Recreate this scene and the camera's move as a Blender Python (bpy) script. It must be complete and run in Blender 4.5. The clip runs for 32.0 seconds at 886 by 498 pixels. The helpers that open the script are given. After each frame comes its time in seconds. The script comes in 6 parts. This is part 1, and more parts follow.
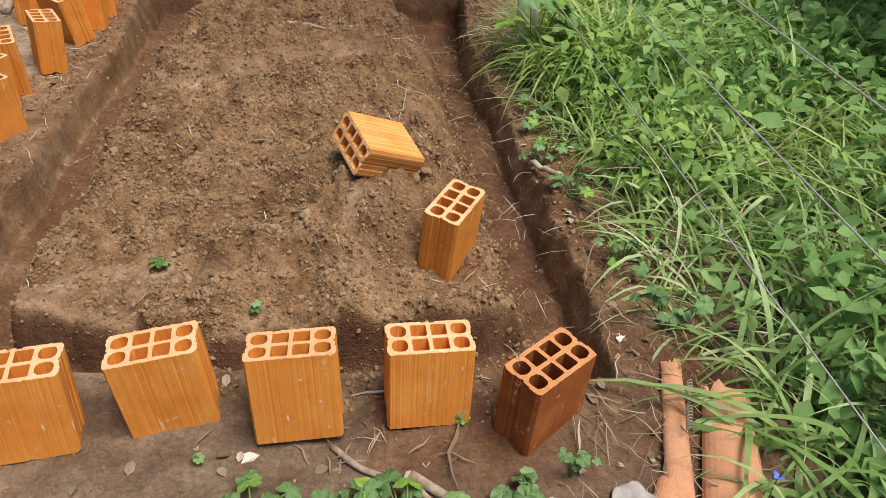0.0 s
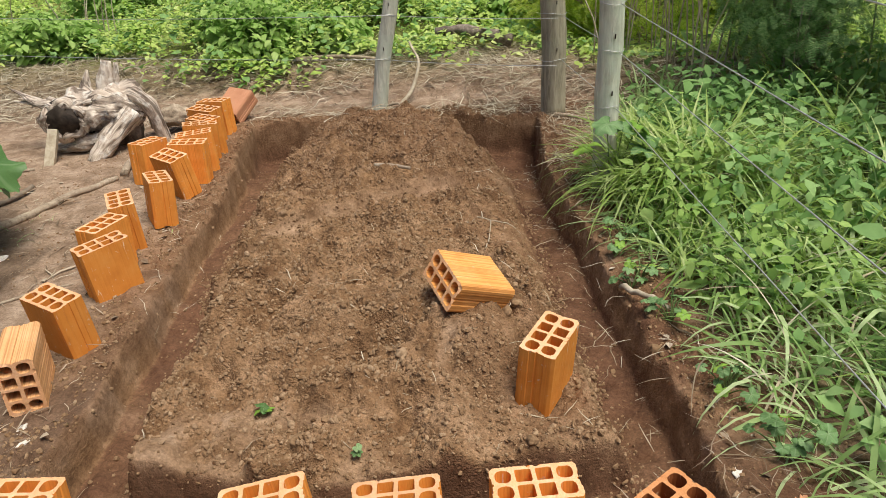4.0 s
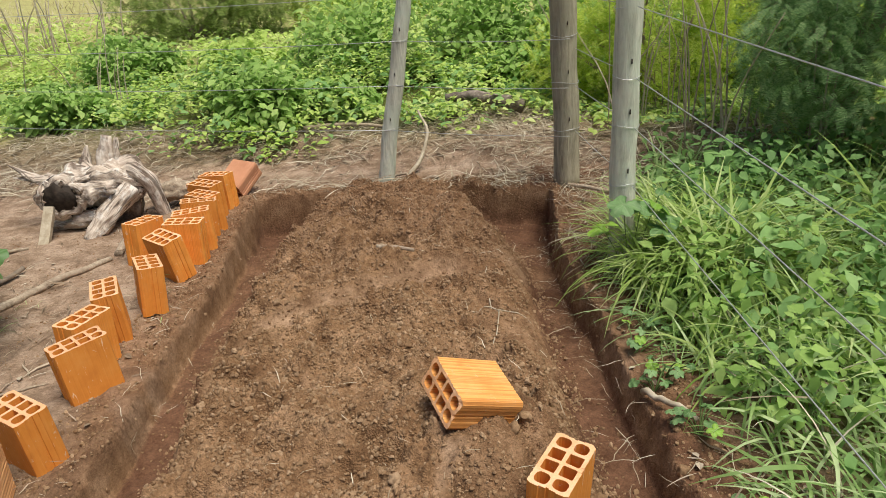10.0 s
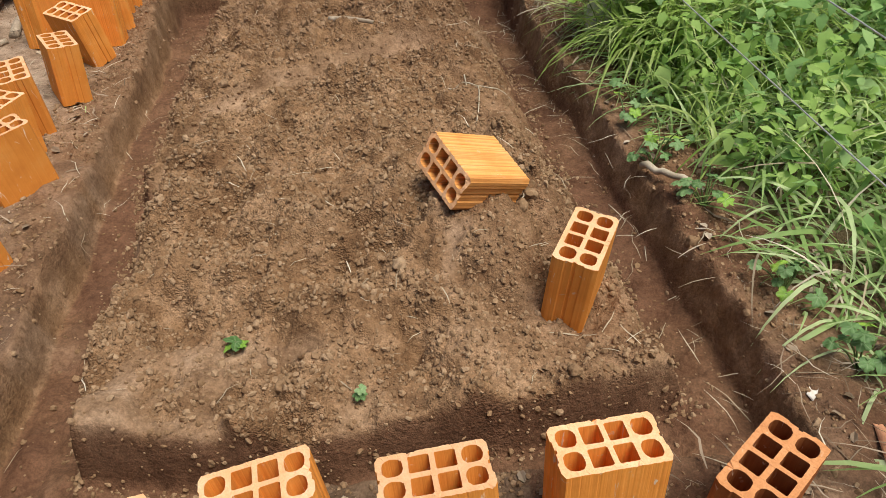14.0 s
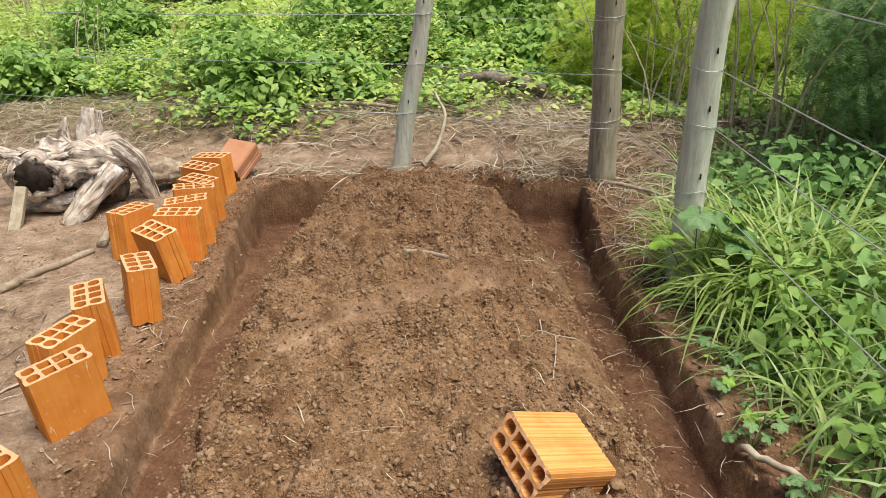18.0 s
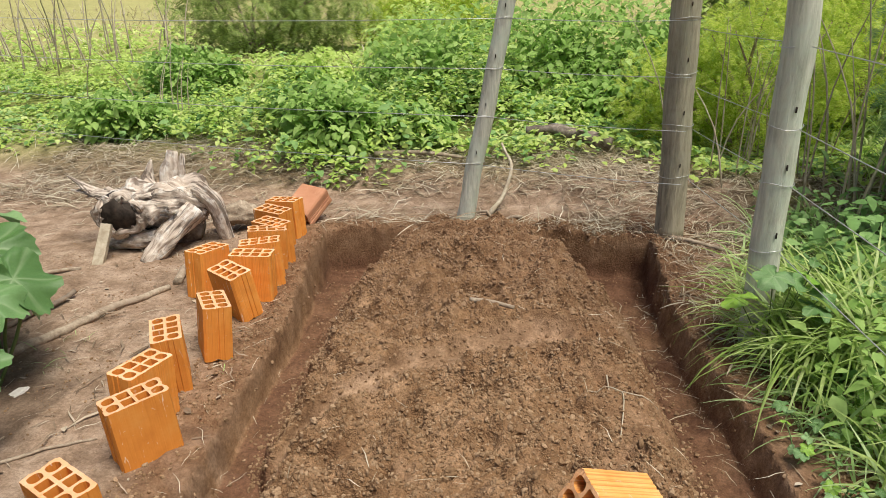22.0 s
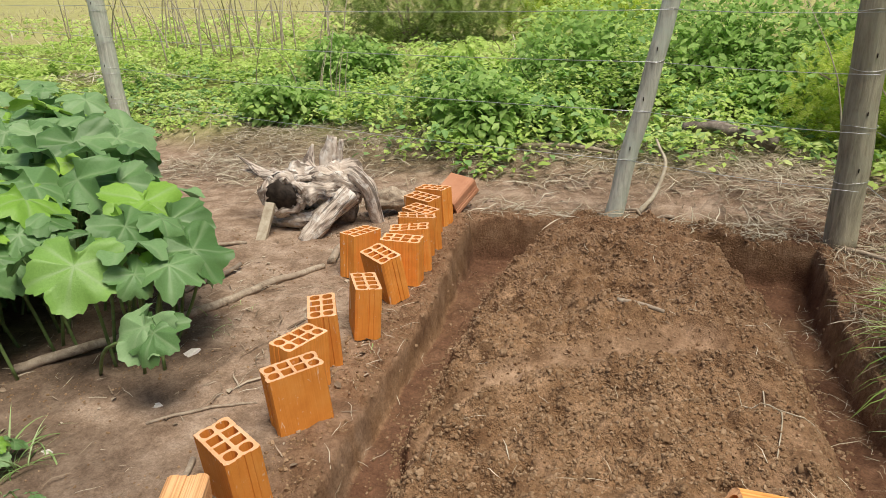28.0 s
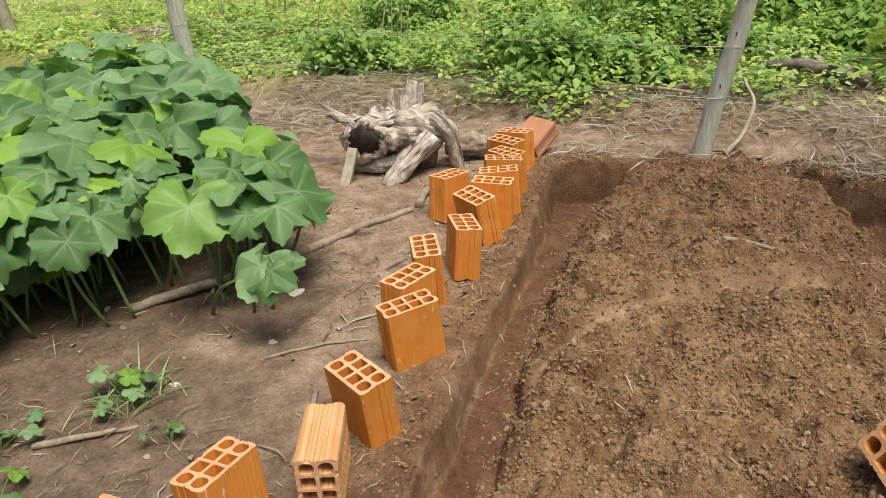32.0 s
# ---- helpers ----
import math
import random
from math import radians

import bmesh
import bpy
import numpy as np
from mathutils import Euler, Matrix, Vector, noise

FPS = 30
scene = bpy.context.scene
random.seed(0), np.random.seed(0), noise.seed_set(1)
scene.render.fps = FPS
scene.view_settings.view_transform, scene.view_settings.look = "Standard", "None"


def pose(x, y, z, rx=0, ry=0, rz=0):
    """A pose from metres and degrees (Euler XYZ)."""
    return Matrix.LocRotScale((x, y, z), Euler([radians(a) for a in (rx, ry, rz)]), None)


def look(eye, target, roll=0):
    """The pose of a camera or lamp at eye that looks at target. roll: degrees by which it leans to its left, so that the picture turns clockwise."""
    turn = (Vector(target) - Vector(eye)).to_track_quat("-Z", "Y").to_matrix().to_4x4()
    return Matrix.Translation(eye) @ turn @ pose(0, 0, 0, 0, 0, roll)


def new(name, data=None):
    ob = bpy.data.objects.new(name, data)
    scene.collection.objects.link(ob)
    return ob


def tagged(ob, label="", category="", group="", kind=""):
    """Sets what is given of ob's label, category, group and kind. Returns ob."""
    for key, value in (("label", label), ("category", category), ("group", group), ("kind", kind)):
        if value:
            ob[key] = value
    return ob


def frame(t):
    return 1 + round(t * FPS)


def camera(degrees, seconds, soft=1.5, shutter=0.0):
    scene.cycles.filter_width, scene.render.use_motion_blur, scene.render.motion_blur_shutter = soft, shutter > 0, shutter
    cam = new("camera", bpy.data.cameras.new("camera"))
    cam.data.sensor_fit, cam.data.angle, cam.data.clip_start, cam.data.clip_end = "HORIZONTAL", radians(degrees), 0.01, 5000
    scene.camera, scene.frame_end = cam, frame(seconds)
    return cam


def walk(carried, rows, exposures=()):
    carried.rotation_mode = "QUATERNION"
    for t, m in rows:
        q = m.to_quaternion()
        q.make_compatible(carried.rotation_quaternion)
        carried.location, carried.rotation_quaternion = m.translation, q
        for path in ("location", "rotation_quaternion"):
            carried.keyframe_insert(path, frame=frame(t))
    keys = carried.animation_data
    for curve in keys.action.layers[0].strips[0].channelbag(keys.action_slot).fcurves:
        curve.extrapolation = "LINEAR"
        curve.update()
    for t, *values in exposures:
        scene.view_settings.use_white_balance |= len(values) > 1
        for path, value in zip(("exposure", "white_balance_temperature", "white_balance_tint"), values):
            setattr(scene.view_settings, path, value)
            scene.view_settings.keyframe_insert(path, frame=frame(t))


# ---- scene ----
cam = camera(64.11, 32.0, 0.8)
PATH = [
    (0, (0.144, -0.074, 1.292), (0.130, 1.534, 0.091), 3.70),
    (0.5, (0.132, -0.065, 1.302), (0.147, 1.580, 0.157), 4.72),
    (1, (0.138, -0.061, 1.340), (0.029, 1.596, 0.199), 1.72),
    (1.5, (0.129, -0.065, 1.334), (-0.051, 1.602, 0.223), -0.01),
    (2, (0.130, -0.054, 1.340), (-0.033, 1.622, 0.263), -1.27),
    (2.5, (0.126, -0.062, 1.359), (-0.056, 1.674, 0.376), -2.35),
    (4.5, (0.100, -0.062, 1.351), (-0.205, 1.686, 0.428), -3.61),
    (5, (0.068, -0.081, 1.305), (-0.361, 1.556, 0.238), -3.03),
    (5.5, (0.030, -0.077, 1.297), (-0.556, 1.469, 0.172), -4.50),
    (6, (-0.018, -0.092, 1.309), (-0.790, 1.404, 0.229), -5.24),
    (6.5, (-0.046, -0.108, 1.319), (-1.006, 1.300, 0.272), -6.12),
    (7, (-0.082, -0.111, 1.332), (-1.107, 1.272, 0.313), -5.19),
    (7.5, (-0.157, -0.091, 1.355), (-1.148, 1.386, 0.440), -4.93),
    (8, (-0.199, -0.045, 1.395), (-1.163, 1.535, 0.637), -5.75),
    (8.5, (-0.153, 0.009, 1.428), (-1.003, 1.695, 0.768), -5.44),
    (9, (-0.036, 0.081, 1.454), (-0.672, 1.882, 0.864), -5.22),
    (9.5, (0.070, 0.148, 1.450), (-0.420, 1.976, 0.802), -5.86),
    (10, (0.143, 0.204, 1.398), (-0.168, 2.014, 0.605), -4.55),
    (10.5, (0.155, 0.206, 1.294), (0.031, 1.861, 0.178), -3.56),
    (10.6, (0.143, 0.202, 1.258), (0.057, 1.841, 0.115), -2.00),
    (11, (0.102, 0.196, 1.255), (0.133, 1.728, -0.030), -0.72),
    (11.5, (0.027, 0.194, 1.255), (0.093, 1.715, -0.042), 0.97),
    (12, (-0.048, 0.197, 1.230), (-0.079, 1.625, -0.170), 1.85),
    (12.5, (-0.083, 0.201, 1.235), (-0.082, 1.675, -0.117), 1.48),
    (13, (-0.088, 0.193, 1.229), (-0.114, 1.638, -0.152), 0.71),
    (13.5, (-0.096, 0.250, 1.232), (-0.135, 1.760, -0.078), -0.58),
    (15.5, (-0.129, 0.511, 1.281), (-0.349, 2.084, 0.048), -8.45),
    (16, (-0.095, 0.532, 1.321), (-0.369, 2.206, 0.212), -3.97),
    (16.5, (-0.129, 0.571, 1.346), (-0.272, 2.316, 0.379), -2.58),
    (17, (-0.151, 0.574, 1.378), (-0.283, 2.419, 0.619), -0.47),
    (17.5, (-0.162, 0.574, 1.383), (-0.407, 2.400, 0.605), -1.97),
    (18, (-0.164, 0.584, 1.361), (-0.405, 2.375, 0.504), -1.79),
    (18.5, (-0.167, 0.571, 1.360), (-0.395, 2.367, 0.510), -1.39),
    (19, (-0.171, 0.567, 1.365), (-0.424, 2.367, 0.530), -1.70),
    (19.5, (-0.176, 0.568, 1.363), (-0.428, 2.369, 0.530), -1.82),
    (20, (-0.181, 0.571, 1.366), (-0.400, 2.385, 0.552), -0.81),
    (20.5, (-0.185, 0.551, 1.376), (-0.422, 2.419, 0.702), -1.89),
    (21, (-0.189, 0.557, 1.374), (-0.444, 2.414, 0.677), -1.33),
    (21.5, (-0.199, 0.555, 1.371), (-0.545, 2.387, 0.647), -1.18),
    (22, (-0.207, 0.559, 1.372), (-0.607, 2.379, 0.645), -1.54),
    (22.5, (-0.209, 0.561, 1.372), (-0.626, 2.364, 0.615), -2.60),
    (23, (-0.211, 0.553, 1.369), (-0.683, 2.342, 0.610), -3.36),
    (23.5, (-0.214, 0.552, 1.367), (-0.723, 2.330, 0.604), -3.26),
    (24, (-0.216, 0.548, 1.371), (-0.736, 2.333, 0.632), -2.87),
    (24.5, (-0.216, 0.549, 1.374), (-0.735, 2.337, 0.643), -2.85),
    (26.5, (-0.234, 0.542, 1.371), (-0.766, 2.316, 0.615), -2.39),
    (27, (-0.246, 0.543, 1.368), (-0.903, 2.253, 0.567), -3.59),
    (27.5, (-0.257, 0.537, 1.379), (-1.048, 2.214, 0.629), -3.34),
    (28, (-0.258, 0.542, 1.385), (-1.016, 2.238, 0.644), -2.27),
    (28.5, (-0.270, 0.535, 1.382), (-0.992, 2.256, 0.664), -1.67),
    (29, (-0.264, 0.520, 1.381), (-1.037, 2.217, 0.657), -2.06),
    (29.5, (-0.265, 0.499, 1.374), (-1.079, 2.167, 0.630), -2.10),
    (30, (-0.265, 0.495, 1.367), (-1.108, 2.138, 0.598), -2.96),
    (30.5, (-0.264, 0.497, 1.363), (-1.141, 2.122, 0.595), -3.18),
    (31, (-0.297, 0.484, 1.358), (-1.204, 2.083, 0.572), -2.72),
    (31.5, (-0.380, 0.453, 1.352), (-1.254, 2.092, 0.609), -4.66),
    (32, (-0.464, 0.425, 1.348), (-1.311, 2.023, 0.493), -4.23),
]
walk(cam, [(t, look(eye, target, roll)) for t, eye, target, roll in PATH],
     [(0, -0.11), (5.5, -0.06), (7, -0.21), (8, -0.28), (9, -0.20), (10.5, -0.08), (13, -0.08), (16, 0.03), (17, 0.18), (18.5, 0.02), (24.5, -0.02), (27, -0.11), (32, -0.15)])

# ---- light ----
world = bpy.data.worlds.new("overcast_sky")
scene.world = world
world.use_nodes = True
wn = world.node_tree.nodes
sky = wn.new("ShaderNodeTexSky")
sky.sky_type, sky.sun_disc = "NISHITA", False
sky.sun_elevation, sky.sun_rotation = radians(69), radians(119)
sky.air_density, sky.dust_density, sky.ozone_density = 1.0, 4.0, 1.0
world.node_tree.links.new(sky.outputs[0], wn["Background"].inputs[0])
wn["Background"].inputs[1].default_value = 0.092
sun = new("sun", bpy.data.lights.new("sun", "SUN"))
sun.data.energy, sun.data.angle, sun.data.color = 4.35, radians(32), (1.0, 0.94, 0.82)
sun.matrix_world = look((2.6, -1.5, 8), (0, 0, 0))


# ---- materials ----
def material(name, rough=0.9, spec=0.3):
    m = bpy.data.materials.new(name)
    m.use_nodes = True
    b = m.node_tree.nodes["Principled BSDF"]
    b.inputs["Roughness"].default_value = rough
    b.inputs["Specular IOR Level"].default_value = spec
    return m, m.node_tree.nodes, m.node_tree.links, b


def noise_tex(n, l, scale, detail=4, rough=0.6, vec=None, dist=0.0):
    t = n.new("ShaderNodeTexNoise")
    t.inputs["Scale"].default_value, t.inputs["Detail"].default_value = scale, detail
    t.inputs["Roughness"].default_value, t.inputs["Distortion"].default_value = rough, dist
    if vec is not None:
        l.new(vec, t.inputs["Vector"])
    return t.outputs["Fac"]


def ramp(n, l, fac, stops):
    r = n.new("ShaderNodeValToRGB")
    e = r.color_ramp.elements
    while len(e) < len(stops):
        e.new(0.5)
    for i, (p, c) in enumerate(stops):
        e[i].position = p
        e[i].color = (*c, 1) if len(c) == 3 else c
    l.new(fac, r.inputs[0])
    return r.outputs[0]


def mix(n, l, fac, a, b, mode="MIX"):
    m = n.new("ShaderNodeMix")
    m.data_type, m.blend_type = "RGBA", mode
    for sock, v in ((m.inputs[0], fac), (m.inputs[6], a), (m.inputs[7], b)):
        if isinstance(v, (int, float)):
            sock.default_value = v
        elif isinstance(v, tuple):
            sock.default_value = (*v, 1)
        else:
            l.new(v, sock)
    return m.outputs[2]


def math_node(n, l, op, a, b):
    m = n.new("ShaderNodeMath")
    m.operation = op
    m.use_clamp = op != "ADD"
    for sock, v in zip(m.inputs, (a, b)):
        if isinstance(v, (int, float)):
            sock.default_value = v
        else:
            l.new(v, sock)
    return m.outputs[0]


def bump(n, l, b, height, strength, distance):
    k = n.new("ShaderNodeBump")
    k.inputs["Strength"].default_value, k.inputs["Distance"].default_value = strength, distance
    l.new(height, k.inputs["Height"])
    l.new(k.outputs[0], b.inputs["Normal"])


def obj_coords(n):
    return n.new("ShaderNodeTexCoord").outputs["Object"]


def n_colour(n, l, scale, vec):
    t = n.new("ShaderNodeTexNoise")
    t.inputs["Scale"].default_value = scale
    l.new(vec, t.inputs["Vector"])
    return t.outputs["Color"]


def soil_material():
    m, n, l, b = material("soil", 0.95, 0.15)
    co = obj_coords(n)
    big, mid, fine = noise_tex(n, l, 1.3, 5, 0.6, co), noise_tex(n, l, 9, 6, 0.65, co), noise_tex(n, l, 70, 6, 0.7, co)
    trod = ramp(n, l, mid, [(0.34, (0.25, 0.172, 0.117)), (0.5, (0.38, 0.275, 0.197)), (0.68, (0.53, 0.41, 0.312))])
    dug = ramp(n, l, mid, [(0.32, (0.195, 0.109, 0.056)), (0.5, (0.315, 0.189, 0.102)), (0.66, (0.45, 0.292, 0.175))])
    # Moist dug soil; the same dark tone carries painted trench and bank shade.
    moist_and_shade = ramp(n, l, mid, [(0.3, (0.115, 0.056, 0.032)), (0.7, (0.225, 0.120, 0.072))])
    weeds = ramp(n, l, mid, [(0.3, (0.17, 0.20, 0.06)), (0.55, (0.30, 0.34, 0.10)), (0.75, (0.46, 0.43, 0.20))])
    dry = ramp(n, l, mid, [(0.3, (0.36, 0.37, 0.13)), (0.6, (0.52, 0.50, 0.22)), (0.8, (0.60, 0.52, 0.30))])

    def mask(name):
        a = n.new("ShaderNodeAttribute")
        a.attribute_name = name
        return a.outputs["Fac"]
    c = mix(n, l, mask("dug"), trod, dug)
    # Dark earth: damp ground in front, painted shade under vine and grass.
    damp_shaded_earth = ramp(n, l, mid, [(0.32, (0.115, 0.082, 0.058)), (0.5, (0.175, 0.128, 0.092)), (0.7, (0.27, 0.205, 0.15))])
    c = mix(n, l, mask("damp_and_shade"), c, damp_shaded_earth)
    c = mix(n, l, mask("moist_and_shade"), c, moist_and_shade)
    c = mix(n, l, mask("field"), c, weeds)
    c = mix(n, l, mask("far"), c, dry)
    c = mix(n, l, 0.5, c, ramp(n, l, big, [(0.3, (0.62, 0.6, 0.58)), (0.7, (1.0, 1.0, 1.0))]), "MULTIPLY")
    c = mix(n, l, 0.55, c, ramp(n, l, fine, [(0.36, (0.45, 0.42, 0.38)), (0.56, (1.0, 1.0, 1.0))]), "MULTIPLY")
    c = mix(n, l, 0.35, c, ramp(n, l, noise_tex(n, l, 190, 3, 0.6, co), [(0.40, (0.55, 0.52, 0.50)), (0.62, (1.25, 1.22, 1.18))]), "MULTIPLY")
    l.new(c, b.inputs["Base Color"])
    bent = mix(n, l, 0.02, co, n_colour(n, l, 30, co))
    crumbs = []
    for scale in (115, 230):
        v = n.new("ShaderNodeTexVoronoi")
        v.inputs["Scale"].default_value = scale
        l.new(bent, v.inputs["Vector"])
        crumbs.append(math_node(n, l, "SUBTRACT", 1.0, v.outputs["Distance"]))
    crumb = math_node(n, l, "ADD", crumbs[0], crumbs[1])
    crumb_on = n.new("ShaderNodeMath")
    crumb_on.operation = "MULTIPLY"
    l.new(crumb, crumb_on.inputs[0])
    l.new(math_node(n, l, "MULTIPLY", mask("loose"), ramp(n, l, noise_tex(n, l, 3.2, 4, 0.6, co), [(0.35, (0.35, 0.35, 0.35)), (0.55, (0.8, 0.8, 0.8))])), crumb_on.inputs[1])
    bump(n, l, b, math_node(n, l, "ADD", math_node(n, l, "ADD", fine, mid), crumb_on.outputs[0]), 0.7, 0.009)
    return m


def brick_material(name, stops, streak, combed=0.34):
    m, n, l, b = material(name, 0.78, 0.25)
    co = obj_coords(n)
    info = n.new("ShaderNodeObjectInfo")
    mp = n.new("ShaderNodeMapping")
    mp.inputs["Scale"].default_value = (1, 1, 0.12)
    l.new(co, mp.inputs[0])
    off = n.new("ShaderNodeVectorMath")
    off.operation = "ADD"
    l.new(mp.outputs[0], off.inputs[0])
    l.new(info.outputs["Random"], off.inputs[1])
    grain = noise_tex(n, l, 90, 4, 0.6, off.outputs[0])
    sp = n.new("ShaderNodeVectorMath")
    sp.operation = "ADD"
    l.new(co, sp.inputs[0])
    l.new(info.outputs["Random"], sp.inputs[1])
    blot = noise_tex(n, l, 11, 5, 0.6, sp.outputs[0])
    spot = noise_tex(n, l, 42, 3, 0.55, sp.outputs[0], 0.6)
    c = ramp(n, l, math_node(n, l, "ADD", math_node(n, l, "MULTIPLY", grain, 0.28), math_node(n, l, "MULTIPLY", blot, 0.72)), stops)
    shade = n.new("ShaderNodeHueSaturation")
    val = n.new("ShaderNodeMapRange")
    val.inputs["To Min"].default_value, val.inputs["To Max"].default_value = 0.82, 1.12
    l.new(info.outputs["Random"], val.inputs[0])
    l.new(val.outputs[0], shade.inputs["Value"])
    l.new(c, shade.inputs["Color"])
    dust = ramp(n, l, spot, [(0.66, (0, 0, 0)), (0.74, (1, 1, 1))])
    c = mix(n, l, math_node(n, l, "MULTIPLY", dust, streak), shade.outputs[0], (0.72, 0.50, 0.33))
    fleck = noise_tex(n, l, 75, 3, 0.6, off.outputs[0], 0.8)
    c = mix(n, l, math_node(n, l, "MULTIPLY", ramp(n, l, fleck, [(0.67, (0, 0, 0)), (0.71, (1, 1, 1))]), streak), c, (0.80, 0.62, 0.46))
    comb_co = n.new("ShaderNodeMapping")
    comb_co.inputs["Scale"].default_value = (1, 1, 0.008)
    l.new(off.outputs[0], comb_co.inputs[0])
    comb = noise_tex(n, l, 240, 2, 0.5, comb_co.outputs[0])
    c = mix(n, l, math_node(n, l, "MULTIPLY", info.outputs["Random"] if combed < 0.5 else 1.0, combed), c, ramp(n, l, comb, [(0.38, (0.66, 0.58, 0.50)), (0.56, (1, 1, 1))]), "MULTIPLY")
    soil_dust = noise_tex(n, l, 7, 5, 0.65, sp.outputs[0], 0.5)
    c = mix(n, l, math_node(n, l, "MULTIPLY", ramp(n, l, soil_dust, [(0.54, (0, 0, 0)), (0.76, (1, 1, 1))]), 0.25), c, (0.42, 0.20, 0.08))
    l.new(c, b.inputs["Base Color"])
    bump(n, l, b, math_node(n, l, "ADD", grain, comb), 0.45, 0.0025)
    return m


def leaf_material(name, lo, mid, hi, rough=0.5, trans=0.25, patchy=0.0):
    m, n, l, b = material(name, rough, 0.2)
    geo = n.new("ShaderNodeNewGeometry")
    tone = geo.outputs["Random Per Island"]
    if patchy:
        clump = ramp(n, l, noise_tex(n, l, 2.2, 4, 0.6, obj_coords(n)), [(0.33, (0, 0, 0)), (0.67, (1, 1, 1))])
        tone = math_node(n, l, "ADD", math_node(n, l, "MULTIPLY", tone, 1 - patchy), math_node(n, l, "MULTIPLY", clump, patchy))
    c = ramp(n, l, tone, [(0.0, lo), (0.5, mid), (1.0, hi)])
    v = noise_tex(n, l, 25, 4, 0.6, obj_coords(n))
    c = mix(n, l, 0.5, c, ramp(n, l, v, [(0.3, (0.6, 0.62, 0.55)), (0.7, (1, 1, 1))]), "MULTIPLY")
    l.new(c, b.inputs["Base Color"])
    t = n.new("ShaderNodeBsdfTranslucent")
    l.new(c, t.inputs[0])
    s = n.new("ShaderNodeMixShader")
    s.inputs[0].default_value = trans
    l.new(b.outputs[0], s.inputs[1])
    l.new(t.outputs[0], s.inputs[2])
    l.new(s.outputs[0], n["Material Output"].inputs[0])
    return m


def gourd_leaf_material():
    m, n, l, b = material("gourd_leaf", 0.46, 0.5)
    info = n.new("ShaderNodeObjectInfo")
    c = ramp(n, l, info.outputs["Random"], [(0.0, (0.10, 0.21, 0.06)), (0.5, (0.18, 0.33, 0.12)), (0.78, (0.27, 0.42, 0.19)), (0.86, (0.22, 0.42, 0.055)), (1.0, (0.32, 0.54, 0.07))])
    co = obj_coords(n)
    blot = noise_tex(n, l, 22, 5, 0.65, co, 0.4)
    c = mix(n, l, 0.45, c, ramp(n, l, blot, [(0.35, (0.65, 0.72, 0.6)), (0.65, (1, 1, 1))]), "MULTIPLY")
    a = n.new("ShaderNodeAttribute")
    a.attribute_name = "vein"
    c = mix(n, l, math_node(n, l, "MULTIPLY", a.outputs["Fac"], 0.5), c, (0.36, 0.47, 0.26))
    l.new(c, b.inputs["Base Color"])
    bump(n, l, b, blot, 0.35, 0.006)
    t = n.new("ShaderNodeBsdfTranslucent")
    l.new(c, t.inputs[0])
    s = n.new("ShaderNodeMixShader")
    s.inputs[0].default_value = 0.22
    l.new(b.outputs[0], s.inputs[1])
    l.new(t.outputs[0], s.inputs[2])
    l.new(s.outputs[0], n["Material Output"].inputs[0])
    return m


def wood_material(name, dark, pale, patch, patch_amount, scale=(14, 14, 1.6)):
    m, n, l, b = material(name, 0.85, 0.2)
    co = obj_coords(n)
    mp = n.new("ShaderNodeMapping")
    mp.inputs["Scale"].default_value = scale
    l.new(co, mp.inputs[0])
    grain = noise_tex(n, l, 3.0, 8, 0.7, mp.outputs[0], 0.5)
    blot = noise_tex(n, l, 5.0, 5, 0.65, co)
    c = ramp(n, l, grain, [(0.32, dark), (0.66, pale)])
    c = mix(n, l, math_node(n, l, "MULTIPLY", ramp(n, l, blot, [(0.45, (0, 0, 0)), (0.62, (1, 1, 1))]), patch_amount), c, patch)
    l.new(c, b.inputs["Base Color"])
    bump(n, l, b, grain, 0.7, 0.008)
    return m


def dead_wood_material():
    m, n, l, b = material("dead_wood", 0.88, 0.15)
    co = obj_coords(n)
    along = n.new("ShaderNodeAttribute")
    along.attribute_name = "fibre"
    fibre = noise_tex(n, l, 70, 5, 0.65, along.outputs["Vector"], 0.5)
    crack = noise_tex(n, l, 26, 4, 0.6, along.outputs["Vector"], 1.2)
    blot = noise_tex(n, l, 9, 5, 0.65, co)
    pale = noise_tex(n, l, 16, 4, 0.6, co)
    c = ramp(n, l, fibre, [(0.34, (0.32, 0.25, 0.20)), (0.5, (0.56, 0.47, 0.39)), (0.64, (0.74, 0.66, 0.57))])
    c = mix(n, l, math_node(n, l, "MULTIPLY", ramp(n, l, pale, [(0.52, (0, 0, 0)), (0.60, (1, 1, 1))]), 0.7), c, (0.82, 0.78, 0.72))
    c = mix(n, l, 0.75, c, ramp(n, l, crack, [(0.40, (0.10, 0.075, 0.06)), (0.47, (1, 1, 1))]), "MULTIPLY")
    c = mix(n, l, math_node(n, l, "MULTIPLY", ramp(n, l, blot, [(0.55, (0, 0, 0)), (0.66, (1, 1, 1))]), 0.6), c, (0.15, 0.10, 0.075))
    l.new(c, b.inputs["Base Color"])
    bump(n, l, b, math_node(n, l, "ADD", fibre, crack), 0.9, 0.012)
    return m


def plain_material(name, a, c2, scale, rough=0.8, spec=0.3, metal=0.0, relief=0.2):
    m, n, l, b = material(name, rough, spec)
    b.inputs["Metallic"].default_value = metal
    v = noise_tex(n, l, scale, 6, 0.65, obj_coords(n), 0.3)
    l.new(ramp(n, l, v, [(0.35, a), (0.68, c2)]), b.inputs["Base Color"])
    bump(n, l, b, v, relief, 0.004)
    return m


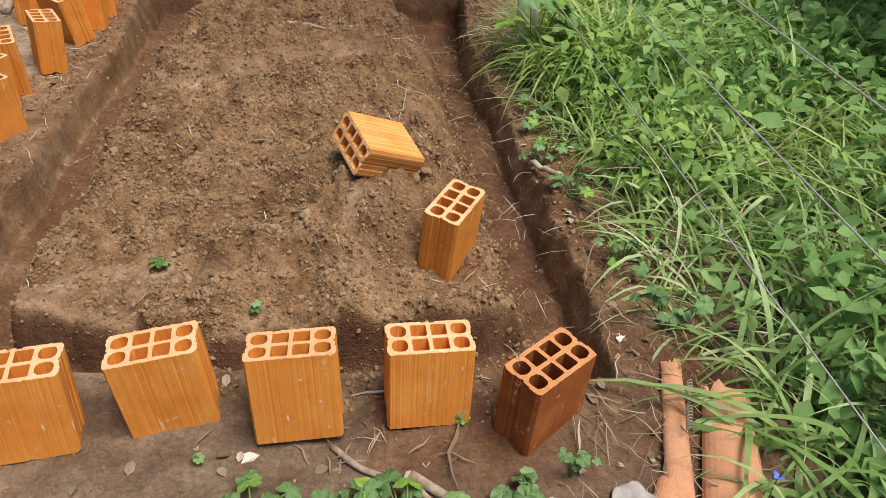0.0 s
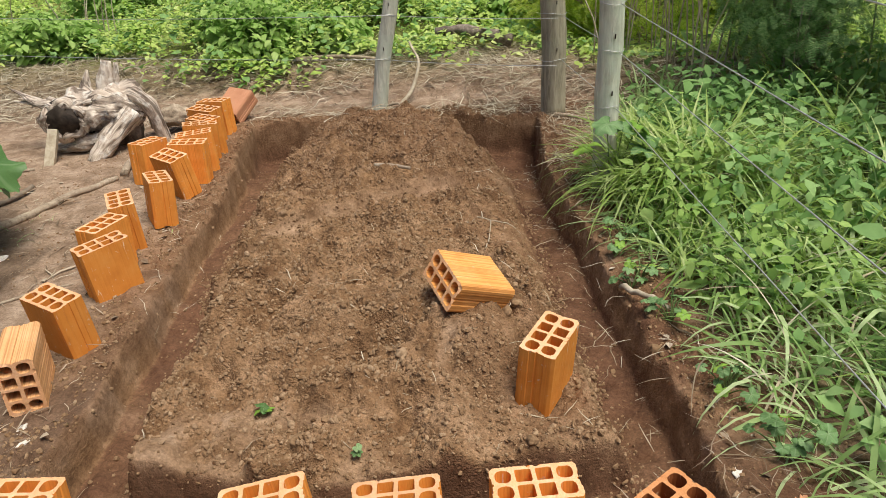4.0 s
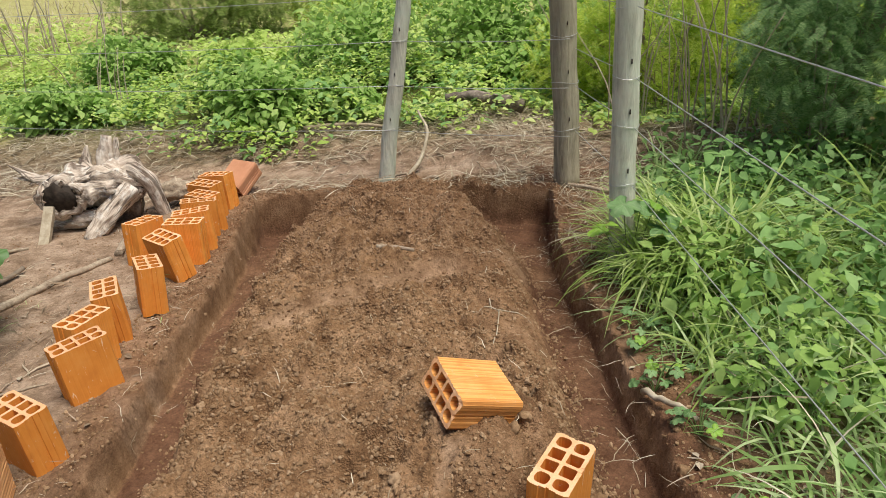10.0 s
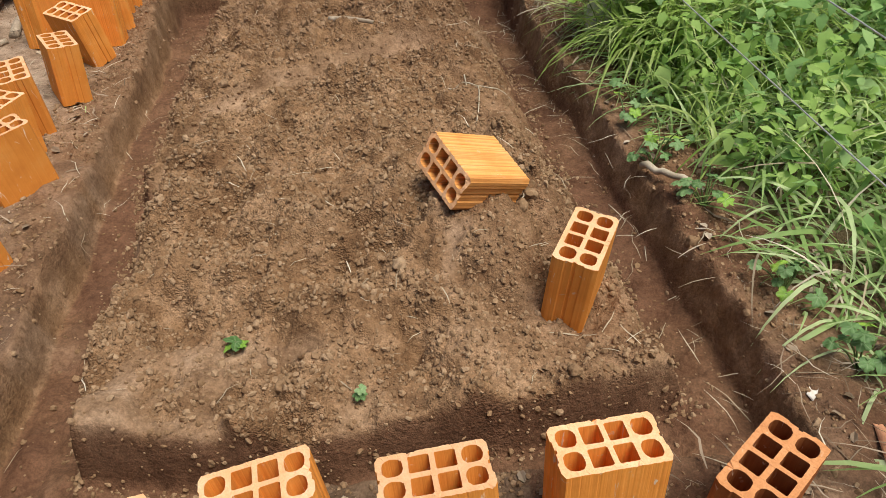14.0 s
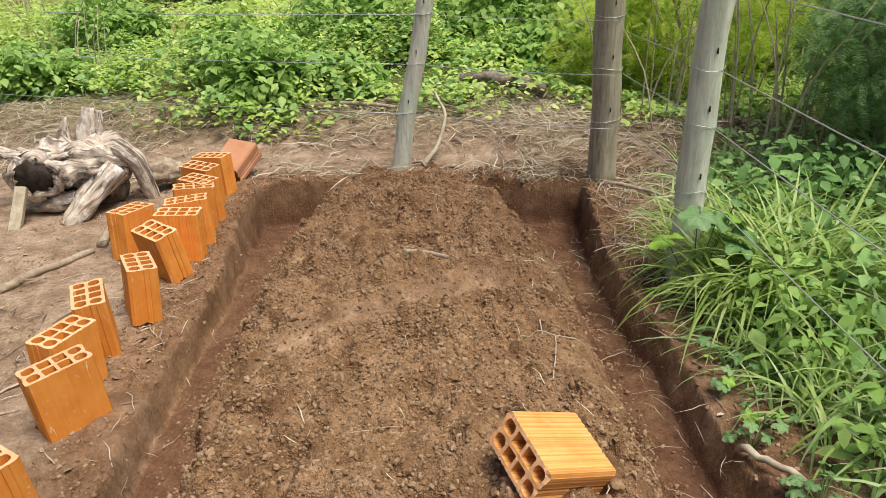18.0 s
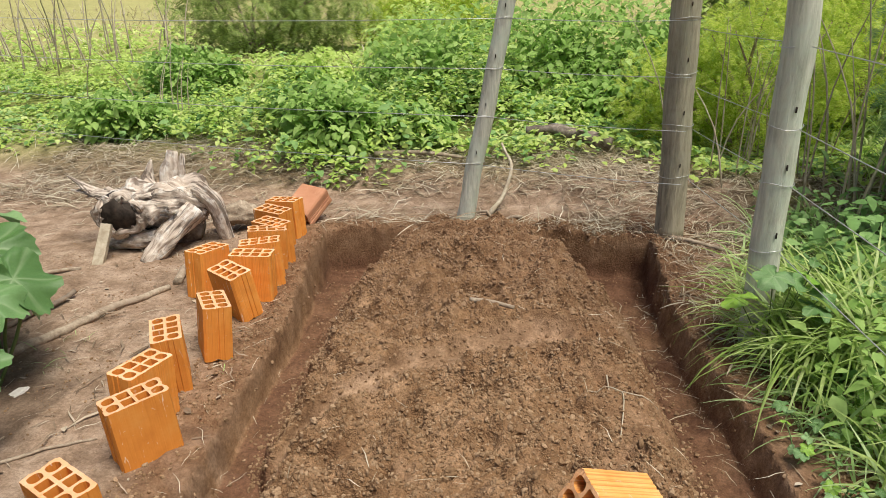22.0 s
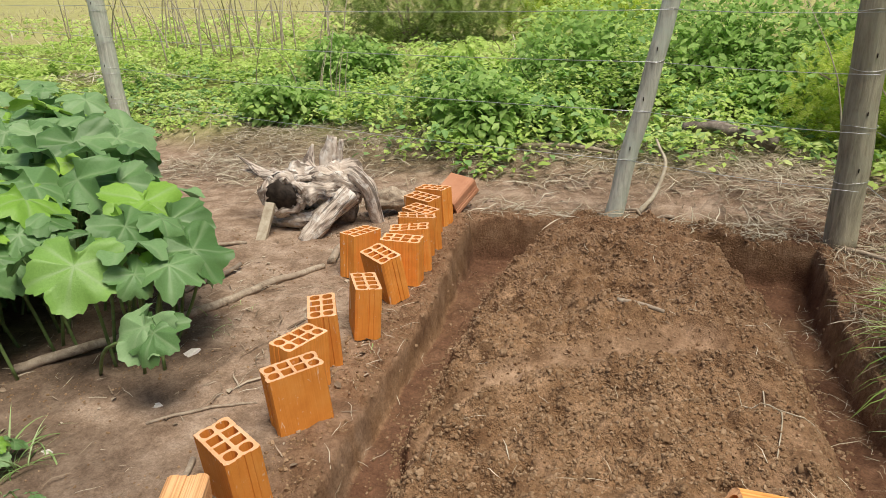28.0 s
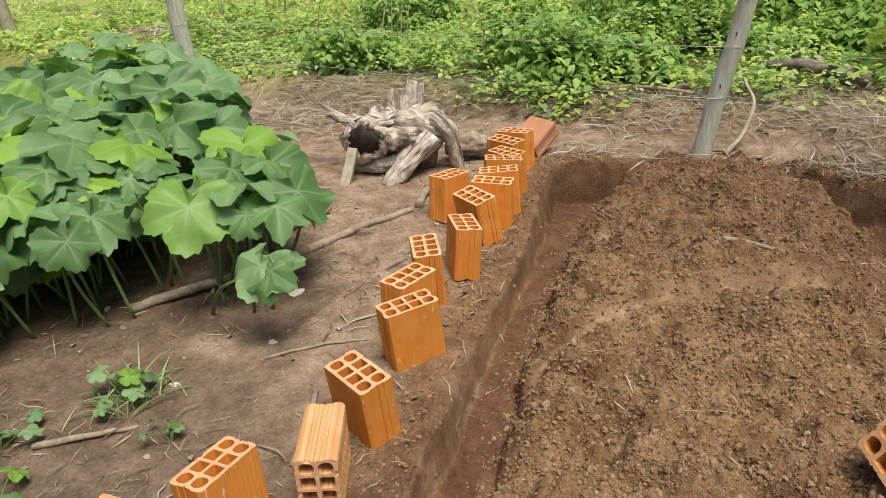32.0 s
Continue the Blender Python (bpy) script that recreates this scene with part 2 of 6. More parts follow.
def worn_paint(name, paint, wear, scale, edge, rough=0.45):
    m, n, l, b = material(name, rough, 0.45)
    v = noise_tex(n, l, scale, 7, 0.7, obj_coords(n), 0.4)
    f = noise_tex(n, l, scale * 5, 4, 0.6, obj_coords(n))
    k = ramp(n, l, v, [(edge, (0, 0, 0)), (edge + 0.07, (1, 1, 1))])
    base = mix(n, l, 0.3, paint, ramp(n, l, f, [(0.3, (0.6, 0.6, 0.6)), (0.7, (1, 1, 1))]), "MULTIPLY")
    l.new(mix(n, l, k, base, wear), b.inputs["Base Color"])
    bump(n, l, b, v, 0.15, 0.002)
    return m


SOIL = soil_material()
CLAY_SIDE = brick_material("clay_side", [(0.25, (0.66, 0.222, 0.036)), (0.5, (0.80, 0.300, 0.052)), (0.75, (0.86, 0.38, 0.09))], 0.95)
CLAY_CUT = brick_material("clay_cut_end", [(0.25, (0.70, 0.35, 0.15)), (0.5, (0.82, 0.47, 0.25)), (0.8, (0.88, 0.62, 0.42))], 0.3)
CLAY_PALE = brick_material("clay_pale", [(0.25, (0.50, 0.22, 0.12)), (0.5, (0.62, 0.30, 0.17)), (0.8, (0.70, 0.40, 0.25))], 0.3)
CLAY_DARK = brick_material("clay_dark_side", [(0.25, (0.20, 0.058, 0.016)), (0.5, (0.31, 0.095, 0.026)), (0.75, (0.44, 0.16, 0.05))], 0.75)
CLAY_DARK_CUT = brick_material("clay_dark_cut_end", [(0.25, (0.42, 0.165, 0.06)), (0.5, (0.56, 0.25, 0.10)), (0.8, (0.68, 0.36, 0.18))], 0.3)
POST_GREY = wood_material("post_weathered", (0.36, 0.36, 0.29), (0.74, 0.74, 0.63), (0.60, 0.67, 0.56), 0.7)
POST_BROWN = wood_material("post_brown", (0.20, 0.175, 0.125), (0.50, 0.45, 0.34), (0.40, 0.385, 0.29), 0.6)
DEAD_WOOD = dead_wood_material()
STICK = wood_material("stick_bark", (0.20, 0.15, 0.105), (0.50, 0.42, 0.32), (0.30, 0.23, 0.17), 0.5, (12, 12, 12))
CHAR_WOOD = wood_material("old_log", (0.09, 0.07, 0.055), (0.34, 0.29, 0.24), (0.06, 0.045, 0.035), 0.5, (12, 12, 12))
# Near-black colour that stands for the shade inside holes.
HOLE_SHADE = plain_material("hole_shade", (0.018, 0.013, 0.010), (0.06, 0.045, 0.034), 30)
STRAW = leaf_material("straw", (0.28, 0.21, 0.14), (0.48, 0.41, 0.30), (0.70, 0.64, 0.52), 0.8, 0.1)
GRASS = leaf_material("grass_blade", (0.155, 0.29, 0.068), (0.37, 0.54, 0.20), (0.72, 0.84, 0.50), 0.40, 0.40, 0.30)
# Brighter yellow copy of the grass: backlight is put into its colour.
GRASS_LIT = leaf_material("sunlit_grass_blade", (0.18, 0.30, 0.05), (0.42, 0.57, 0.16), (0.76, 0.84, 0.44), 0.42, 0.45, 0.3)
WEED_MID = leaf_material("bush_leaf", (0.24, 0.42, 0.10), (0.40, 0.60, 0.17), (0.58, 0.75, 0.28), 0.6, 0.45, 0.4)
BROAD = leaf_material("broad_leaf", (0.15, 0.30, 0.09), (0.27, 0.46, 0.16), (0.42, 0.60, 0.25), 0.5, 0.35, 0.5)
WEED = leaf_material("weed_leaf", (0.33, 0.52, 0.11), (0.58, 0.75, 0.20), (0.80, 0.88, 0.42), 0.75, 0.45, 0.6)
WEED_DARK = leaf_material("shrub_leaf", (0.22, 0.31, 0.09), (0.34, 0.45, 0.13), (0.50, 0.60, 0.20), 0.6, 0.35)
FEATHER = leaf_material("feathery_leaf", (0.20, 0.36, 0.14), (0.33, 0.52, 0.22), (0.48, 0.64, 0.32), 0.6, 0.5)
# Yellow-green leaf, with light from behind also put into the colour.
FEATHER_LIT = leaf_material("feathery_leaf_yellow_lit", (0.36, 0.54, 0.06), (0.60, 0.74, 0.11), (0.78, 0.84, 0.24), 0.55, 0.55)
# Leaf greens paled and greyed, so distance haze sits in the colour.
FAR_TREE_HAZE = leaf_material("far_tree_leaf_haze", (0.33, 0.43, 0.29), (0.44, 0.55, 0.37), (0.55, 0.64, 0.44), 0.7, 0.4)
GOURD = gourd_leaf_material()
GOURD_STEM = plain_material("gourd_stem", (0.09, 0.145, 0.045), (0.18, 0.25, 0.085), 18, 0.5)
DRY_STALK = plain_material("dry_stalk", (0.33, 0.27, 0.19), (0.55, 0.49, 0.38), 20)
WIRE = plain_material("galvanised_wire", (0.46, 0.47, 0.47), (0.66, 0.67, 0.68), 60, 0.45, 0.5, 0.6)
TWINE = plain_material("white_twine", (0.62, 0.60, 0.54), (0.80, 0.78, 0.72), 90)
PAPER = plain_material("pale_litter", (0.60, 0.55, 0.48), (0.80, 0.77, 0.72), 40)
BLUE = worn_paint("blue_paint", (0.02, 0.17, 0.43), (0.30, 0.30, 0.29), 16, 0.66)
TRAY = worn_paint("tray_steel", (0.66, 0.665, 0.66), (0.80, 0.80, 0.79), 9, 0.52, 0.5)
TYRE = plain_material("muddy_tyre", (0.10, 0.085, 0.07), (0.33, 0.26, 0.19), 22, 0.85)
CEMENT = plain_material("wet_cement", (0.25, 0.24, 0.24), (0.55, 0.535, 0.53), 17, 0.4, 0.5, 0.0, 0.6)
# Hills in pale blue-grey: the haze of distance is painted in.
HILL_HAZE = plain_material("distant_hill_haze", (0.27, 0.34, 0.37), (0.33, 0.40, 0.43), 0.01, 1.0, 0.0, 0.0, 0.0)
TWIG_BITS = leaf_material("twig_bits", (0.15, 0.105, 0.07), (0.30, 0.225, 0.16), (0.54, 0.46, 0.36), 0.85, 0.0)
RUST = plain_material("rusty_metal", (0.24, 0.20, 0.18), (0.42, 0.36, 0.32), 40, 0.8, 0.3, 0.0)
CLOTH = plain_material("grey_cloth", (0.30, 0.27, 0.25), (0.46, 0.43, 0.41), 25)
FLOWER = plain_material("blue_petal", (0.10, 0.16, 0.62), (0.16, 0.24, 0.75), 60)


# ---- mesh helpers ----
def mesh_arrays(name, verts, faces, mats, smooth=True):
    """A mesh from arrays of vertices and of faces with one corner count."""
    verts, faces = np.asarray(verts, np.float32), np.asarray(faces, np.int32)
    me = bpy.data.meshes.new(name)
    k = faces.shape[1]
    me.vertices.add(len(verts))
    me.vertices.foreach_set("co", verts.ravel())
    me.loops.add(faces.size)
    me.loops.foreach_set("vertex_index", faces.ravel())
    me.polygons.add(len(faces))
    me.polygons.foreach_set("loop_start", np.arange(len(faces), dtype=np.int32) * k)
    me.polygons.foreach_set("use_smooth", np.full(len(faces), smooth))
    me.update(calc_edges=True)
    me.validate()
    for mt in mats:
        me.materials.append(mt)
    return me


def from_bm(name, bm, mats, smooth=True):
    me = bpy.data.meshes.new(name)
    for f in bm.faces:
        f.smooth = smooth
    bm.to_mesh(me)
    bm.free()
    for mt in mats:
        me.materials.append(mt)
    return me


def thing(name, m, label, category, group="", kind=""):
    ob = new(name)
    ob.empty_display_size = 0.05
    ob.matrix_world = m
    return tagged(ob, label, category, group, kind)


def part(name, me, parent, label="", m=None):
    ob = new(name, me)
    ob.parent = parent
    if m is not None:
        ob.matrix_basis = m
    return tagged(ob, label)


def lattice(ix, iy, iz, seed):
    h = (ix * 374761393 + iy * 668265263 + iz * 2147483647 + seed * 1274126177) & 0xFFFFFFFF
    h = ((h ^ (h >> 13)) * 1274126177) & 0xFFFFFFFF
    return ((h ^ (h >> 16)) & 0xFFFF) / 65535.0


def value_noise(x, y, seed=0):
    xi, yi = np.floor(x).astype(np.int64), np.floor(y).astype(np.int64)
    fx, fy = x - xi, y - yi
    fx, fy = fx * fx * (3 - 2 * fx), fy * fy * (3 - 2 * fy)
    z = np.zeros_like(xi)
    a, b = lattice(xi, yi, z, seed), lattice(xi + 1, yi, z, seed)
    c, d = lattice(xi, yi + 1, z, seed), lattice(xi + 1, yi + 1, z, seed)
    return (a * (1 - fx) + b * fx) * (1 - fy) + (c * (1 - fx) + d * fx) * fy - 0.5


def fbm(x, y, scale, octaves=4, seed=0):
    out, amp = 0.0, 1.0
    for o in range(octaves):
        out = out + amp * value_noise(x * scale + 17.3 * o, y * scale - 9.1 * o, seed + o)
        amp, scale = amp * 0.5, scale * 2.03
    return out


def crumbs(x, y, cell, r_lo, r_hi, fill, seed):
    """Round lumps of soil on a jittered lattice, as a height over the plane."""
    xi, yi = np.floor(x / cell).astype(np.int64), np.floor(y / cell).astype(np.int64)
    z = np.zeros_like(xi)
    out = np.zeros_like(x)
    for i in (-1, 0, 1):
        for j in (-1, 0, 1):
            ax, ay = xi + i, yi + j
            px, py = (ax + lattice(ax, ay, z, seed)) * cell, (ay + lattice(ax, ay, z, seed + 1)) * cell
            r = r_lo + (r_hi - r_lo) * lattice(ax, ay, z, seed + 2) ** 2
            on = lattice(ax, ay, z, seed + 3) < fill
            sx, t = 0.75 + 0.5 * lattice(ax, ay, z, seed + 4), 6.3 * lattice(ax, ay, z, seed + 5)
            dx, dy = x - px, y - py
            u, v = dx * np.cos(t) + dy * np.sin(t), dy * np.cos(t) - dx * np.sin(t)
            d2 = (u * sx) ** 2 + (v / sx) ** 2
            out = np.maximum(out, on * np.sqrt(np.maximum(r * r - d2, 0)))
    return out


def smooth_step(a, lo, hi):
    t = np.clip((a - lo) / (hi - lo), 0, 1)
    return t * t * (3 - 2 * t)


def tube_arrays(path, radii, sides=8, rough=0.0, seed=0, cap=True, squash=1.0, ridge=0.0):
    path = [Vector(p) for p in path]
    n = len(path)
    radii = [radii] * n if isinstance(radii, (int, float)) else list(radii)
    vs, fs = [], []
    up = Vector((0, 0, 1))
    d0 = (path[1] - path[0]).normalized()
    side = d0.cross(up if abs(d0.z) < 0.9 else Vector((1, 0, 0))).normalized()
    for i, p in enumerate(path):
        d = (path[min(i + 1, n - 1)] - path[max(i - 1, 0)]).normalized()
        side = (side - d * side.dot(d)).normalized()
        other = d.cross(side)
        for k in range(sides):
            a = 2 * math.pi * k / sides
            r = radii[i]
            if rough:
                q = p * 14 + Vector((math.cos(a) * 1.6, math.sin(a) * 1.6, seed * 3.7))
                r *= 1 + rough * (noise.noise(q) + 0.5 * noise.noise(q * 2.3))
            if ridge:
                r *= 1 + ridge * noise.noise(Vector((math.cos(a) * 4.5, math.sin(a) * 4.5, i * 0.22 + seed)))
            vs.append(p + side * (r * math.cos(a)) + other * (r * squash * math.sin(a)))
    for i in range(n - 1):
        for k in range(sides):
            j = (k + 1) % sides
            fs.append((i * sides + k, i * sides + j, (i + 1) * sides + j, (i + 1) * sides + k))
    if cap:
        for i, flip in ((0, True), (n - 1, False)):
            c = len(vs)
            vs.append(path[i])
            for k in range(sides):
                j = (k + 1) % sides
                a, b = i * sides + k, i * sides + j
                fs.append((c, b, a, a) if flip else (c, a, b, b))
    return vs, fs


def tube(name, path, radii, mat, sides=8, rough=0.0, seed=0, squash=1.0, ridge=0.0):
    vs, fs = tube_arrays(path, radii, sides, rough, seed, True, squash, ridge)
    bm = bmesh.new()
    bv = [bm.verts.new(v) for v in vs]
    for f in fs:
        u = list(dict.fromkeys(f))
        bm.faces.new([bv[i] for i in u])
    bmesh.ops.recalc_face_normals(bm, faces=bm.faces[:])
    me = from_bm(name, bm, [mat])
    if mat is DEAD_WOOD:
        run, fib = 0.0, []
        for i, q in enumerate(path):
            run += (Vector(q) - Vector(path[i - 1])).length if i else 0.0
            r = radii if isinstance(radii, (int, float)) else radii[i]
            fib += [(r * math.cos(2 * math.pi * k / sides) + seed, r * math.sin(2 * math.pi * k / sides), run * 0.12) for k in range(sides)]
        fib += [fib[0], fib[-1]]
        at = me.attributes.new("fibre", "FLOAT_VECTOR", "POINT")
        at.data.foreach_set("vector", np.array(fib, np.float32).ravel())
    return me


def curve_path(points, steps=6):
    """A smooth path through the points (Catmull-Rom)."""
    p = [Vector(q) for q in points]
    p = [p[0] * 2 - p[1]] + p + [p[-1] * 2 - p[-2]]
    out = []
    for i in range(1, len(p) - 2):
        for s in range(steps):
            t = s / steps
            out.append(0.5 * (2 * p[i] + (p[i + 1] - p[i - 1]) * t + (2 * p[i - 1] - 5 * p[i] + 4 * p[i + 1] - p[i + 2]) * t * t
                              + (3 * p[i] - p[i - 1] - 3 * p[i + 1] + p[i + 2]) * t ** 3))
    return out + [p[-2]]


def scatter(name, base_v, base_f, place, mat, smooth=True):
    """One joined mesh: the base shape at many places. place: arrays of position, scale and turn matrices."""
    pos, scl, rot = place
    bv, bf = np.asarray(base_v, float), np.asarray(base_f, int)
    v = np.einsum("nij,kj->nki", rot, bv) * scl[:, None, :] if scl.ndim == 2 and scl.shape[1] == 1 else np.einsum("nij,nkj->nki", rot, bv[None] * scl[:, None, :])
    v = v + pos[:, None, :]
    f = bf[None] + (np.arange(len(pos)) * len(bv))[:, None, None]
    return mesh_arrays(name, v.reshape(-1, 3), f.reshape(-1, bf.shape[1]), [mat], smooth)


def turns(yaw, pitch, roll):
    cy, sy, cp, sp, cr, sr = np.cos(yaw), np.sin(yaw), np.cos(pitch), np.sin(pitch), np.cos(roll), np.sin(roll)
    o, i = np.zeros_like(yaw), np.ones_like(yaw)
    rz = np.array([[cy, -sy, o], [sy, cy, o], [o, o, i]]).transpose(2, 0, 1)
    rx = np.array([[i, o, o], [o, cp, -sp], [o, sp, cp]]).transpose(2, 0, 1)
    ry = np.array([[cr, o, sr], [o, i, o], [-sr, o, cr]]).transpose(2, 0, 1)
    return rz @ rx @ ry


# ---- ground ----
def trench_lines(x, y):
    left_out = np.interp(y, [1.0, 1.54, 1.84, 2.07, 2.48, 2.79, 3.3, 4.07, 4.3], [-1.16, -1.225, -1.275, -1.305, -1.37, -1.42, -1.505, -1.67, -1.71])
    left_in = np.interp(y, [1.2, 1.3, 1.6, 1.9, 2.15, 2.57, 2.8, 3.0, 3.36, 3.78, 4.1], [-0.97, -1.0, -1.075, -1.12, -1.165, -1.235, -1.27, -1.30, -1.35, -1.42, -1.40])
    right_in = np.interp(y, [1.4, 1.5, 2.12, 2.5, 2.75, 3.1, 3.46, 3.8, 4.2], [0.38, 0.36, 0.225, 0.165, 0.12, 0.08, 0.01, -0.09, -0.22])
    right_out = np.interp(y, [1.1, 1.38, 1.8, 2.29, 2.66, 3.04, 3.56, 4.3], [0.60, 0.56, 0.49, 0.39, 0.335, 0.25, 0.16, 0.12])
    front_out = np.interp(x, [-1.3, -0.5, 0.0, 0.6], [0.99, 1.09, 1.13, 1.17])
    front_in = np.interp(x, [-0.95, -0.66, -0.35, 0.08, 0.4], [1.175, 1.18, 1.215, 1.295, 1.385])
    back_out = np.interp(x, [-1.7, -1.3, -0.6, 0.2], [4.12, 4.24, 4.27, 4.29])
    back_in = np.interp(x, [-1.62, -1.45, -1.22, -1.1, -0.3, -0.1, 0.1], [3.86, 3.9, 4.14, 4.6, 4.6, 4.3, 4.15])
    return left_out, left_in, right_in, right_out, front_out, front_in, back_out, back_in


def masks(x, y):
    wob = 0.02 * fbm(x, y, 6, 3, 5)
    lo, li, ri, ro, fo, fi, bo, bi = trench_lines(x, y)
    outer = np.minimum(np.minimum(x - lo, ro - x), np.minimum(y - fo, bo - y)) + wob
    inner = np.minimum(np.minimum(x - li, ri - x), np.minimum(y - fi, bi - y)) + wob * 1.3
    return outer, inner


def inner_ramp(x, y):
    """0 on the trench floor, 1 on the heap: steep at the front, a loose slope at the sides."""
    wob = 0.02 * fbm(x, y, 6, 3, 5)
    lo, li, ri, ro, fo, fi, bo, bi = trench_lines(x, y)
    left = (x - li + 1.6 * wob) / np.interp(y, [1.3, 1.7, 2.2, 3.6, 4.1], [0.05, 0.08, 0.12, 0.16, 0.26])
    right = (ri - x + wob) / np.interp(y, [1.4, 1.7, 2.4, 3.2, 4.1], [0.04, 0.07, 0.12, 0.16, 0.30])
    front = (y - fi + wob + 0.015) / 0.035
    back = (bi - y + wob) / 0.20
    return np.clip(np.minimum(np.minimum(left, right), np.minimum(front, back)), 0, 1)


def shovel_band(x, y):
    """Signed distance across the smoothed band that runs slantwise over the heap, and its strength."""
    mid = np.interp(x, [-1.15, -1.04, -0.85, -0.63, -0.39, -0.15], [2.05, 2.36, 2.66, 2.84, 2.98, 3.06])
    across = y - mid + 0.05 * fbm(x, y, 5, 3, 92)
    on = smooth_step(x, -1.2, -1.08) * (1 - smooth_step(x, -0.32, -0.12))
    return across, on


def worked_soil(x, y):
    """How crumbly the heaped soil is: 0 on trodden smooth patches."""
    w = smooth_step(1.15 * fbm(x, y, 2.4, 3, 93) + 0.35 * fbm(x, y, 7, 3, 95), -0.22, 0.04)
    w = np.clip(np.maximum(w, smooth_step(y, 2.9, 3.2)) + 0.55 * smooth_step(x, -0.55, -0.25) * smooth_step(fbm(x, y, 3.1, 3, 99), -0.3, 0.0), 0, 1)
    across, on = shovel_band(x, y)
    band = np.exp(-((across + 0.02) / 0.11) ** 4) * on
    bare = np.exp(-((x + 0.02) / 0.10) ** 2 - ((y - 3.2) / 0.16) ** 2) + np.exp(-((x + 0.66) / 0.12) ** 2 - ((y - 1.42) / 0.07) ** 2)
    return np.clip(w * (1 - 0.92 * band) * (1 - 0.8 * np.clip(bare, 0, 1)), 0.04, 1)


def mound_height(x, y):
    g = lambda cx, cy, sx, sy, a: a * np.exp(-((x - cx) / sx) ** 2 - ((y - cy) / sy) ** 2)
    h = 0.015 + g(-0.66, 3.66, 0.42, 0.42, 0.19) + g(-0.45, 2.5, 0.42, 0.5, 0.09) + g(-0.35, 1.75, 0.6, 0.35, 0.07) + g(-0.10, 1.88, 0.20, 0.18, 0.085) + g(0.15, 1.56, 0.14, 0.13, -0.055)
    across, on = shovel_band(x, y)
    h = h + on * (0.045 * smooth_step(across, 0.03, 0.10) * np.exp(-((across - 0.1) / 0.3) ** 2) - 0.018 * np.exp(-((across + 0.02) / 0.08) ** 2) + 0.02 * np.exp(-((across + 0.17) / 0.08) ** 2))
    return h + 0.065 * fbm(x, y, 3.3, 3, 97) + 0.03 * np.abs(fbm(x, y, 6.5, 2, 98))


def height(x, y, fine=True):
    x, y = np.asarray(x, float), np.asarray(y, float)
    outer, inner = masks(x, y)
    bank = 0.12 * smooth_step(y + 0.25 * fbm(x, y, 0.9, 3, 3) + 0.10 * (x + 1), 4.7, 5.3)
    base = bank + 0.03 * fbm(x, y, 0.8, 3, 2) * smooth_step(np.hypot(x + 0.4, y - 2.4), 1.2, 2.4)
    base = base + 0.5 * fbm(x, y, 0.05, 3, 8) * smooth_step(np.hypot(x, y - 2), 9, 30)
    rim = 0.018 * smooth_step(outer, -0.25, -0.03) * (0.6 + 1.2 * fbm(x, y, 7, 3, 4))
    grain_rim = smooth_step(outer, -0.3, -0.02)
    depth = 0.135 + 0.012 * smooth_step(x, -0.1, 0.15) + 0.03 * smooth_step(y, 2.4, 3.4) + 0.07 * smooth_step(y, 3.5, 3.9) + 0.018 * fbm(x, y, 4, 3, 9)
    lo_x, ro_x = trench_lines(x, y)[0], trench_lines(x, y)[3]
    wall_w = 0.02 + 0.015 * smooth_step(x, ro_x - 0.12, ro_x - 0.06)
    h = base + rim - depth * np.clip(outer / wall_w, 0.0, 1.0) ** 0.8
    m = inner_ramp(x, y)
    soft = smooth_step(y, 3.2, 3.7)
    m = m * (1.5 - 0.5 * m) * (1 - soft) + m ** 1.15 * soft
    h = h * (1 - m) + mound_height(x, y) * m
    if fine:
        worked = worked_soil(x, y)
        floor = smooth_step(outer, 0.03, 0.06) * (1 - smooth_step(inner, -0.05, 0.0))
        rough = np.maximum(np.maximum(smooth_step(inner, -0.03, 0.03) * worked, 0.45 * grain_rim * worked * (1 - smooth_step(outer, 0.0, 0.02))), 0.26 * floor)
        clod = fbm(x, y, 8.5, 4, 21)
        qx, qy = x + 0.016 * fbm(x, y, 34, 3, 231), y + 0.016 * fbm(x, y, 34, 3, 241)
        lump = np.maximum(crumbs(qx, qy, 0.058, 0.008, 0.026, 0.40, 200), np.maximum(crumbs(qx, qy, 0.023, 0.004, 0.0125, 0.9, 210), crumbs(qx, qy, 0.0125, 0.0035, 0.0075, 0.95, 220)))
        face = smooth_step(outer, -0.012, 0.0) * (1 - smooth_step(outer, 0.03, 0.05))
        rough = rough * (1 - 0.9 * face)
        h = h + rough * (0.10 * clod + 0.026 * np.abs(fbm(x, y, 20, 3, 31)) - 0.008) + smooth_step(rough, 0.1, 0.5) * lump * 0.74
        h = h + (1 - rough) * 0.012 * fbm(x, y, 14, 4, 11) * smooth_step(-np.hypot(x, y - 2), -12, -3)
    return h


def axis(dense_lo, dense_hi, step, mid_lo, mid_hi, mid_step, far_lo, far_hi, far_n):
    a = np.arange(dense_lo, dense_hi, step)
    lo = np.arange(mid_lo, dense_lo, mid_step)
    hi = np.arange(dense_hi, mid_hi, mid_step)
    f1 = mid_lo - np.geomspace(mid_step, mid_lo - far_lo, far_n)[::-1]
    f2 = mid_hi + np.geomspace(mid_step, far_hi - mid_hi, far_n)
    return np.concatenate([f1, lo, a, hi, f2])


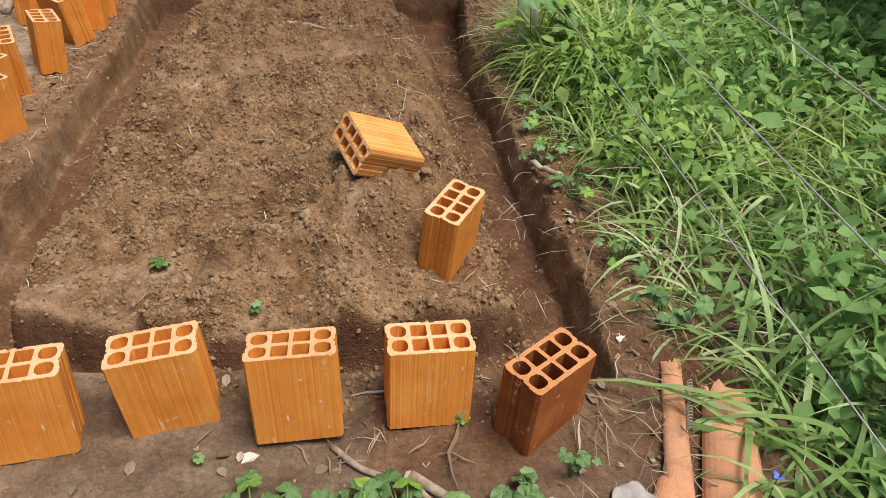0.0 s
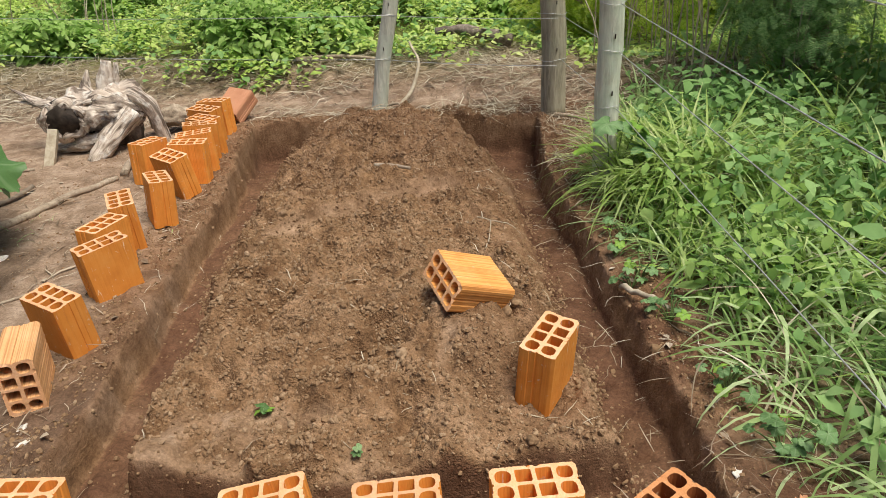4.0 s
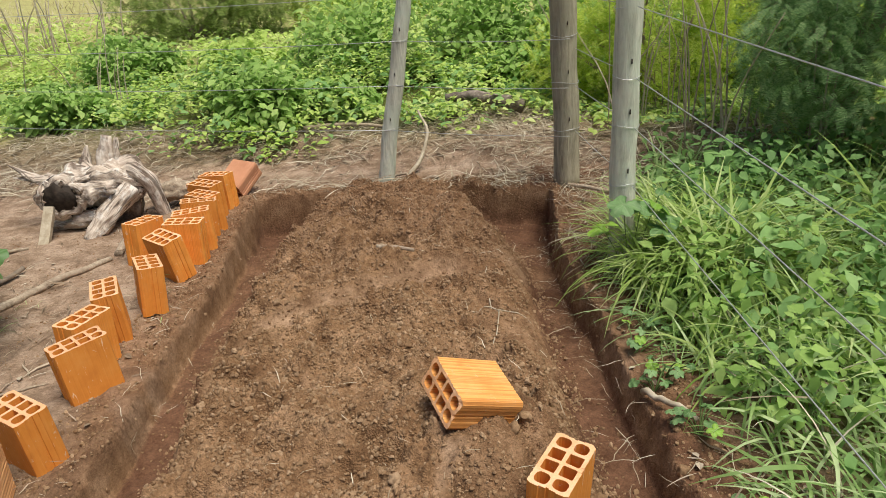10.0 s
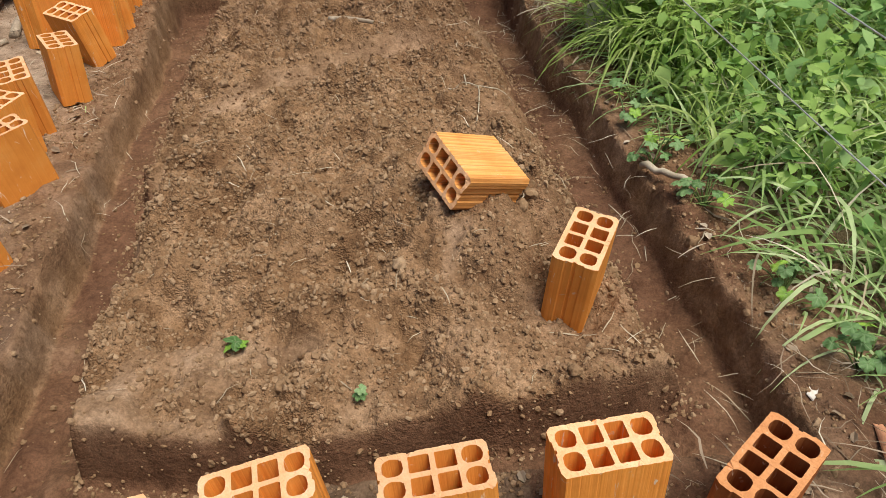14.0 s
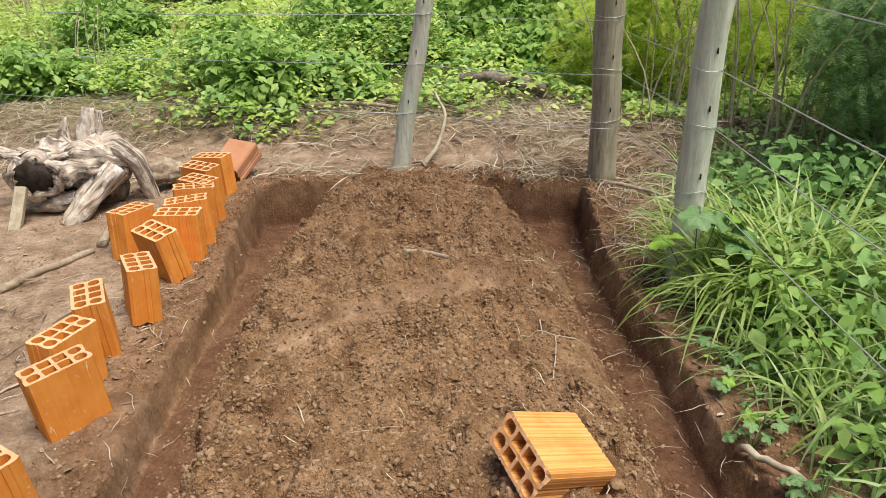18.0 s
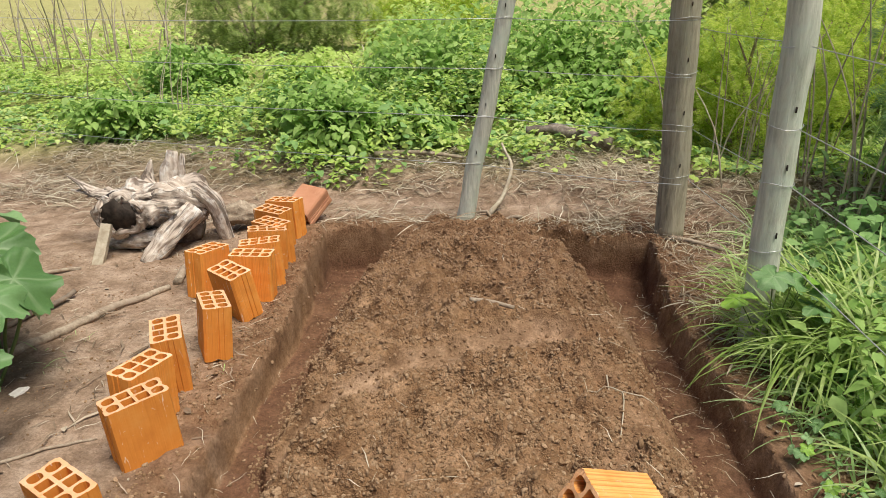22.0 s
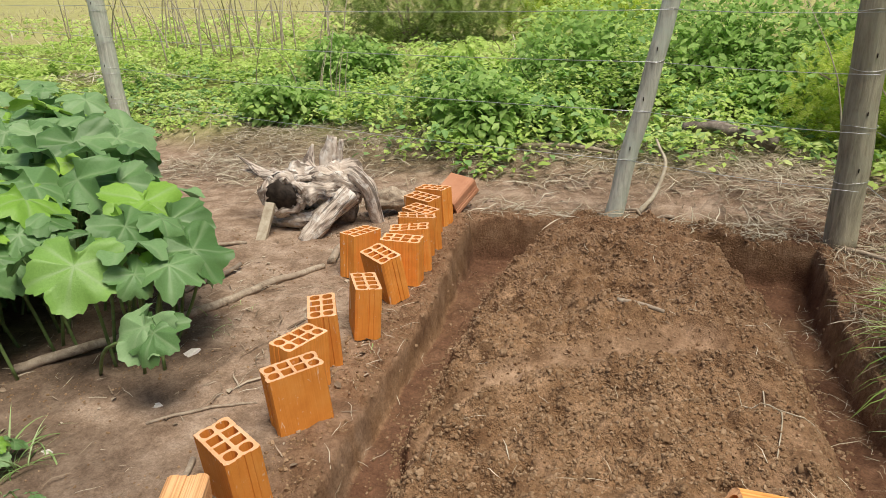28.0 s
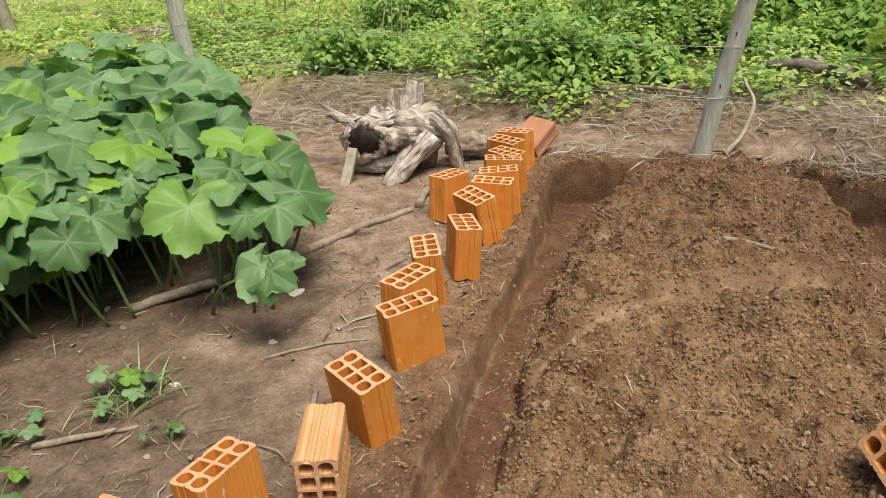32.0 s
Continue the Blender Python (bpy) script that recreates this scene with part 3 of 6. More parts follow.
def build_ground():
    xs = axis(-1.78, 0.66, 0.0055, -3.6, 2.4, 0.024, -900, 900, 34)
    ys = axis(0.95, 4.40, 0.006, -0.4, 6.4, 0.024, -60, 1500, 36)
    gx, gy = np.meshgrid(xs, ys)
    z = height(gx, gy)
    nx, ny = len(xs), len(ys)
    i = np.arange(nx * ny).reshape(ny, nx)
    f = np.stack([i[:-1, :-1], i[:-1, 1:], i[1:, 1:], i[1:, :-1]], -1).reshape(-1, 4)
    slope = smooth_step(np.hypot(np.gradient(z, axis=1) / np.gradient(gx, axis=1), np.gradient(z, axis=0) / np.gradient(gy, axis=0)), 0.9, 2.0)
    slope = slope * (masks(gx, gy)[0] > -0.03) * (masks(gx, gy)[1] < 0.06)
    px = gx + slope * 0.004 * fbm(gy + 3.1, z, 26, 3, 131)
    py = gy + slope * 0.004 * fbm(gx - 5.7, z, 26, 3, 132)
    me = mesh_arrays("ground", np.stack([px, py, z], -1).reshape(-1, 3), f, [SOIL])
    outer, inner = masks(gx, gy)
    dug = np.maximum(smooth_step(inner, -0.03, 0.04), 0.9 * smooth_step(outer + 0.12 * fbm(gx, gy, 4, 3, 79), -0.36, -0.08))
    dug = np.maximum(dug, smooth_step(outer, -0.02, 0.01))
    dug = dug * (0.68 + 0.32 * smooth_step(worked_soil(gx, gy), 0.1, 0.8))
    ramp_in = inner_ramp(gx, gy)
    # Moist floor, with the deep far end darkened as painted shade.
    wet_shade_side = np.maximum(0.25 + 0.72 * smooth_step(outer, 0.018, 0.034) + 0.08 * smooth_step(gx + 0.16 * gy, -0.3, 0.3), smooth_step(gy, 3.2, 3.7))
    moist_and_shade = smooth_step(outer, 0.010, 0.024) * (1 - smooth_step(ramp_in, 0.05, 0.6)) * (0.85 + 0.6 * fbm(gx, gy, 5, 3, 40)) * wet_shade_side
    # Front cut face: moist soil plus the shade of its undercut, painted in.
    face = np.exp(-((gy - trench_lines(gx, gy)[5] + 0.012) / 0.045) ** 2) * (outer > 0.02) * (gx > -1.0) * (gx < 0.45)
    moist_and_shade = np.maximum(moist_and_shade, 1.0 * face * (1 - smooth_step(ramp_in, 0.75, 1.0)))
    moist_and_shade = np.maximum(moist_and_shade, smooth_step(inner, 0, 0.05) * 0.36 * smooth_step(gy + 0.35 * gx + 0.6 * fbm(gx, gy, 2.5, 4, 77), 2.9, 3.5))
    damp_and_shade = 0.78 * smooth_step(-gy - 0.28 * (gx + 0.5) + 0.5 * fbm(gx, gy, 1.8, 4, 57), -1.75, -1.05) * (1 - smooth_step(outer, -0.02, 0.0))
    # Shade beneath the gourd vine, painted into the soil colour.
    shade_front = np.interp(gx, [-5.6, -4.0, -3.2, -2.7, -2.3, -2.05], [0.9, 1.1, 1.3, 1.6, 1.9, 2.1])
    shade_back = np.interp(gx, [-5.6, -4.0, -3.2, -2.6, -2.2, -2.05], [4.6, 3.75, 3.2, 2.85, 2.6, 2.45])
    damp_and_shade = np.maximum(damp_and_shade, 0.9 * smooth_step(np.minimum(gy - shade_front, shade_back - gy) + 0.2 * fbm(gx, gy, 4, 3, 58), -0.05, 0.1) * (gx < -2.0))
    # Ground between the grass blades darkened in colour to stand for shade.
    damp_and_shade = np.maximum(damp_and_shade, 0.8 * smooth_step(gx - np.interp(gy, [0, 1.2, 2.5, 4.4], [0.9, 0.85, 0.55, 0.55]), 0, 0.15))
    moist_and_shade = np.maximum(moist_and_shade, 0.12 * damp_and_shade)
    # Far trench corners: shade painted into the soil colour.
    moist_and_shade = np.maximum(moist_and_shade, smooth_step(outer, 0.0, 0.02) * smooth_step(gy, 3.75, 3.95) * (1 - smooth_step(ramp_in, 0.2, 0.8)))
    moist_and_shade = np.maximum(moist_and_shade, 0.42 * smooth_step(outer + 0.1 * fbm(gx, gy, 5, 3, 42), -0.30, -0.10) * (1 - smooth_step(outer, 0.0, 0.01)) * (gx < 0.0) * (gy > 1.2))
    # Right bank: moist soil, with shade from the plants painted in.
    moist_and_shade = np.maximum(moist_and_shade, 0.85 * smooth_step(outer, -0.55, -0.2) * (1 - smooth_step(outer, -0.01, 0.01)) * (gx > 0.0) * (0.8 + 0.8 * fbm(gx, gy, 4, 3, 41)))
    moist_and_shade = np.maximum(moist_and_shade, 0.28 * smooth_step(inner, 0, 0.05) * smooth_step(gx + 0.2 * gy + 0.5 * fbm(gx, gy, 3, 3, 78), 0.0, 0.5))
    edge = gy + 0.5 * fbm(gx, gy, 1.1, 3, 50)
    field = np.maximum(smooth_step(edge, 5.0, 6.2), 0.35 * smooth_step(gx - np.interp(gy, [0, 1.2, 2.5, 4.4], [0.95, 0.95, 0.6, 0.6]), 0, 0.3))
    field = np.maximum(field, smooth_step(-gx + 0.6 * fbm(gx, gy, 1, 3, 51), 5.5, 7))
    far = smooth_step(gy + 4 * fbm(gx, gy, 0.12, 3, 60) - gx * 0.30, 13, 19)
    loose = np.maximum(smooth_step(inner, -0.03, 0.03), 0.5 * smooth_step(outer, -0.28, 0.0)) * worked_soil(gx, gy)
    for key, a in (("loose", loose), ("damp_and_shade", np.clip(damp_and_shade, 0, 1)), ("dug", dug), ("moist_and_shade", np.clip(moist_and_shade, 0, 1)), ("field", field), ("far", far)):
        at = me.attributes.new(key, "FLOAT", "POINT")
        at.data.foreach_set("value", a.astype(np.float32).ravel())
    return tagged(new("ground", me), "bare trodden earth with a freshly dug trench round a soil heap", "ground", kind="structure")


ground = build_ground()


def gz(x, y):
    return float(height(np.array([x]), np.array([y]))[0])


# ---- hollow clay bricks ----
BW, BB, BH = 0.19, 0.106, 0.2185


def brick_mesh(name, seed, rib=1.0):
    rng = random.Random(seed)
    bm = bmesh.new()
    hw, hb = BW / 2, BB / 2
    outline = []

    def rib_side(x0, x1, y, sign):
        ribs = 12
        for k in range(ribs):
            a, b = x0 + (x1 - x0) * (k + 0.12) / ribs, x0 + (x1 - x0) * (k + 0.88) / ribs
            d = (x1 - x0) / ribs
            dip = rib * (0.0003, 0.0001, 0.0006, 0.0002, 0.0003)[(k * 7 + seed) % 5]
            outline.extend([(a, y), (b - 0.26 * d, y), (b - 0.12 * d, y - sign * dip), (b + 0.02 * d, y - sign * dip)])

    def end_side(x, y0, y1, sign):
        s = 1 if y1 > y0 else -1
        for y, d in ((y0 + s * 0.010, 0.0), (-s * 0.0235, 0.0), (-s * 0.0205, 0.0028), (-s * 0.0045, 0.0028), (-s * 0.003, 0.006), (s * 0.003, 0.006), (s * 0.0045, 0.0028), (s * 0.0205, 0.0028), (s * 0.0235, 0.0), (y1 - s * 0.010, 0.0)):
            outline.append((x - sign * d, y))
    rib_side(-hw + 0.004, hw - 0.004, -hb, -1)
    end_side(hw, -hb, hb, 1)
    rib_side(hw - 0.004, -hw + 0.004, hb, 1)
    end_side(-hw, hb, -hb, -1)
    loops = [outline]
    pitch_x, pitch_y = 0.0445, 0.0475
    for i in range(4):
        for j in range(2):
            cx, cy = (i - 1.5) * pitch_x, (j - 0.5) * pitch_y
            a, b = 0.0176, 0.0186
            ring = []
            for k in range(16):
                if i in (0, 3):
                    t = 2 * math.pi * (k + 0.5) / 16
                    c, sn = math.cos(t), math.sin(t)
                    r = (abs(c) ** 2.9 + abs(sn) ** 2.9) ** (-1 / 2.9)
                    ring.append((cx + a * r * c, cy + b * r * sn))
                else:
                    q, t = k // 4, math.pi / 2 * (k // 4 + (k % 4) / 3)
                    sx, sy = (1, -1, -1, 1)[q], (1, 1, -1, -1)[q]
                    ring.append((cx + sx * (a - 0.0035) + 0.0035 * math.cos(t), cy + sy * (b - 0.0035) + 0.0035 * math.sin(t)))
            loops.append(ring)
    bot, top = [], []
    for ring in loops:
        for z, store in ((0.0, bot), (BH, top)):
            vs = []
            for x, y in ring:
                j = 0.0004
                chip_z = rng.uniform(0.002, 0.006) if rng.random() < 0.07 and ring is outline else 0.0
                vs.append(bm.verts.new((x + rng.uniform(-j, j) * (z > 0), y + rng.uniform(-j, j) * (z > 0), z + rng.uniform(-0.0007, 0.0007) - chip_z * (z > 0))))
            store.append(vs)
    for vs_set in (bot, top):
        edges = []
        for vs in vs_set:
            edges += [bm.edges.new((vs[k], vs[(k + 1) % len(vs)])) for k in range(len(vs))]
        r = bmesh.ops.triangle_fill(bm, use_beauty=True, edges=edges)
        for g in r["geom"]:
            if isinstance(g, bmesh.types.BMFace):
                g.material_index = 1
    for a, b in zip(bot, top):
        for k in range(len(a)):
            j = (k + 1) % len(a)
            bm.faces.new((a[k], a[j], b[j], b[k]))
    bmesh.ops.recalc_face_normals(bm, faces=bm.faces[:])
    return from_bm(name, bm, [CLAY_SIDE, CLAY_CUT], False)


BRICKS = [brick_mesh("hollow_brick", s) for s in (1, 2, 3)]
LIGHT_BRICK = brick_mesh("hollow_brick", 5, 4.0)
RIBBED_BRICK = brick_mesh("hollow_brick", 6, 5.0)
RIBBED_BRICK.materials[0] = brick_material("clay_ribbed_side", [(0.25, (0.64, 0.27, 0.07)), (0.5, (0.78, 0.37, 0.11)), (0.75, (0.84, 0.47, 0.19))], 0.6, 0.85)
LIGHT_BRICK.materials[0] = brick_material("clay_light_side", [(0.25, (0.64, 0.33, 0.14)), (0.5, (0.76, 0.42, 0.19)), (0.75, (0.83, 0.52, 0.28))], 0.6, 0.8)
DARK_BRICK = brick_mesh("hollow_brick", 4)
DARK_BRICK.materials[0], DARK_BRICK.materials[1] = CLAY_DARK, CLAY_DARK_CUT
STAND = "orange hollow clay brick standing on end, eight holes upward"


def brick(x, y, z, rx, ry, rz, label=STAND, group="bricks along the trench", variant=0, lift=True):
    ob = new("hollow_brick", BRICKS[variant % 3])
    ob.matrix_world = pose(x, y, z, rx, ry, rz)
    return tagged(ob, label, "brick", group)


FRONT = [
    (0.377, 1.014, -0.006, 2.3, -1.0, 44.4), (0.12, 1.024, 0.003, -4.1, 0.2, 10.9), (-0.157, 0.946, 0.014, -10.0, -2.1, 10.6),
    (-0.442, 0.963, -0.006, -3.0, -5.2, 16.8), (-0.715, 0.86, 0.0, -4.0, 1.8, 19.2), (-0.96, 0.800, -0.002, -2.4, -0.0, 13.4),
    (-1.016, 0.912, 0.004, -5.0, 1.5, 7.1), (-1.219, 0.809, -0.006, 4.3, 4.8, 50.1),
]
LEFT = [
    (-1.572, 1.303, -0.003, -4.7, 2.9, 88.3), (-1.469, 1.777, -0.008, 4.5, 1.3, -23.2), (-1.513, 2.153, -0.009, -1.7, -3.1, 52.9),
    (-1.62, 2.312, -0.006, 1.8, 1.6, 78.1), (-1.661, 2.552, 0.002, 1.6, 2.1, -56.3), (-1.63, 2.781, 0.0, -6.1, -1.3, -52.5),
    (-1.686, 3.12, 0.0, 9.8, 0.8, -30.5), (-1.934, 3.291, 0.0, 0.2, 5.8, 78.1), (-1.699, 3.275, 0.0, -1.6, 2.5, 11.1),
    (-1.709, 3.415, 0.004, -2.6, -2.0, 23.2), (-1.774, 3.588, 0.0, -3.3, 3.9, 26.0), (-1.785, 3.707, 0.0, 1.4, -0.6, -23.5),
    (-1.87, 3.907, 0.0, 2.2, 0.8, -18.7), (-1.872, 4.064, 0.0, -1.9, -2.9, -7.9),
]
for i, row in enumerate(FRONT):
    ob = brick(*row, variant=i, group="bricks along the front of the trench")
    if i == 0:
        ob.data = DARK_BRICK
        ob["label"] = "dark reddish-brown hollow clay brick standing on end"
for i, row in enumerate(LEFT):
    brick(*row, variant=i + 1, group="bricks along the side of the trench")
brick(0.141, 1.61, 0.001, -5.8, 3.0, -113.8, "orange hollow clay brick standing on end in the heaped soil", "bricks on the soil heap", 1)
brick(-0.019, 1.958, 0.155, 64.5, 15.1, -58.9, "orange hollow clay brick lying tilted on the heaped soil", "bricks on the soil heap", 2).data = RIBBED_BRICK
brick(-1.496, 1.629, 0.093, -102.9, 88.2, -164.9, "pale orange hollow clay brick lying on its narrow side", "bricks along the side of the trench", 0).data = LIGHT_BRICK
for k, (dx, dy, dr) in enumerate(((0.004, 0.012, 2.0), (-0.004, 0.006, -1.0), (0.0, 0.0, 0.0))):
    brick(-1.628 + dx, 0.985 + dy, 0.053 + 0.107 * k, 91.0, -1.0, 97.1 + dr, "orange hollow clay brick lying flat in a stack of three", "stacked bricks", k).data = LIGHT_BRICK if k == 2 else RIBBED_BRICK


# ---- soil clods and litter ----
rs = np.random.RandomState(4)


def inside(x, y):
    outer, inner = masks(x, y)
    return outer, inner


def clod_shape(seed, subdivisions=1):
    bm = bmesh.new()
    bmesh.ops.create_icosphere(bm, subdivisions=subdivisions, radius=1.0)
    for v in bm.verts:
        p = v.co.copy()
        v.co *= 1 + 0.5 * noise.noise(p * 1.9 + Vector((seed * 1.3, 2, 5))) + (0.22 * noise.noise(p * 4.5) if subdivisions > 1 else 0)
    vs = [tuple(v.co) for v in bm.verts]
    fs = [tuple(v.index for v in f.verts) for f in bm.faces]
    bm.free()
    return vs, fs


def clod_material():
    m, n, l, b = material("clod_soil", 0.95, 0.12)
    geo = n.new("ShaderNodeNewGeometry")
    co = obj_coords(n)
    c = ramp(n, l, geo.outputs["Random Per Island"], [(0.0, (0.22, 0.135, 0.074)), (0.6, (0.30, 0.195, 0.112)), (1.0, (0.40, 0.28, 0.175))])
    sep = n.new("ShaderNodeSeparateXYZ")
    l.new(co, sep.inputs[0])
    fresh = n.new("ShaderNodeMapRange")
    fresh.inputs["From Min"].default_value, fresh.inputs["From Max"].default_value = 2.4, 3.4
    l.new(sep.outputs["Y"], fresh.inputs[0])
    c = mix(n, l, math_node(n, l, "MULTIPLY", fresh.outputs[0], 0.55), c, (0.26, 0.158, 0.098))
    c = mix(n, l, 0.5, c, ramp(n, l, noise_tex(n, l, 160, 4, 0.65, co), [(0.35, (0.55, 0.52, 0.5)), (0.6, (1, 1, 1))]), "MULTIPLY")
    l.new(c, b.inputs["Base Color"])
    bump(n, l, b, noise_tex(n, l, 260, 4, 0.7, co), 0.4, 0.002)
    return m


def build_clods():
    n = 190000
    x, y = rs.uniform(-1.75, 0.68, n), rs.uniform(1.0, 4.45, n)
    outer, inner = inside(x, y)
    keep_p = np.where(inner > -0.02, 0.04 + 0.56 * worked_soil(x, y) * smooth_step(fbm(x, y, 9, 3, 94), -0.5, 0.1), np.where(outer > 0.025, 0.025 + 0.22 * smooth_step(inner, -0.07, -0.02), np.where(outer > 0, 0.03, 0.15 * (outer > -0.25) * worked_soil(x, y))))
    k = rs.uniform(0, 1, n) < keep_p
    x, y = x[k], y[k]
    s = 0.0021 + 0.0023 * rs.exponential(0.9, len(x))
    s = np.minimum(s, 0.0080)
    z = height(x, y) + s * 0.2
    scl = s[:, None] * rs.uniform(0.55, 1.45, (len(x), 3))
    rot = turns(rs.uniform(0, 6.3, len(x)), rs.uniform(0, 6.3, len(x)), rs.uniform(0, 6.3, len(x)))
    kind = rs.randint(0, 4, len(x))
    for q in range(4):
        k = kind == q
        me = scatter("soil_crumbs", *clod_shape(3 + q), (np.stack([x[k], y[k], z[k]], -1), scl[k], rot[k]), CLOD, False)
        tagged(new("soil_crumbs", me), "loose small crumbs of brown dug soil", "soil", kind="stuff")
    n = 26000
    x, y = rs.uniform(-3.0, 0.95, n), rs.uniform(0.5, 4.6, n)
    k = (masks(x, y)[0] < -0.03) & (rs.uniform(0, 1, n) < 0.15 + 0.85 * smooth_step(fbm(x, y, 3, 3, 96), -0.1, 0.3))
    x, y = x[k], y[k]
    s = 0.0012 + 0.0014 * np.minimum(rs.exponential(1.0, len(x)), 4)
    rot = turns(rs.uniform(0, 6.3, len(x)), rs.uniform(0, 6.3, len(x)), rs.uniform(0, 6.3, len(x)))
    me = scatter("soil_crumbs", *clod_shape(8), (np.stack([x, y, height(x, y) + s * 0.2], -1), s[:, None] * rs.uniform(0.6, 1.4, (len(x), 3)), rot), CLOD, False)
    tagged(new("soil_crumbs", me), "tiny crumbs of earth on the trodden ground", "soil", kind="stuff")
    n = 260
    x, y = rs.uniform(-1.6, 0.6, n), rs.uniform(1.15, 4.3, n)
    outer, inner = inside(x, y)
    k = rs.uniform(0, 1, n) < np.where(inner > 0, worked_soil(x, y), 0.25 * ((outer < 0) & (outer > -0.2)))
    x, y = x[k], y[k]
    s = 0.006 + 0.005 * np.minimum(rs.exponential(1.0, len(x)), 2.4)
    rot = turns(rs.uniform(0, 6.3, len(x)), rs.uniform(0, 6.3, len(x)), rs.uniform(0, 6.3, len(x)))
    scl = s[:, None] * rs.uniform(0.65, 1.2, (len(x), 3))
    me = scatter("soil_clods", *clod_shape(11, 3), (np.stack([x, y, height(x, y) + s * 0.1], -1), scl, rot), CLOD, True)
    tagged(new("soil_clods", me), "larger rounded clods of brown dug soil", "soil", kind="stuff")


CLOD = clod_material()
build_clods()


def ribbon_shape(segs, bend, wide, twist=0.0):
    vs, fs = [], []
    for i in range(segs + 1):
        t = i / segs
        a = bend * t
        y = math.sin(a) / bend if abs(bend) > 1e-3 else t
        z = (1 - math.cos(a)) / bend if abs(bend) > 1e-3 else 0
        w = wide * (1 - t ** 2.2) * (0.35 + 0.65 * min(1, t * 5)) + 0.0006
        vs += [(-w, y, z), (w, y, z + twist * t)]
    for i in range(segs):
        fs.append((2 * i, 2 * i + 1, 2 * i + 3, 2 * i + 2))
    return vs, fs


def litter(name, n, xr, yr, density, length, width, mat, label, lift=0.004, seed=0):
    r = np.random.RandomState(seed)
    x, y = r.uniform(*xr, n), r.uniform(*yr, n)
    k = r.uniform(0, 1, n) < density(x, y)
    x, y = x[k], y[k]
    m = len(x)
    order = r.randint(0, 4, m)
    s = r.uniform(*length, m)
    pos = np.stack([x, y, height(x, y) + lift + 0.006 * r.uniform(0, 1, m)], -1)
    scl = np.stack([s * r.choice([-1, 1], m), s, s], -1)
    rot = turns(r.uniform(0, 6.3, m), r.normal(0, 0.12, m), r.normal(0, 0.3, m))
    allv, allf, off = [], [], 0
    for q, curve in enumerate((0.06, 0.2, 0.45, 0.8)):
        k = order == q
        vs, fs = ribbon_shape(4, 0.9, width)
        vs = np.array([(a + c * curve + 0.05 * curve * math.sin(9 * b), b, 0.07 * math.sin(3.1 * b)) for a, b, c in vs])
        v = np.einsum("nij,nkj->nki", rot[k], vs[None] * scl[k][:, None, :]) + pos[k][:, None, :]
        allv.append(v.reshape(-1, 3))
        allf.append((np.asarray(fs)[None] + (np.arange(int(k.sum())) * len(vs))[:, None, None] + off).reshape(-1, 4))
        off += len(allv[-1])
    tagged(new(name, mesh_arrays(name, np.concatenate(allv), np.concatenate(allf), [mat], False)), label, "litter", kind="stuff")


def bank_density(x, y):
    outer, inner = inside(x, y)
    return (outer < -0.03) * (0.12 + 0.88 * smooth_step(y + 0.3 * fbm(x, y, 1.5, 3, 70), 4.1, 4.6)) * np.clip(0.42 + 1.9 * fbm(x, y, 1.7, 3, 71), 0.08, 1)


def path_density(x, y):
    outer, inner = inside(x, y)
    return (outer < -0.02) * np.clip(0.22 + 1.3 * fbm(x, y, 2.2, 3, 72), 0.06, 1)


def heap_density(x, y):
    outer, inner = inside(x, y)
    return (inner > 0.0) * 0.7 + (outer > 0) * 0.15


litter("twig_litter", 9000, (-4.6, 1.5), (4.2, 5.8), bank_density, (0.03, 0.14), 0.03, TWIG_BITS, "brown twigs and dead stalks on the bank", 0.005, 11)
litter("straw", 16000, (-4.6, 1.5), (4.2, 5.9), bank_density, (0.07, 0.26), 0.014, STRAW, "dry straw and dead stalks strewn over the bank", 0.006, 1)
litter("twig_litter", 9000, (-3.6, 1.0), (0.4, 4.6), path_density, (0.02, 0.09), 0.034, TWIG_BITS, "short twigs and dead stalk bits on the trodden earth", 0.003, 7)
litter("twig_litter", 700, (-3.3, 0.9), (0.45, 4.4), path_density, (0.08, 0.20), 0.024, TWIG_BITS, "longer dry twigs strewn on the trodden earth", 0.006, 8)
litter("twig_litter", 420, (0.4, 0.95), (0.6, 1.5), lambda x, y: (inside(x, y)[0] < -0.02) * 0.8, (0.04, 0.16), 0.010, TWIG_BITS, "dry stalks tangled beside the roof tiles", 0.006, 10)
litter("twig_litter", 2600, (0.12, 1.3), (3.1, 5.2), lambda x, y: (inside(x, y)[0] < -0.04) * 0.9, (0.04, 0.16), 0.020, TWIG_BITS, "brown twigs and dead stalks about the corner post", 0.006, 13)
litter("straw", 900, (0.12, 1.3), (3.1, 5.2), lambda x, y: (inside(x, y)[0] < -0.04) * 0.8, (0.08, 0.26), 0.009, STRAW, "pale dry stalks about the corner post", 0.010, 14)
litter("straw", 5200, (-3.4, 1.0), (0.5, 4.3), path_density, (0.03, 0.13), 0.013, STRAW, "dry grass bits scattered on the trodden earth", 0.003, 2)
litter("straw", 420, (-1.4, 0.4), (1.25, 4.2), heap_density, (0.025, 0.10), 0.017, STRAW, "root fibres and straw in the dug soil", 0.006, 3)


litter("straw", 1500, (-8.8, -6.4), (6.5, 7.9), lambda x, y: np.exp(-((x + 7.6) / 0.7) ** 2 - ((y - 7.15) / 0.35) ** 2), (0.15, 0.45), 0.014, STRAW, "heap of pale dead grass beside a fence post", 0.12, 12)


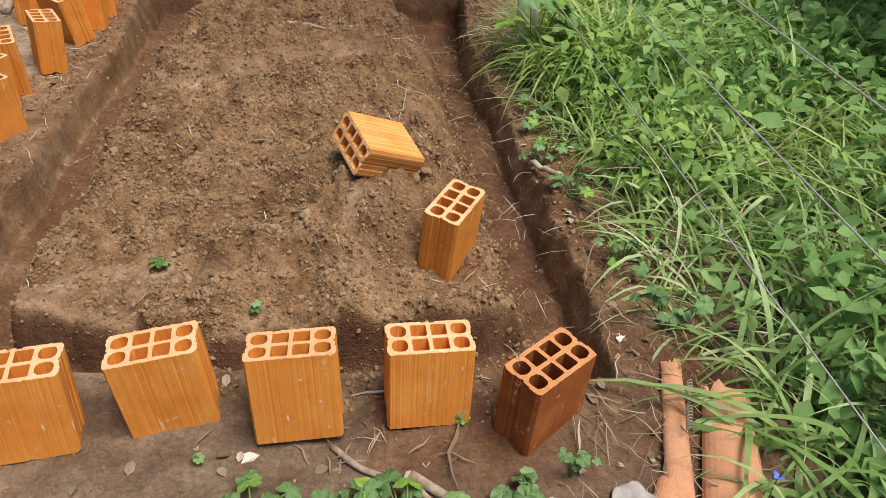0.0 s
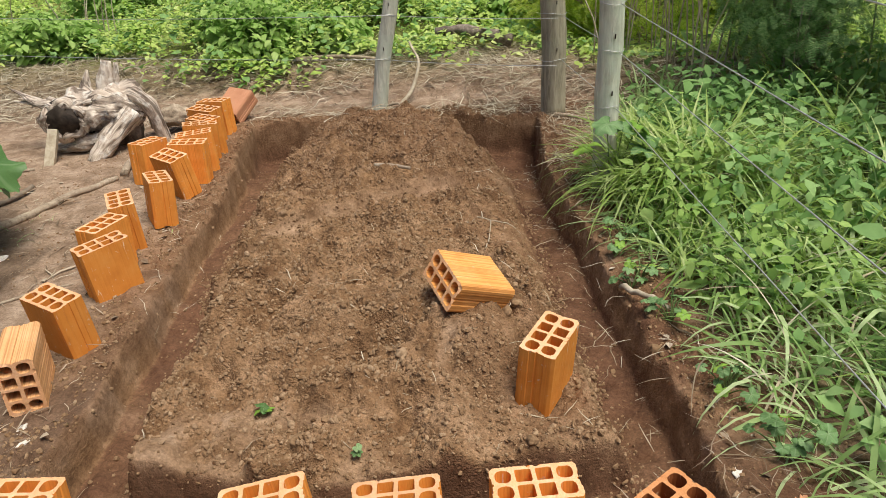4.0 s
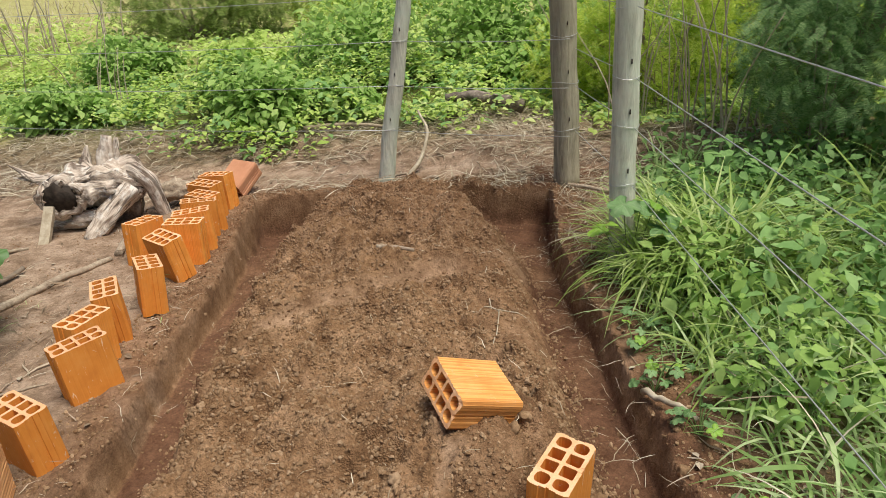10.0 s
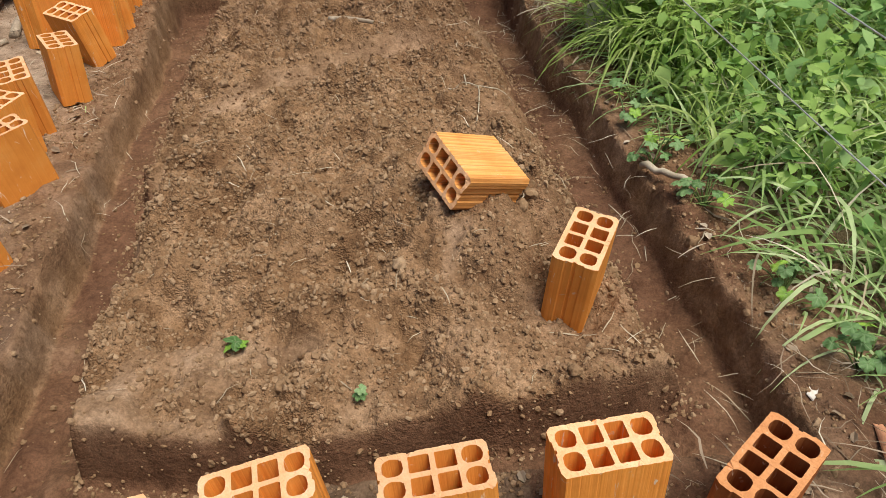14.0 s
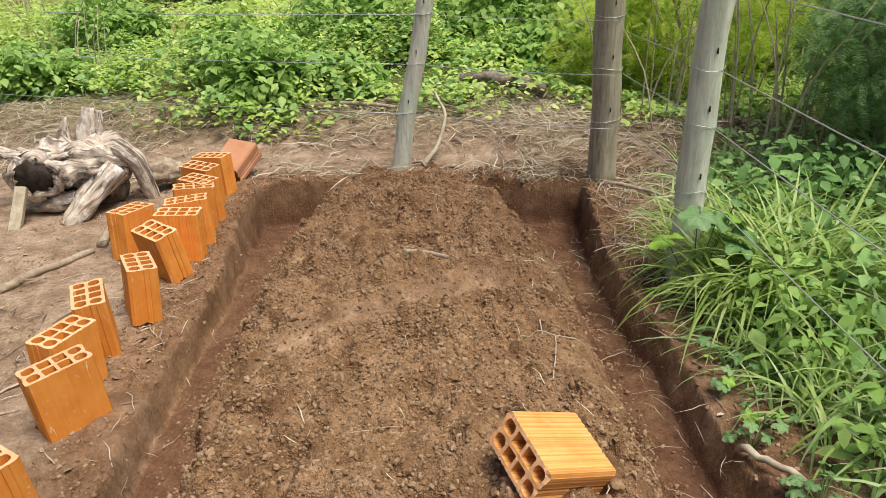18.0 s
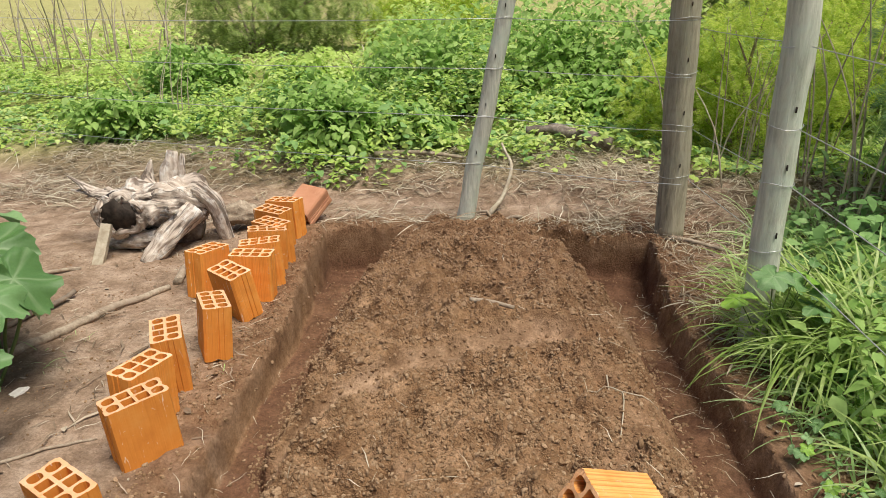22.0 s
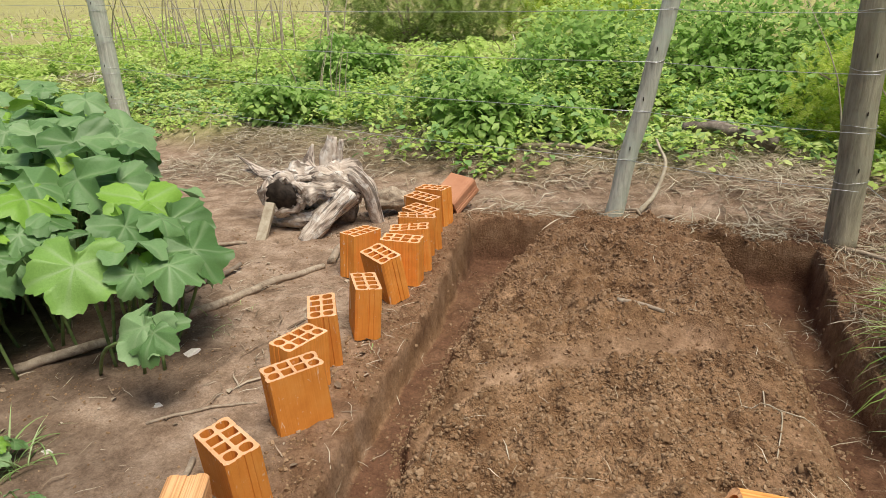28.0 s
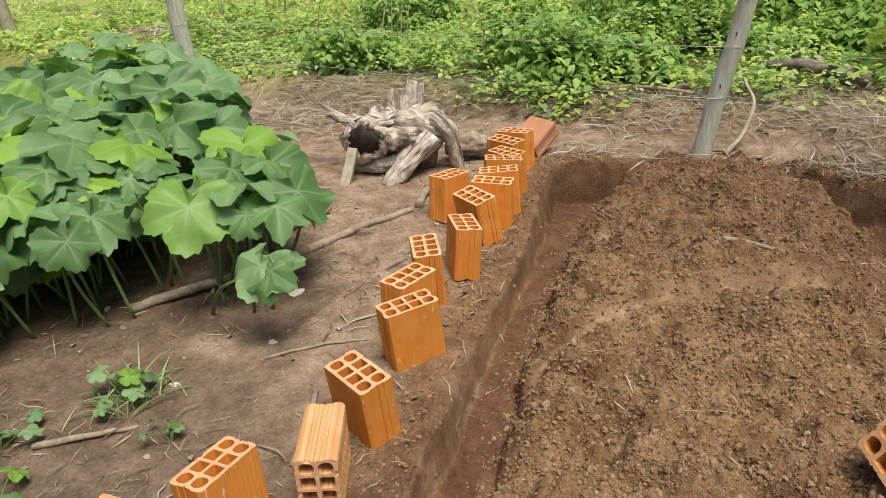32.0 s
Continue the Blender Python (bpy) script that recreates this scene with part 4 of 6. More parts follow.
def root_density(x, y):
    lo, li, ri, ro, fo, fi, bo, bi = trench_lines(x, y)
    return (np.abs(x - ro + 0.05) < 0.07) * 0.9


litter("root_fibres", 900, (0.0, 0.75), (1.25, 4.1), root_density, (0.05, 0.16), 0.010, STRAW, "fine torn roots hanging in the trench", 0.012, 5)
litter("root_fibres", 260, (-1.75, -1.1), (1.2, 4.1), lambda x, y: (np.abs(x - trench_lines(x, y)[0]) < 0.05) * 1.0, (0.04, 0.13), 0.010, STRAW, "fine torn roots at the trench rim", 0.006, 6)


def dead_leaf_shape():
    return [(0, 0, 0), (0.32, 0.35, 0.16), (0.25, 0.8, 0.22), (0, 1, 0.05), (-0.27, 0.72, 0.2), (-0.3, 0.3, 0.12)], [(0, 1, 2), (0, 2, 3), (0, 3, 4), (0, 4, 5)]


def build_dead_leaves():
    r = np.random.RandomState(9)
    n = 2400
    x, y = r.uniform(-3.3, 1.0, n), r.uniform(0.5, 4.8, n)
    outer, inner = inside(x, y)
    k = (outer < -0.02) & (r.uniform(0, 1, n) < 0.22 + 0.7 * (x > 0.3))
    x, y = x[k], y[k]
    m = len(x)
    s = r.uniform(0.010, 0.036, m)
    pos = np.stack([x, y, height(x, y) + 0.003], -1)
    me = scatter("dead_leaves", *dead_leaf_shape(), (pos, s[:, None], turns(r.uniform(0, 6.3, m), r.normal(0, 0.25, m), r.normal(0, 0.25, m))), TWIG_BITS, False)
    tagged(new("dead_leaves", me), "small brown curled dead leaves on bare earth", "leaves", kind="stuff")


build_dead_leaves()


def stick(name, pts, r0, r1, mat, label, category="stick", rough=0.13, lift=True):
    path = curve_path(pts, 5)
    n = len(path)
    rad = [r0 + (r1 - r0) * i / (n - 1) for i in range(n)]
    if lift:
        path = [Vector((p.x, p.y, gz(p.x, p.y) + p.z + rad[i] * 0.6)) for i, p in enumerate(path)]
    ob = new(name, tube(name, path, rad, mat, 8, rough, len(pts)))
    return tagged(ob, label, category)


stick("dry_branch", [(-2.46, 2.50, 0), (-2.36, 2.72, 0.0), (-2.27, 2.98, 0.005), (-2.13, 3.27, 0.0)], 0.024, 0.015, STICK, "long bare grey branch lying on trodden earth")
stick("dry_branch", [(-2.72, 2.02, 0), (-2.58, 2.2, 0.02), (-2.47, 2.36, 0.03)], 0.022, 0.017, STICK, "short thick branch stub under the leaves")
stick("hose_piece", [(-2.66, 2.72, 0), (-2.55, 2.95, 0.01), (-2.52, 3.12, 0.02)], 0.012, 0.012, TYRE, "short piece of dark hose on the earth", "hose", 0.02)
stick("dry_branch", [(-3.0, 3.05, 0), (-2.85, 3.3, 0.01), (-2.72, 3.42, 0.0)], 0.014, 0.008, STICK, "thin bare branch near the dead stump")
stick("dry_branch", [(-2.12, 3.32, 0), (-2.16, 3.5, 0.02), (-2.09, 3.62, 0.0)], 0.022, 0.015, STICK, "forked grey branch end beside the bricks")
stick("dry_branch", [(-0.80, 4.60, 0.0), (-0.73, 4.72, 0.08), (-0.70, 4.86, 0.20), (-0.78, 5.0, 0.28)], 0.016, 0.008, DRY_STALK, "pale curved branch leaning beside a fence post")
stick("dry_branch", [(-0.60, 4.60, 0.0), (-0.78, 4.58, 0.015), (-0.95, 4.62, 0.01)], 0.012, 0.007, STICK, "thin branch at the foot of a post")
stick("dry_branch", [(-1.75, 5.35, 0.03), (-1.45, 5.42, 0.04), (-1.1, 5.38, 0.03)], 0.02, 0.012, STICK, "grey branch lying on the weedy bank")
stick("dry_branch", [(0.16, 4.33, 0.0), (0.36, 4.22, 0.02), (0.58, 4.05, 0.01)], 0.014, 0.008, STICK, "thin branch by the corner post")
TWIG_Z = max(gz(-0.655, 3.075), gz(-0.60, 3.068), gz(-0.565, 3.06), gz(-0.52, 3.05), gz(-0.475, 3.035)) + 0.006
stick("dry_branch", [(-0.655, 3.075, TWIG_Z), (-0.565, 3.06, TWIG_Z + 0.003), (-0.475, 3.035, TWIG_Z - 0.002)], 0.0105, 0.008, STICK, "short broken stick on the soil heap", "stick", 0.08, False)
stick("dry_branch", [(-0.12, 2.75, 0.0), (-0.07, 2.60, 0.01), (-0.08, 2.40, 0.0)], 0.0026, 0.0018, DRY_STALK, "thin pale twig on the soil heap")
stick("dry_branch", [(-0.20, 2.62, 0.0), (-0.08, 2.62, 0.01), (0.05, 2.66, 0.0)], 0.0026, 0.0018, DRY_STALK, "thin pale twig on the soil heap")
stick("dry_branch", [(-0.08, 0.90, 0.0), (-0.0, 0.84, 0.005), (0.10, 0.82, 0.0), (0.16, 0.77, 0.0)], 0.008, 0.006, STICK, "dark twig on the earth before the bricks")
stick("dry_branch", [(0.10, 0.84, 0.0), (0.18, 0.79, 0.005), (0.24, 0.75, 0.0)], 0.012, 0.009, STICK, "short dark branch on the earth before the bricks")
stick("dry_branch", [(-1.52, 0.66, 0.0), (-1.43, 0.72, 0.004), (-1.34, 0.76, 0.0)], 0.013, 0.011, STICK, "short pale stick beside the stacked bricks")
stick("dry_branch", [(0.42, 2.17, 0.02), (0.48, 2.09, 0.03), (0.56, 2.01, 0.02)], 0.012, 0.008, DRY_STALK, "pale branch half hidden by grass at the trench")
stick("dry_branch", [(-2.35, 1.32, 0.0), (-2.22, 1.42, 0.01), (-2.14, 1.52, 0.0)], 0.012, 0.006, STICK, "broken twig on the trodden earth")
stick("dry_branch", [(-1.72, 1.86, 0.0), (-1.62, 1.68, 0.01), (-1.58, 1.55, 0.0)], 0.010, 0.008, STICK, "short stick behind the leaning bricks")
stick("dry_branch", [(-2.0, 1.95, 0.0), (-1.85, 2.1, 0.004), (-1.72, 2.18, 0.0)], 0.006, 0.004, STICK, "thin pale twig on the trodden earth")
stick("dead_log", [(-0.70, 5.82, 0.12), (-0.50, 5.80, 0.13), (-0.30, 5.78, 0.10), (-0.08, 5.74, 0.03)], 0.03, 0.06, CHAR_WOOD, "grey splintered rotting log among the weeds", "log", 0.45)


def chip(x, y, s, label, yaw):
    bm = bmesh.new()
    pts = [(-1, -0.3), (-0.4, -0.45), (0.5, -0.35), (1, 0.05), (0.4, 0.4), (-0.6, 0.35)]
    lo = [bm.verts.new((a * s, b * s, 0)) for a, b in pts]
    hi = [bm.verts.new((a * s * 0.9, b * s * 0.9, s * (0.14 + 0.08 * math.sin(3 * a)))) for a, b in pts]
    bm.faces.new(hi)
    bm.faces.new(lo[::-1])
    for i in range(6):
        bm.faces.new((lo[i], lo[(i + 1) % 6], hi[(i + 1) % 6], hi[i]))
    ob = new("litter_scrap", from_bm("litter_scrap", bm, [PAPER], False))
    ob.matrix_world = pose(x, y, gz(x, y) - 0.002, 4, -5, yaw)
    return tagged(ob, label, "litter", "pale scraps on the earth")


for x, y, s, a in ((-2.18, 2.36, 0.05, 60), (-2.06, 2.05, 0.035, 10), (-1.30, 1.28, 0.022, 30), (-1.37, 1.36, 0.025, 80), (-0.26, 0.86, 0.03, 15), (-0.55, 4.42, 0.035, 40), (-2.35, 4.28, 0.04, 0), (0.62, 1.32, 0.025, 55), (-2.2, 1.72, 0.03, 20)):
    chip(x, y, s, "small pale scrap lying on bare earth", a)

# ---- fence ----
def post(base, top, r0, r1, mat, label, seed, marks=()):
    b, t = Vector(base), Vector(top)
    b.z = gz(b.x, b.y) - 0.05
    n = 18
    path = [b.lerp(t, i / n) + Vector((0.012 * noise.noise(Vector((i * 0.3, seed, 0))), 0.012 * noise.noise(Vector((seed, i * 0.3, 4))), 0)) for i in range(n + 1)]
    path.append(path[-1] + (t - b).normalized() * 0.008)
    rad = [r0 + (r1 - r0) * i / n for i in range(n + 1)]
    rad.append(rad[-1] * 0.82)
    root = thing("fence_post", Matrix.Translation(b), label, "post", "fence posts")
    part("shaft", tube("post_shaft", [p - b for p in path], rad, mat, 16, 0.045, seed), root)
    for z in marks:
        k = (z - b.z) / (t.z - b.z)
        c = b.lerp(t, k) - b
        rr = (r0 + (r1 - r0) * k) * 1.06
        ring = [c + Vector((rr * math.cos(a), rr * math.sin(a), 0.006 * math.sin(a * 2 + z * 9))) for a in [2 * math.pi * q / 20 for q in range(21)]]
        part("wire_tie", tube("wire_tie", ring, 0.0014, WIRE, 5), root, "rusty wire wound round the post")
        # Dark stub on the surface, painted as the shade of a bored hole.
        hole = [c + Vector((rr * 0.98 * math.sin(h), -rr * 0.98 * math.cos(h), dz)) for h, dz in ((0.25, 0.055), (0.25, 0.075))]
        part("nail_hole", tube("nail_hole", [hole[0], hole[1]], 0.0032, HOLE_SHADE, 6), root, "dark stub painted as shade of a bored hole")
    return root


LEVELS = (0.35, 0.62, 0.88, 1.14, 1.38)
post((-0.955, 4.49, 0), (-0.645, 4.56, 1.47), 0.053, 0.044, POST_GREY, "weathered grey-green fence post leaning over", 1, LEVELS)
post((0.225, 4.36, 0), (0.195, 4.36, 1.62), 0.076, 0.072, POST_BROWN, "thick weathered brown corner fence post", 2, LEVELS)
post((0.435, 3.18, 0), (0.445, 3.18, 1.78), 0.056, 0.052, POST_GREY, "weathered grey-green fence post in tall grass", 3, (0.40, 0.65, 0.85, 1.12))
post((-5.55, 5.3, 0), (-5.55, 5.26, 1.76), 0.08, 0.064, POST_GREY, "pale weathered fence post beside the big leaves", 4, LEVELS)
post((-10.9, 7.2, 0), (-11.1, 7.2, 1.85), 0.10, 0.09, POST_BROWN, "dark old fence post in the weeds", 5)
beam = [Vector((0.245, 4.20, 1.30)), Vector((0.31, 3.95, 1.315)), Vector((0.40, 3.6, 1.30)), Vector((0.465, 3.22, 1.315))]
tagged(new("brace_log", tube("brace_log", curve_path(beam, 5), 0.052, DEAD_WOOD, 12, 0.25, 6)), "grey cracked log braced between two fence posts", "log")


def wire(a, b, sag, r, label, n=14):
    a, b = Vector(a), Vector(b)
    pts = [a.lerp(b, i / n) - Vector((0, 0, sag * 4 * (i / n) * (1 - i / n))) for i in range(n + 1)]
    return tagged(new("fence_wire", tube("fence_wire", pts, r, WIRE, 5)), label, "wire", "fence wires")


def on_line(p, q, k):
    return Vector(p).lerp(Vector(q), k)


for i, z in enumerate(LEVELS):
    f2 = z / 1.47
    p2 = on_line((-0.93, 4.43, 0), (-0.61, 4.50, 1.47), f2)
    wire((0.235, 4.155, z), p2, 0.01, 0.0017, "thin grey galvanised fence wire between posts")
    wire(p2, (-5.45, 5.2, z + 0.05), 0.03, 0.0019, "thin grey galvanised fence wire between posts")
    wire((-5.45, 5.2, z + 0.05), (-10.6, 7.1, z + 0.08), 0.03, 0.0022, "thin grey galvanised fence wire between posts")
for z in (0.40, 0.65, 0.85, 1.12):
    wire((0.235 + 0.03, 4.16, z - 0.02), (0.455, 3.25, z), 0.004, 0.0017, "thin grey galvanised wire at the fence corner")
    wire((0.47, 3.12, z), (1.34, -2.1, z - 0.02), 0.012, 0.0020, "thin grey galvanised fence wire above tall grass")


# ---- stump ----
def build_stump():
    root = thing("tree_stump", Matrix.Translation((-2.6, 3.8, 0.0)), "grey uprooted dead tree stump with a hollow and broken roots", "stump")

    def limb(name, pts, rad, mat=DEAD_WOOD, rough=0.45, label="", sides=26, squash=1.0, seed=1, ridge=0.35):
        path = [Vector(p) - Vector((-2.6, 3.8, 0)) for p in curve_path(pts, 8)]
        n = len(path)
        rr = list(np.interp(np.linspace(0, 1, n), np.linspace(0, 1, len(rad)), rad))
        part(name, tube(name, path, rr, mat, sides, rough, seed, squash, ridge), root, label)
    limb("trunk", [(-2.66, 3.74, 0.24), (-2.58, 3.80, 0.24), (-2.45, 3.87, 0.235), (-2.34, 3.91, 0.21), (-2.28, 3.95, 0.17)], [0.09, 0.118, 0.135, 0.115, 0.05], rough=0.42, seed=2, ridge=0.55, sides=44)
    limb("underside", [(-2.62, 3.86, 0.07), (-2.48, 3.90, 0.09), (-2.33, 3.95, 0.06)], [0.07, 0.11, 0.07], CHAR_WOOD, 0.3, "dark lower body of the stump", seed=3)
    # No real cavity: a black plug paints the hollow's shade.
    limb("hollow", [(-2.630, 3.632, 0.222), (-2.638, 3.69, 0.23), (-2.64, 3.80, 0.235)], [0.098, 0.106, 0.05], HOLE_SHADE, 0.3, "black plug painted as shade inside the hollow", 18)
    c0 = Vector((-2.632, 3.668, 0.228))
    collar = []
    for k in range(15):
        a = 2 * math.pi * k / 14
        ring = Vector((0.96 * math.cos(a), 0.30 * math.cos(a), 0.88 * math.sin(a)))
        collar.append(c0 + ring * (0.106 + 0.016 * math.sin(k * 2.7)) + Vector((0, 0.02 - 0.03 * abs(math.sin(k * 1.9)), 0)))
    limb("rim", collar, [0.030, 0.022, 0.034, 0.018, 0.030, 0.024, 0.036, 0.020, 0.030], DEAD_WOOD, 0.55, "jagged broken rim of the hollow", 12, 1.0, 3, 0.5)
    limb("neck", [(-2.60, 3.80, 0.28), (-2.70, 3.80, 0.272), (-2.80, 3.81, 0.29)], [0.07, 0.055, 0.035], seed=4, rough=0.2, ridge=0.3)
    for k, (tip, r) in enumerate((((-3.03, 3.82, 0.385), 0.034), ((-3.00, 3.85, 0.352), 0.028), ((-3.01, 3.80, 0.312), 0.034), ((-2.96, 3.78, 0.335), 0.022), ((-2.90, 3.78, 0.275), 0.020))):
        limb("splinter", [(-2.66, 3.80, 0.275 + 0.008 * k), (-2.82, 3.80, 0.288 + 0.004 * k), tip], [r * 1.7, r * 1.5, 0.004], DEAD_WOOD, 0.15, "pale split wood splinter", 10, 0.5, k, 0.2)
    limb("root", [(-2.30, 3.84, 0.22), (-2.37, 3.72, 0.125), (-2.42, 3.64, 0.055), (-2.46, 3.58, -0.01)], [0.075, 0.066, 0.058, 0.05], seed=5, rough=0.16, squash=0.8)
    limb("root", [(-2.36, 3.90, 0.30), (-2.28, 3.89, 0.31), (-2.215, 3.915, 0.21), (-2.185, 3.96, -0.02)], [0.03, 0.045, 0.045, 0.036], seed=6, rough=0.12)
    limb("shard", [(-2.50, 3.93, 0.24), (-2.49, 3.96, 0.38), (-2.468, 3.985, 0.50)], [0.026, 0.024, 0.014], rough=0.2, seed=7, squash=2.3, ridge=0.3, label="upright flat shard of split wood")
    limb("shard", [(-2.44, 3.95, 0.26), (-2.425, 3.97, 0.38), (-2.41, 3.985, 0.485)], [0.020, 0.016, 0.008], rough=0.15, seed=8, squash=1.5)
    limb("shard", [(-2.60, 3.90, 0.26), (-2.605, 3.93, 0.36), (-2.585, 3.95, 0.455)], [0.032, 0.024, 0.005], seed=9, rough=0.3, squash=1.5)
    limb("root", [(-2.46, 3.74, 0.085), (-2.60, 3.72, 0.06), (-2.72, 3.735, 0.04), (-2.81, 3.75, 0.025)], [0.055, 0.046, 0.034, 0.018], seed=10, rough=0.3)
    limb("root", [(-2.30, 4.02, 0.12), (-2.19, 4.10, 0.11), (-2.10, 4.14, 0.09), (-2.00, 4.18, 0.05)], [0.05, 0.06, 0.05, 0.03], STICK, rough=0.6, seed=11, label="earthy broken root")
    limb("bark_flap", [(-2.56, 3.735, 0.30), (-2.48, 3.76, 0.315), (-2.40, 3.80, 0.29)], [0.010, 0.028, 0.010], rough=0.5, seed=12, squash=0.5)
    limb("bark_flap", [(-2.52, 3.715, 0.20), (-2.44, 3.755, 0.21), (-2.37, 3.79, 0.18)], [0.010, 0.026, 0.010], rough=0.5, seed=13, squash=0.5)


build_stump()


def wood_offcut():
    bm = bmesh.new()
    bmesh.ops.create_cube(bm, size=1.0)
    bmesh.ops.scale(bm, vec=(0.055, 0.03, 0.23), verts=bm.verts)
    bmesh.ops.subdivide_edges(bm, edges=bm.edges[:], cuts=2, use_grid_fill=True)
    for v in bm.verts:
        v.co += 0.004 * Vector((noise.noise(v.co * 30), noise.noise(v.co * 31 + Vector((3, 0, 0))), noise.noise(v.co * 29)))
    ob = new("wood_offcut", from_bm("wood_offcut", bm, [DRY_STALK], False))
    ob.matrix_world = pose(-2.68, 3.555, 0.095, -38, 7, 12)
    return tagged(ob, "short pale sawn wood offcut propped on the stump", "wood")


wood_offcut()

# ---- brick at the row's end, pale and fallen over ----
pale = new("hollow_brick", BRICKS[0].copy())
pale.data.materials.clear()
pale.data.materials.append(CLAY_PALE)
pale.data.materials.append(CLAY_PALE)
pale.matrix_world = pose(-1.826, 4.419, 0.156, 119.4, 3.3, -18.5)
tagged(pale, "pale reddish hollow brick lying tilted on its broad side", "brick", "bricks along the side of the trench")


# ---- wheelbarrow ----
def build_barrow():
    o = Vector((-1.13, 0.30, 0.0))
    root = thing("wheelbarrow", Matrix.Translation(o) @ pose(0, 0, 0, 0, 0, 5), "blue-framed wheelbarrow with a steel tray half full of wet cement", "wheelbarrow")
    hw = 0.315
    top = [(0.0, hw, 0.502), (0.0, -hw, 0.525), (-0.86, -hw - 0.02, 0.52), (-0.86, hw + 0.02, 0.492)]
    low = [(-0.26, hw - 0.08, 0.27), (-0.26, -hw + 0.08, 0.27), (-0.74, -hw + 0.08, 0.26), (-0.74, hw - 0.08, 0.26)]
    bm = bmesh.new()
    tv, lv = [bm.verts.new(p) for p in top], [bm.verts.new(p) for p in low]
    for i in range(4):
        j = (i + 1) % 4
        bm.faces.new((tv[i], tv[j], lv[j], lv[i]))
    bm.faces.new(lv)
    bmesh.ops.recalc_face_normals(bm, faces=bm.faces[:])
    bmesh.ops.bevel(bm, geom=[e for e in bm.edges if not e.is_boundary], offset=0.03, segments=3, affect="EDGES")
    bmesh.ops.solidify(bm, geom=bm.faces[:], thickness=0.004)
    part("tray", from_bm("barrow_tray", bm, [TRAY]), root, "scuffed grey steel tray")
    for i in range(4):
        a, b = Vector(top[i]), Vector(top[(i + 1) % 4])
        part("rim", tube("barrow_rim", [a.lerp(b, k / 6) for k in range(7)], 0.008, TRAY, 10, 0.02, i, 0.7), root, "rolled pale steel rim")
    # wet cement: a lumpy surface inside the tray
    n = 70
    gu, gy = np.meshgrid(np.linspace(0, 1, n), np.linspace(-1, 1, n))
    gx = -0.80 + gu * 0.735
    ring = np.exp(-((np.hypot((gx + 0.36) / 0.26, gy / 0.8) - 1) / 0.22) ** 2)
    zc = 0.448 + 0.012 * smooth_step(gx, -0.5, -0.1) - 0.012 * gy + (0.006 + 0.035 * ring) * fbm(gx, gy * 0.3, 20, 4, 13) + 0.02 * ring * np.abs(fbm(gx, gy * 0.3, 40, 2, 14))
    half = hw - 0.09 + 0.08 * (zc - 0.265) / 0.245
    yy = gy * np.minimum(half, hw - 0.012)
    i = np.arange(n * n).reshape(n, n)
    f = np.stack([i[:-1, :-1], i[:-1, 1:], i[1:, 1:], i[1:, :-1]], -1).reshape(-1, 4)
    part("cement", mesh_arrays("wet_cement", np.stack([gx, yy, zc], -1).reshape(-1, 3), f, [CEMENT]), root, "wet grey cement with foam and lumps")
    for s in (1, -1):
        y, c = 0.125 * s, 0.03
        part("frame_tube", tube("barrow_frame", curve_path([(-1.35, y * 2.1 + c, 0.55), (-0.80, y * 1.7 + c, 0.27), (-0.35, y + c, 0.23), (-0.05, y + c, 0.175), (0.08, y + c, 0.15), (0.17, y * 0.82 + c, 0.145), (0.205, y * 0.35 + c, 0.145)], 6), 0.016, BLUE, 10), root, "blue painted steel tube")
        part("strut", tube("barrow_strut", [(-0.045, y * 0.95 + c, 0.475), (-0.035, y + c, 0.32), (-0.02, y + c, 0.165)], 0.014, BLUE, 8, 0.0, 0, 0.45), root, "flat blue steel strut")
        part("leg", tube("barrow_leg", curve_path([(-0.45, y * 1.6 + c, 0.26), (-0.60, y * 1.9 + c, 0.03), (-0.70, y * 1.9 + c, 0.02), (-0.80, y * 1.8 + c, 0.27)], 6), 0.015, BLUE, 8), root, "blue painted steel leg")
    part("front_bar", tube("barrow_front_bar", [(0.205, 0.075, 0.145), (0.212, 0.03, 0.145), (0.205, -0.015, 0.145)], 0.017, BLUE, 10), root, "blue bent front bar")
    part("axle", tube("barrow_axle", [(0.0, 0.15, 0.185), (0.0, -0.09, 0.185)], 0.009, WIRE, 8), root)
    bm = bmesh.new()
    seg, sec = 40, 14
    rings = []
    for a in range(seg):
        t = 2 * math.pi * a / seg
        ring = []
        for b in range(sec):
            u = 2 * math.pi * b / sec
            flat = 0.048 * math.copysign(abs(math.cos(u)) ** 0.7, math.cos(u))
            r = 0.125 + flat + (0.003 if (a % 2 and math.cos(u) > 0.75) else 0)
            ring.append(bm.verts.new((r * math.cos(t), 0.052 * math.copysign(abs(math.sin(u)) ** 0.8, math.sin(u)), r * math.sin(t))))
        rings.append(ring)
    for a in range(seg):
        for b in range(sec):
            bm.faces.new((rings[a][b], rings[(a + 1) % seg][b], rings[(a + 1) % seg][(b + 1) % sec], rings[a][(b + 1) % sec]))
    bmesh.ops.recalc_face_normals(bm, faces=bm.faces[:])
    wheel = part("wheel", from_bm("barrow_tyre", bm, [TYRE]), root, "muddy worn rubber tyre", Matrix.Translation((0.0, 0.03, 0.205)) @ Matrix.Diagonal((1.13, 1.0, 1.13, 1)))
    bm = bmesh.new()
    bmesh.ops.create_cone(bm, cap_ends=True, segments=24, radius1=0.085, radius2=0.085, depth=0.05)
    bmesh.ops.bevel(bm, geom=bm.edges[:], offset=0.008, segments=2, affect="EDGES")
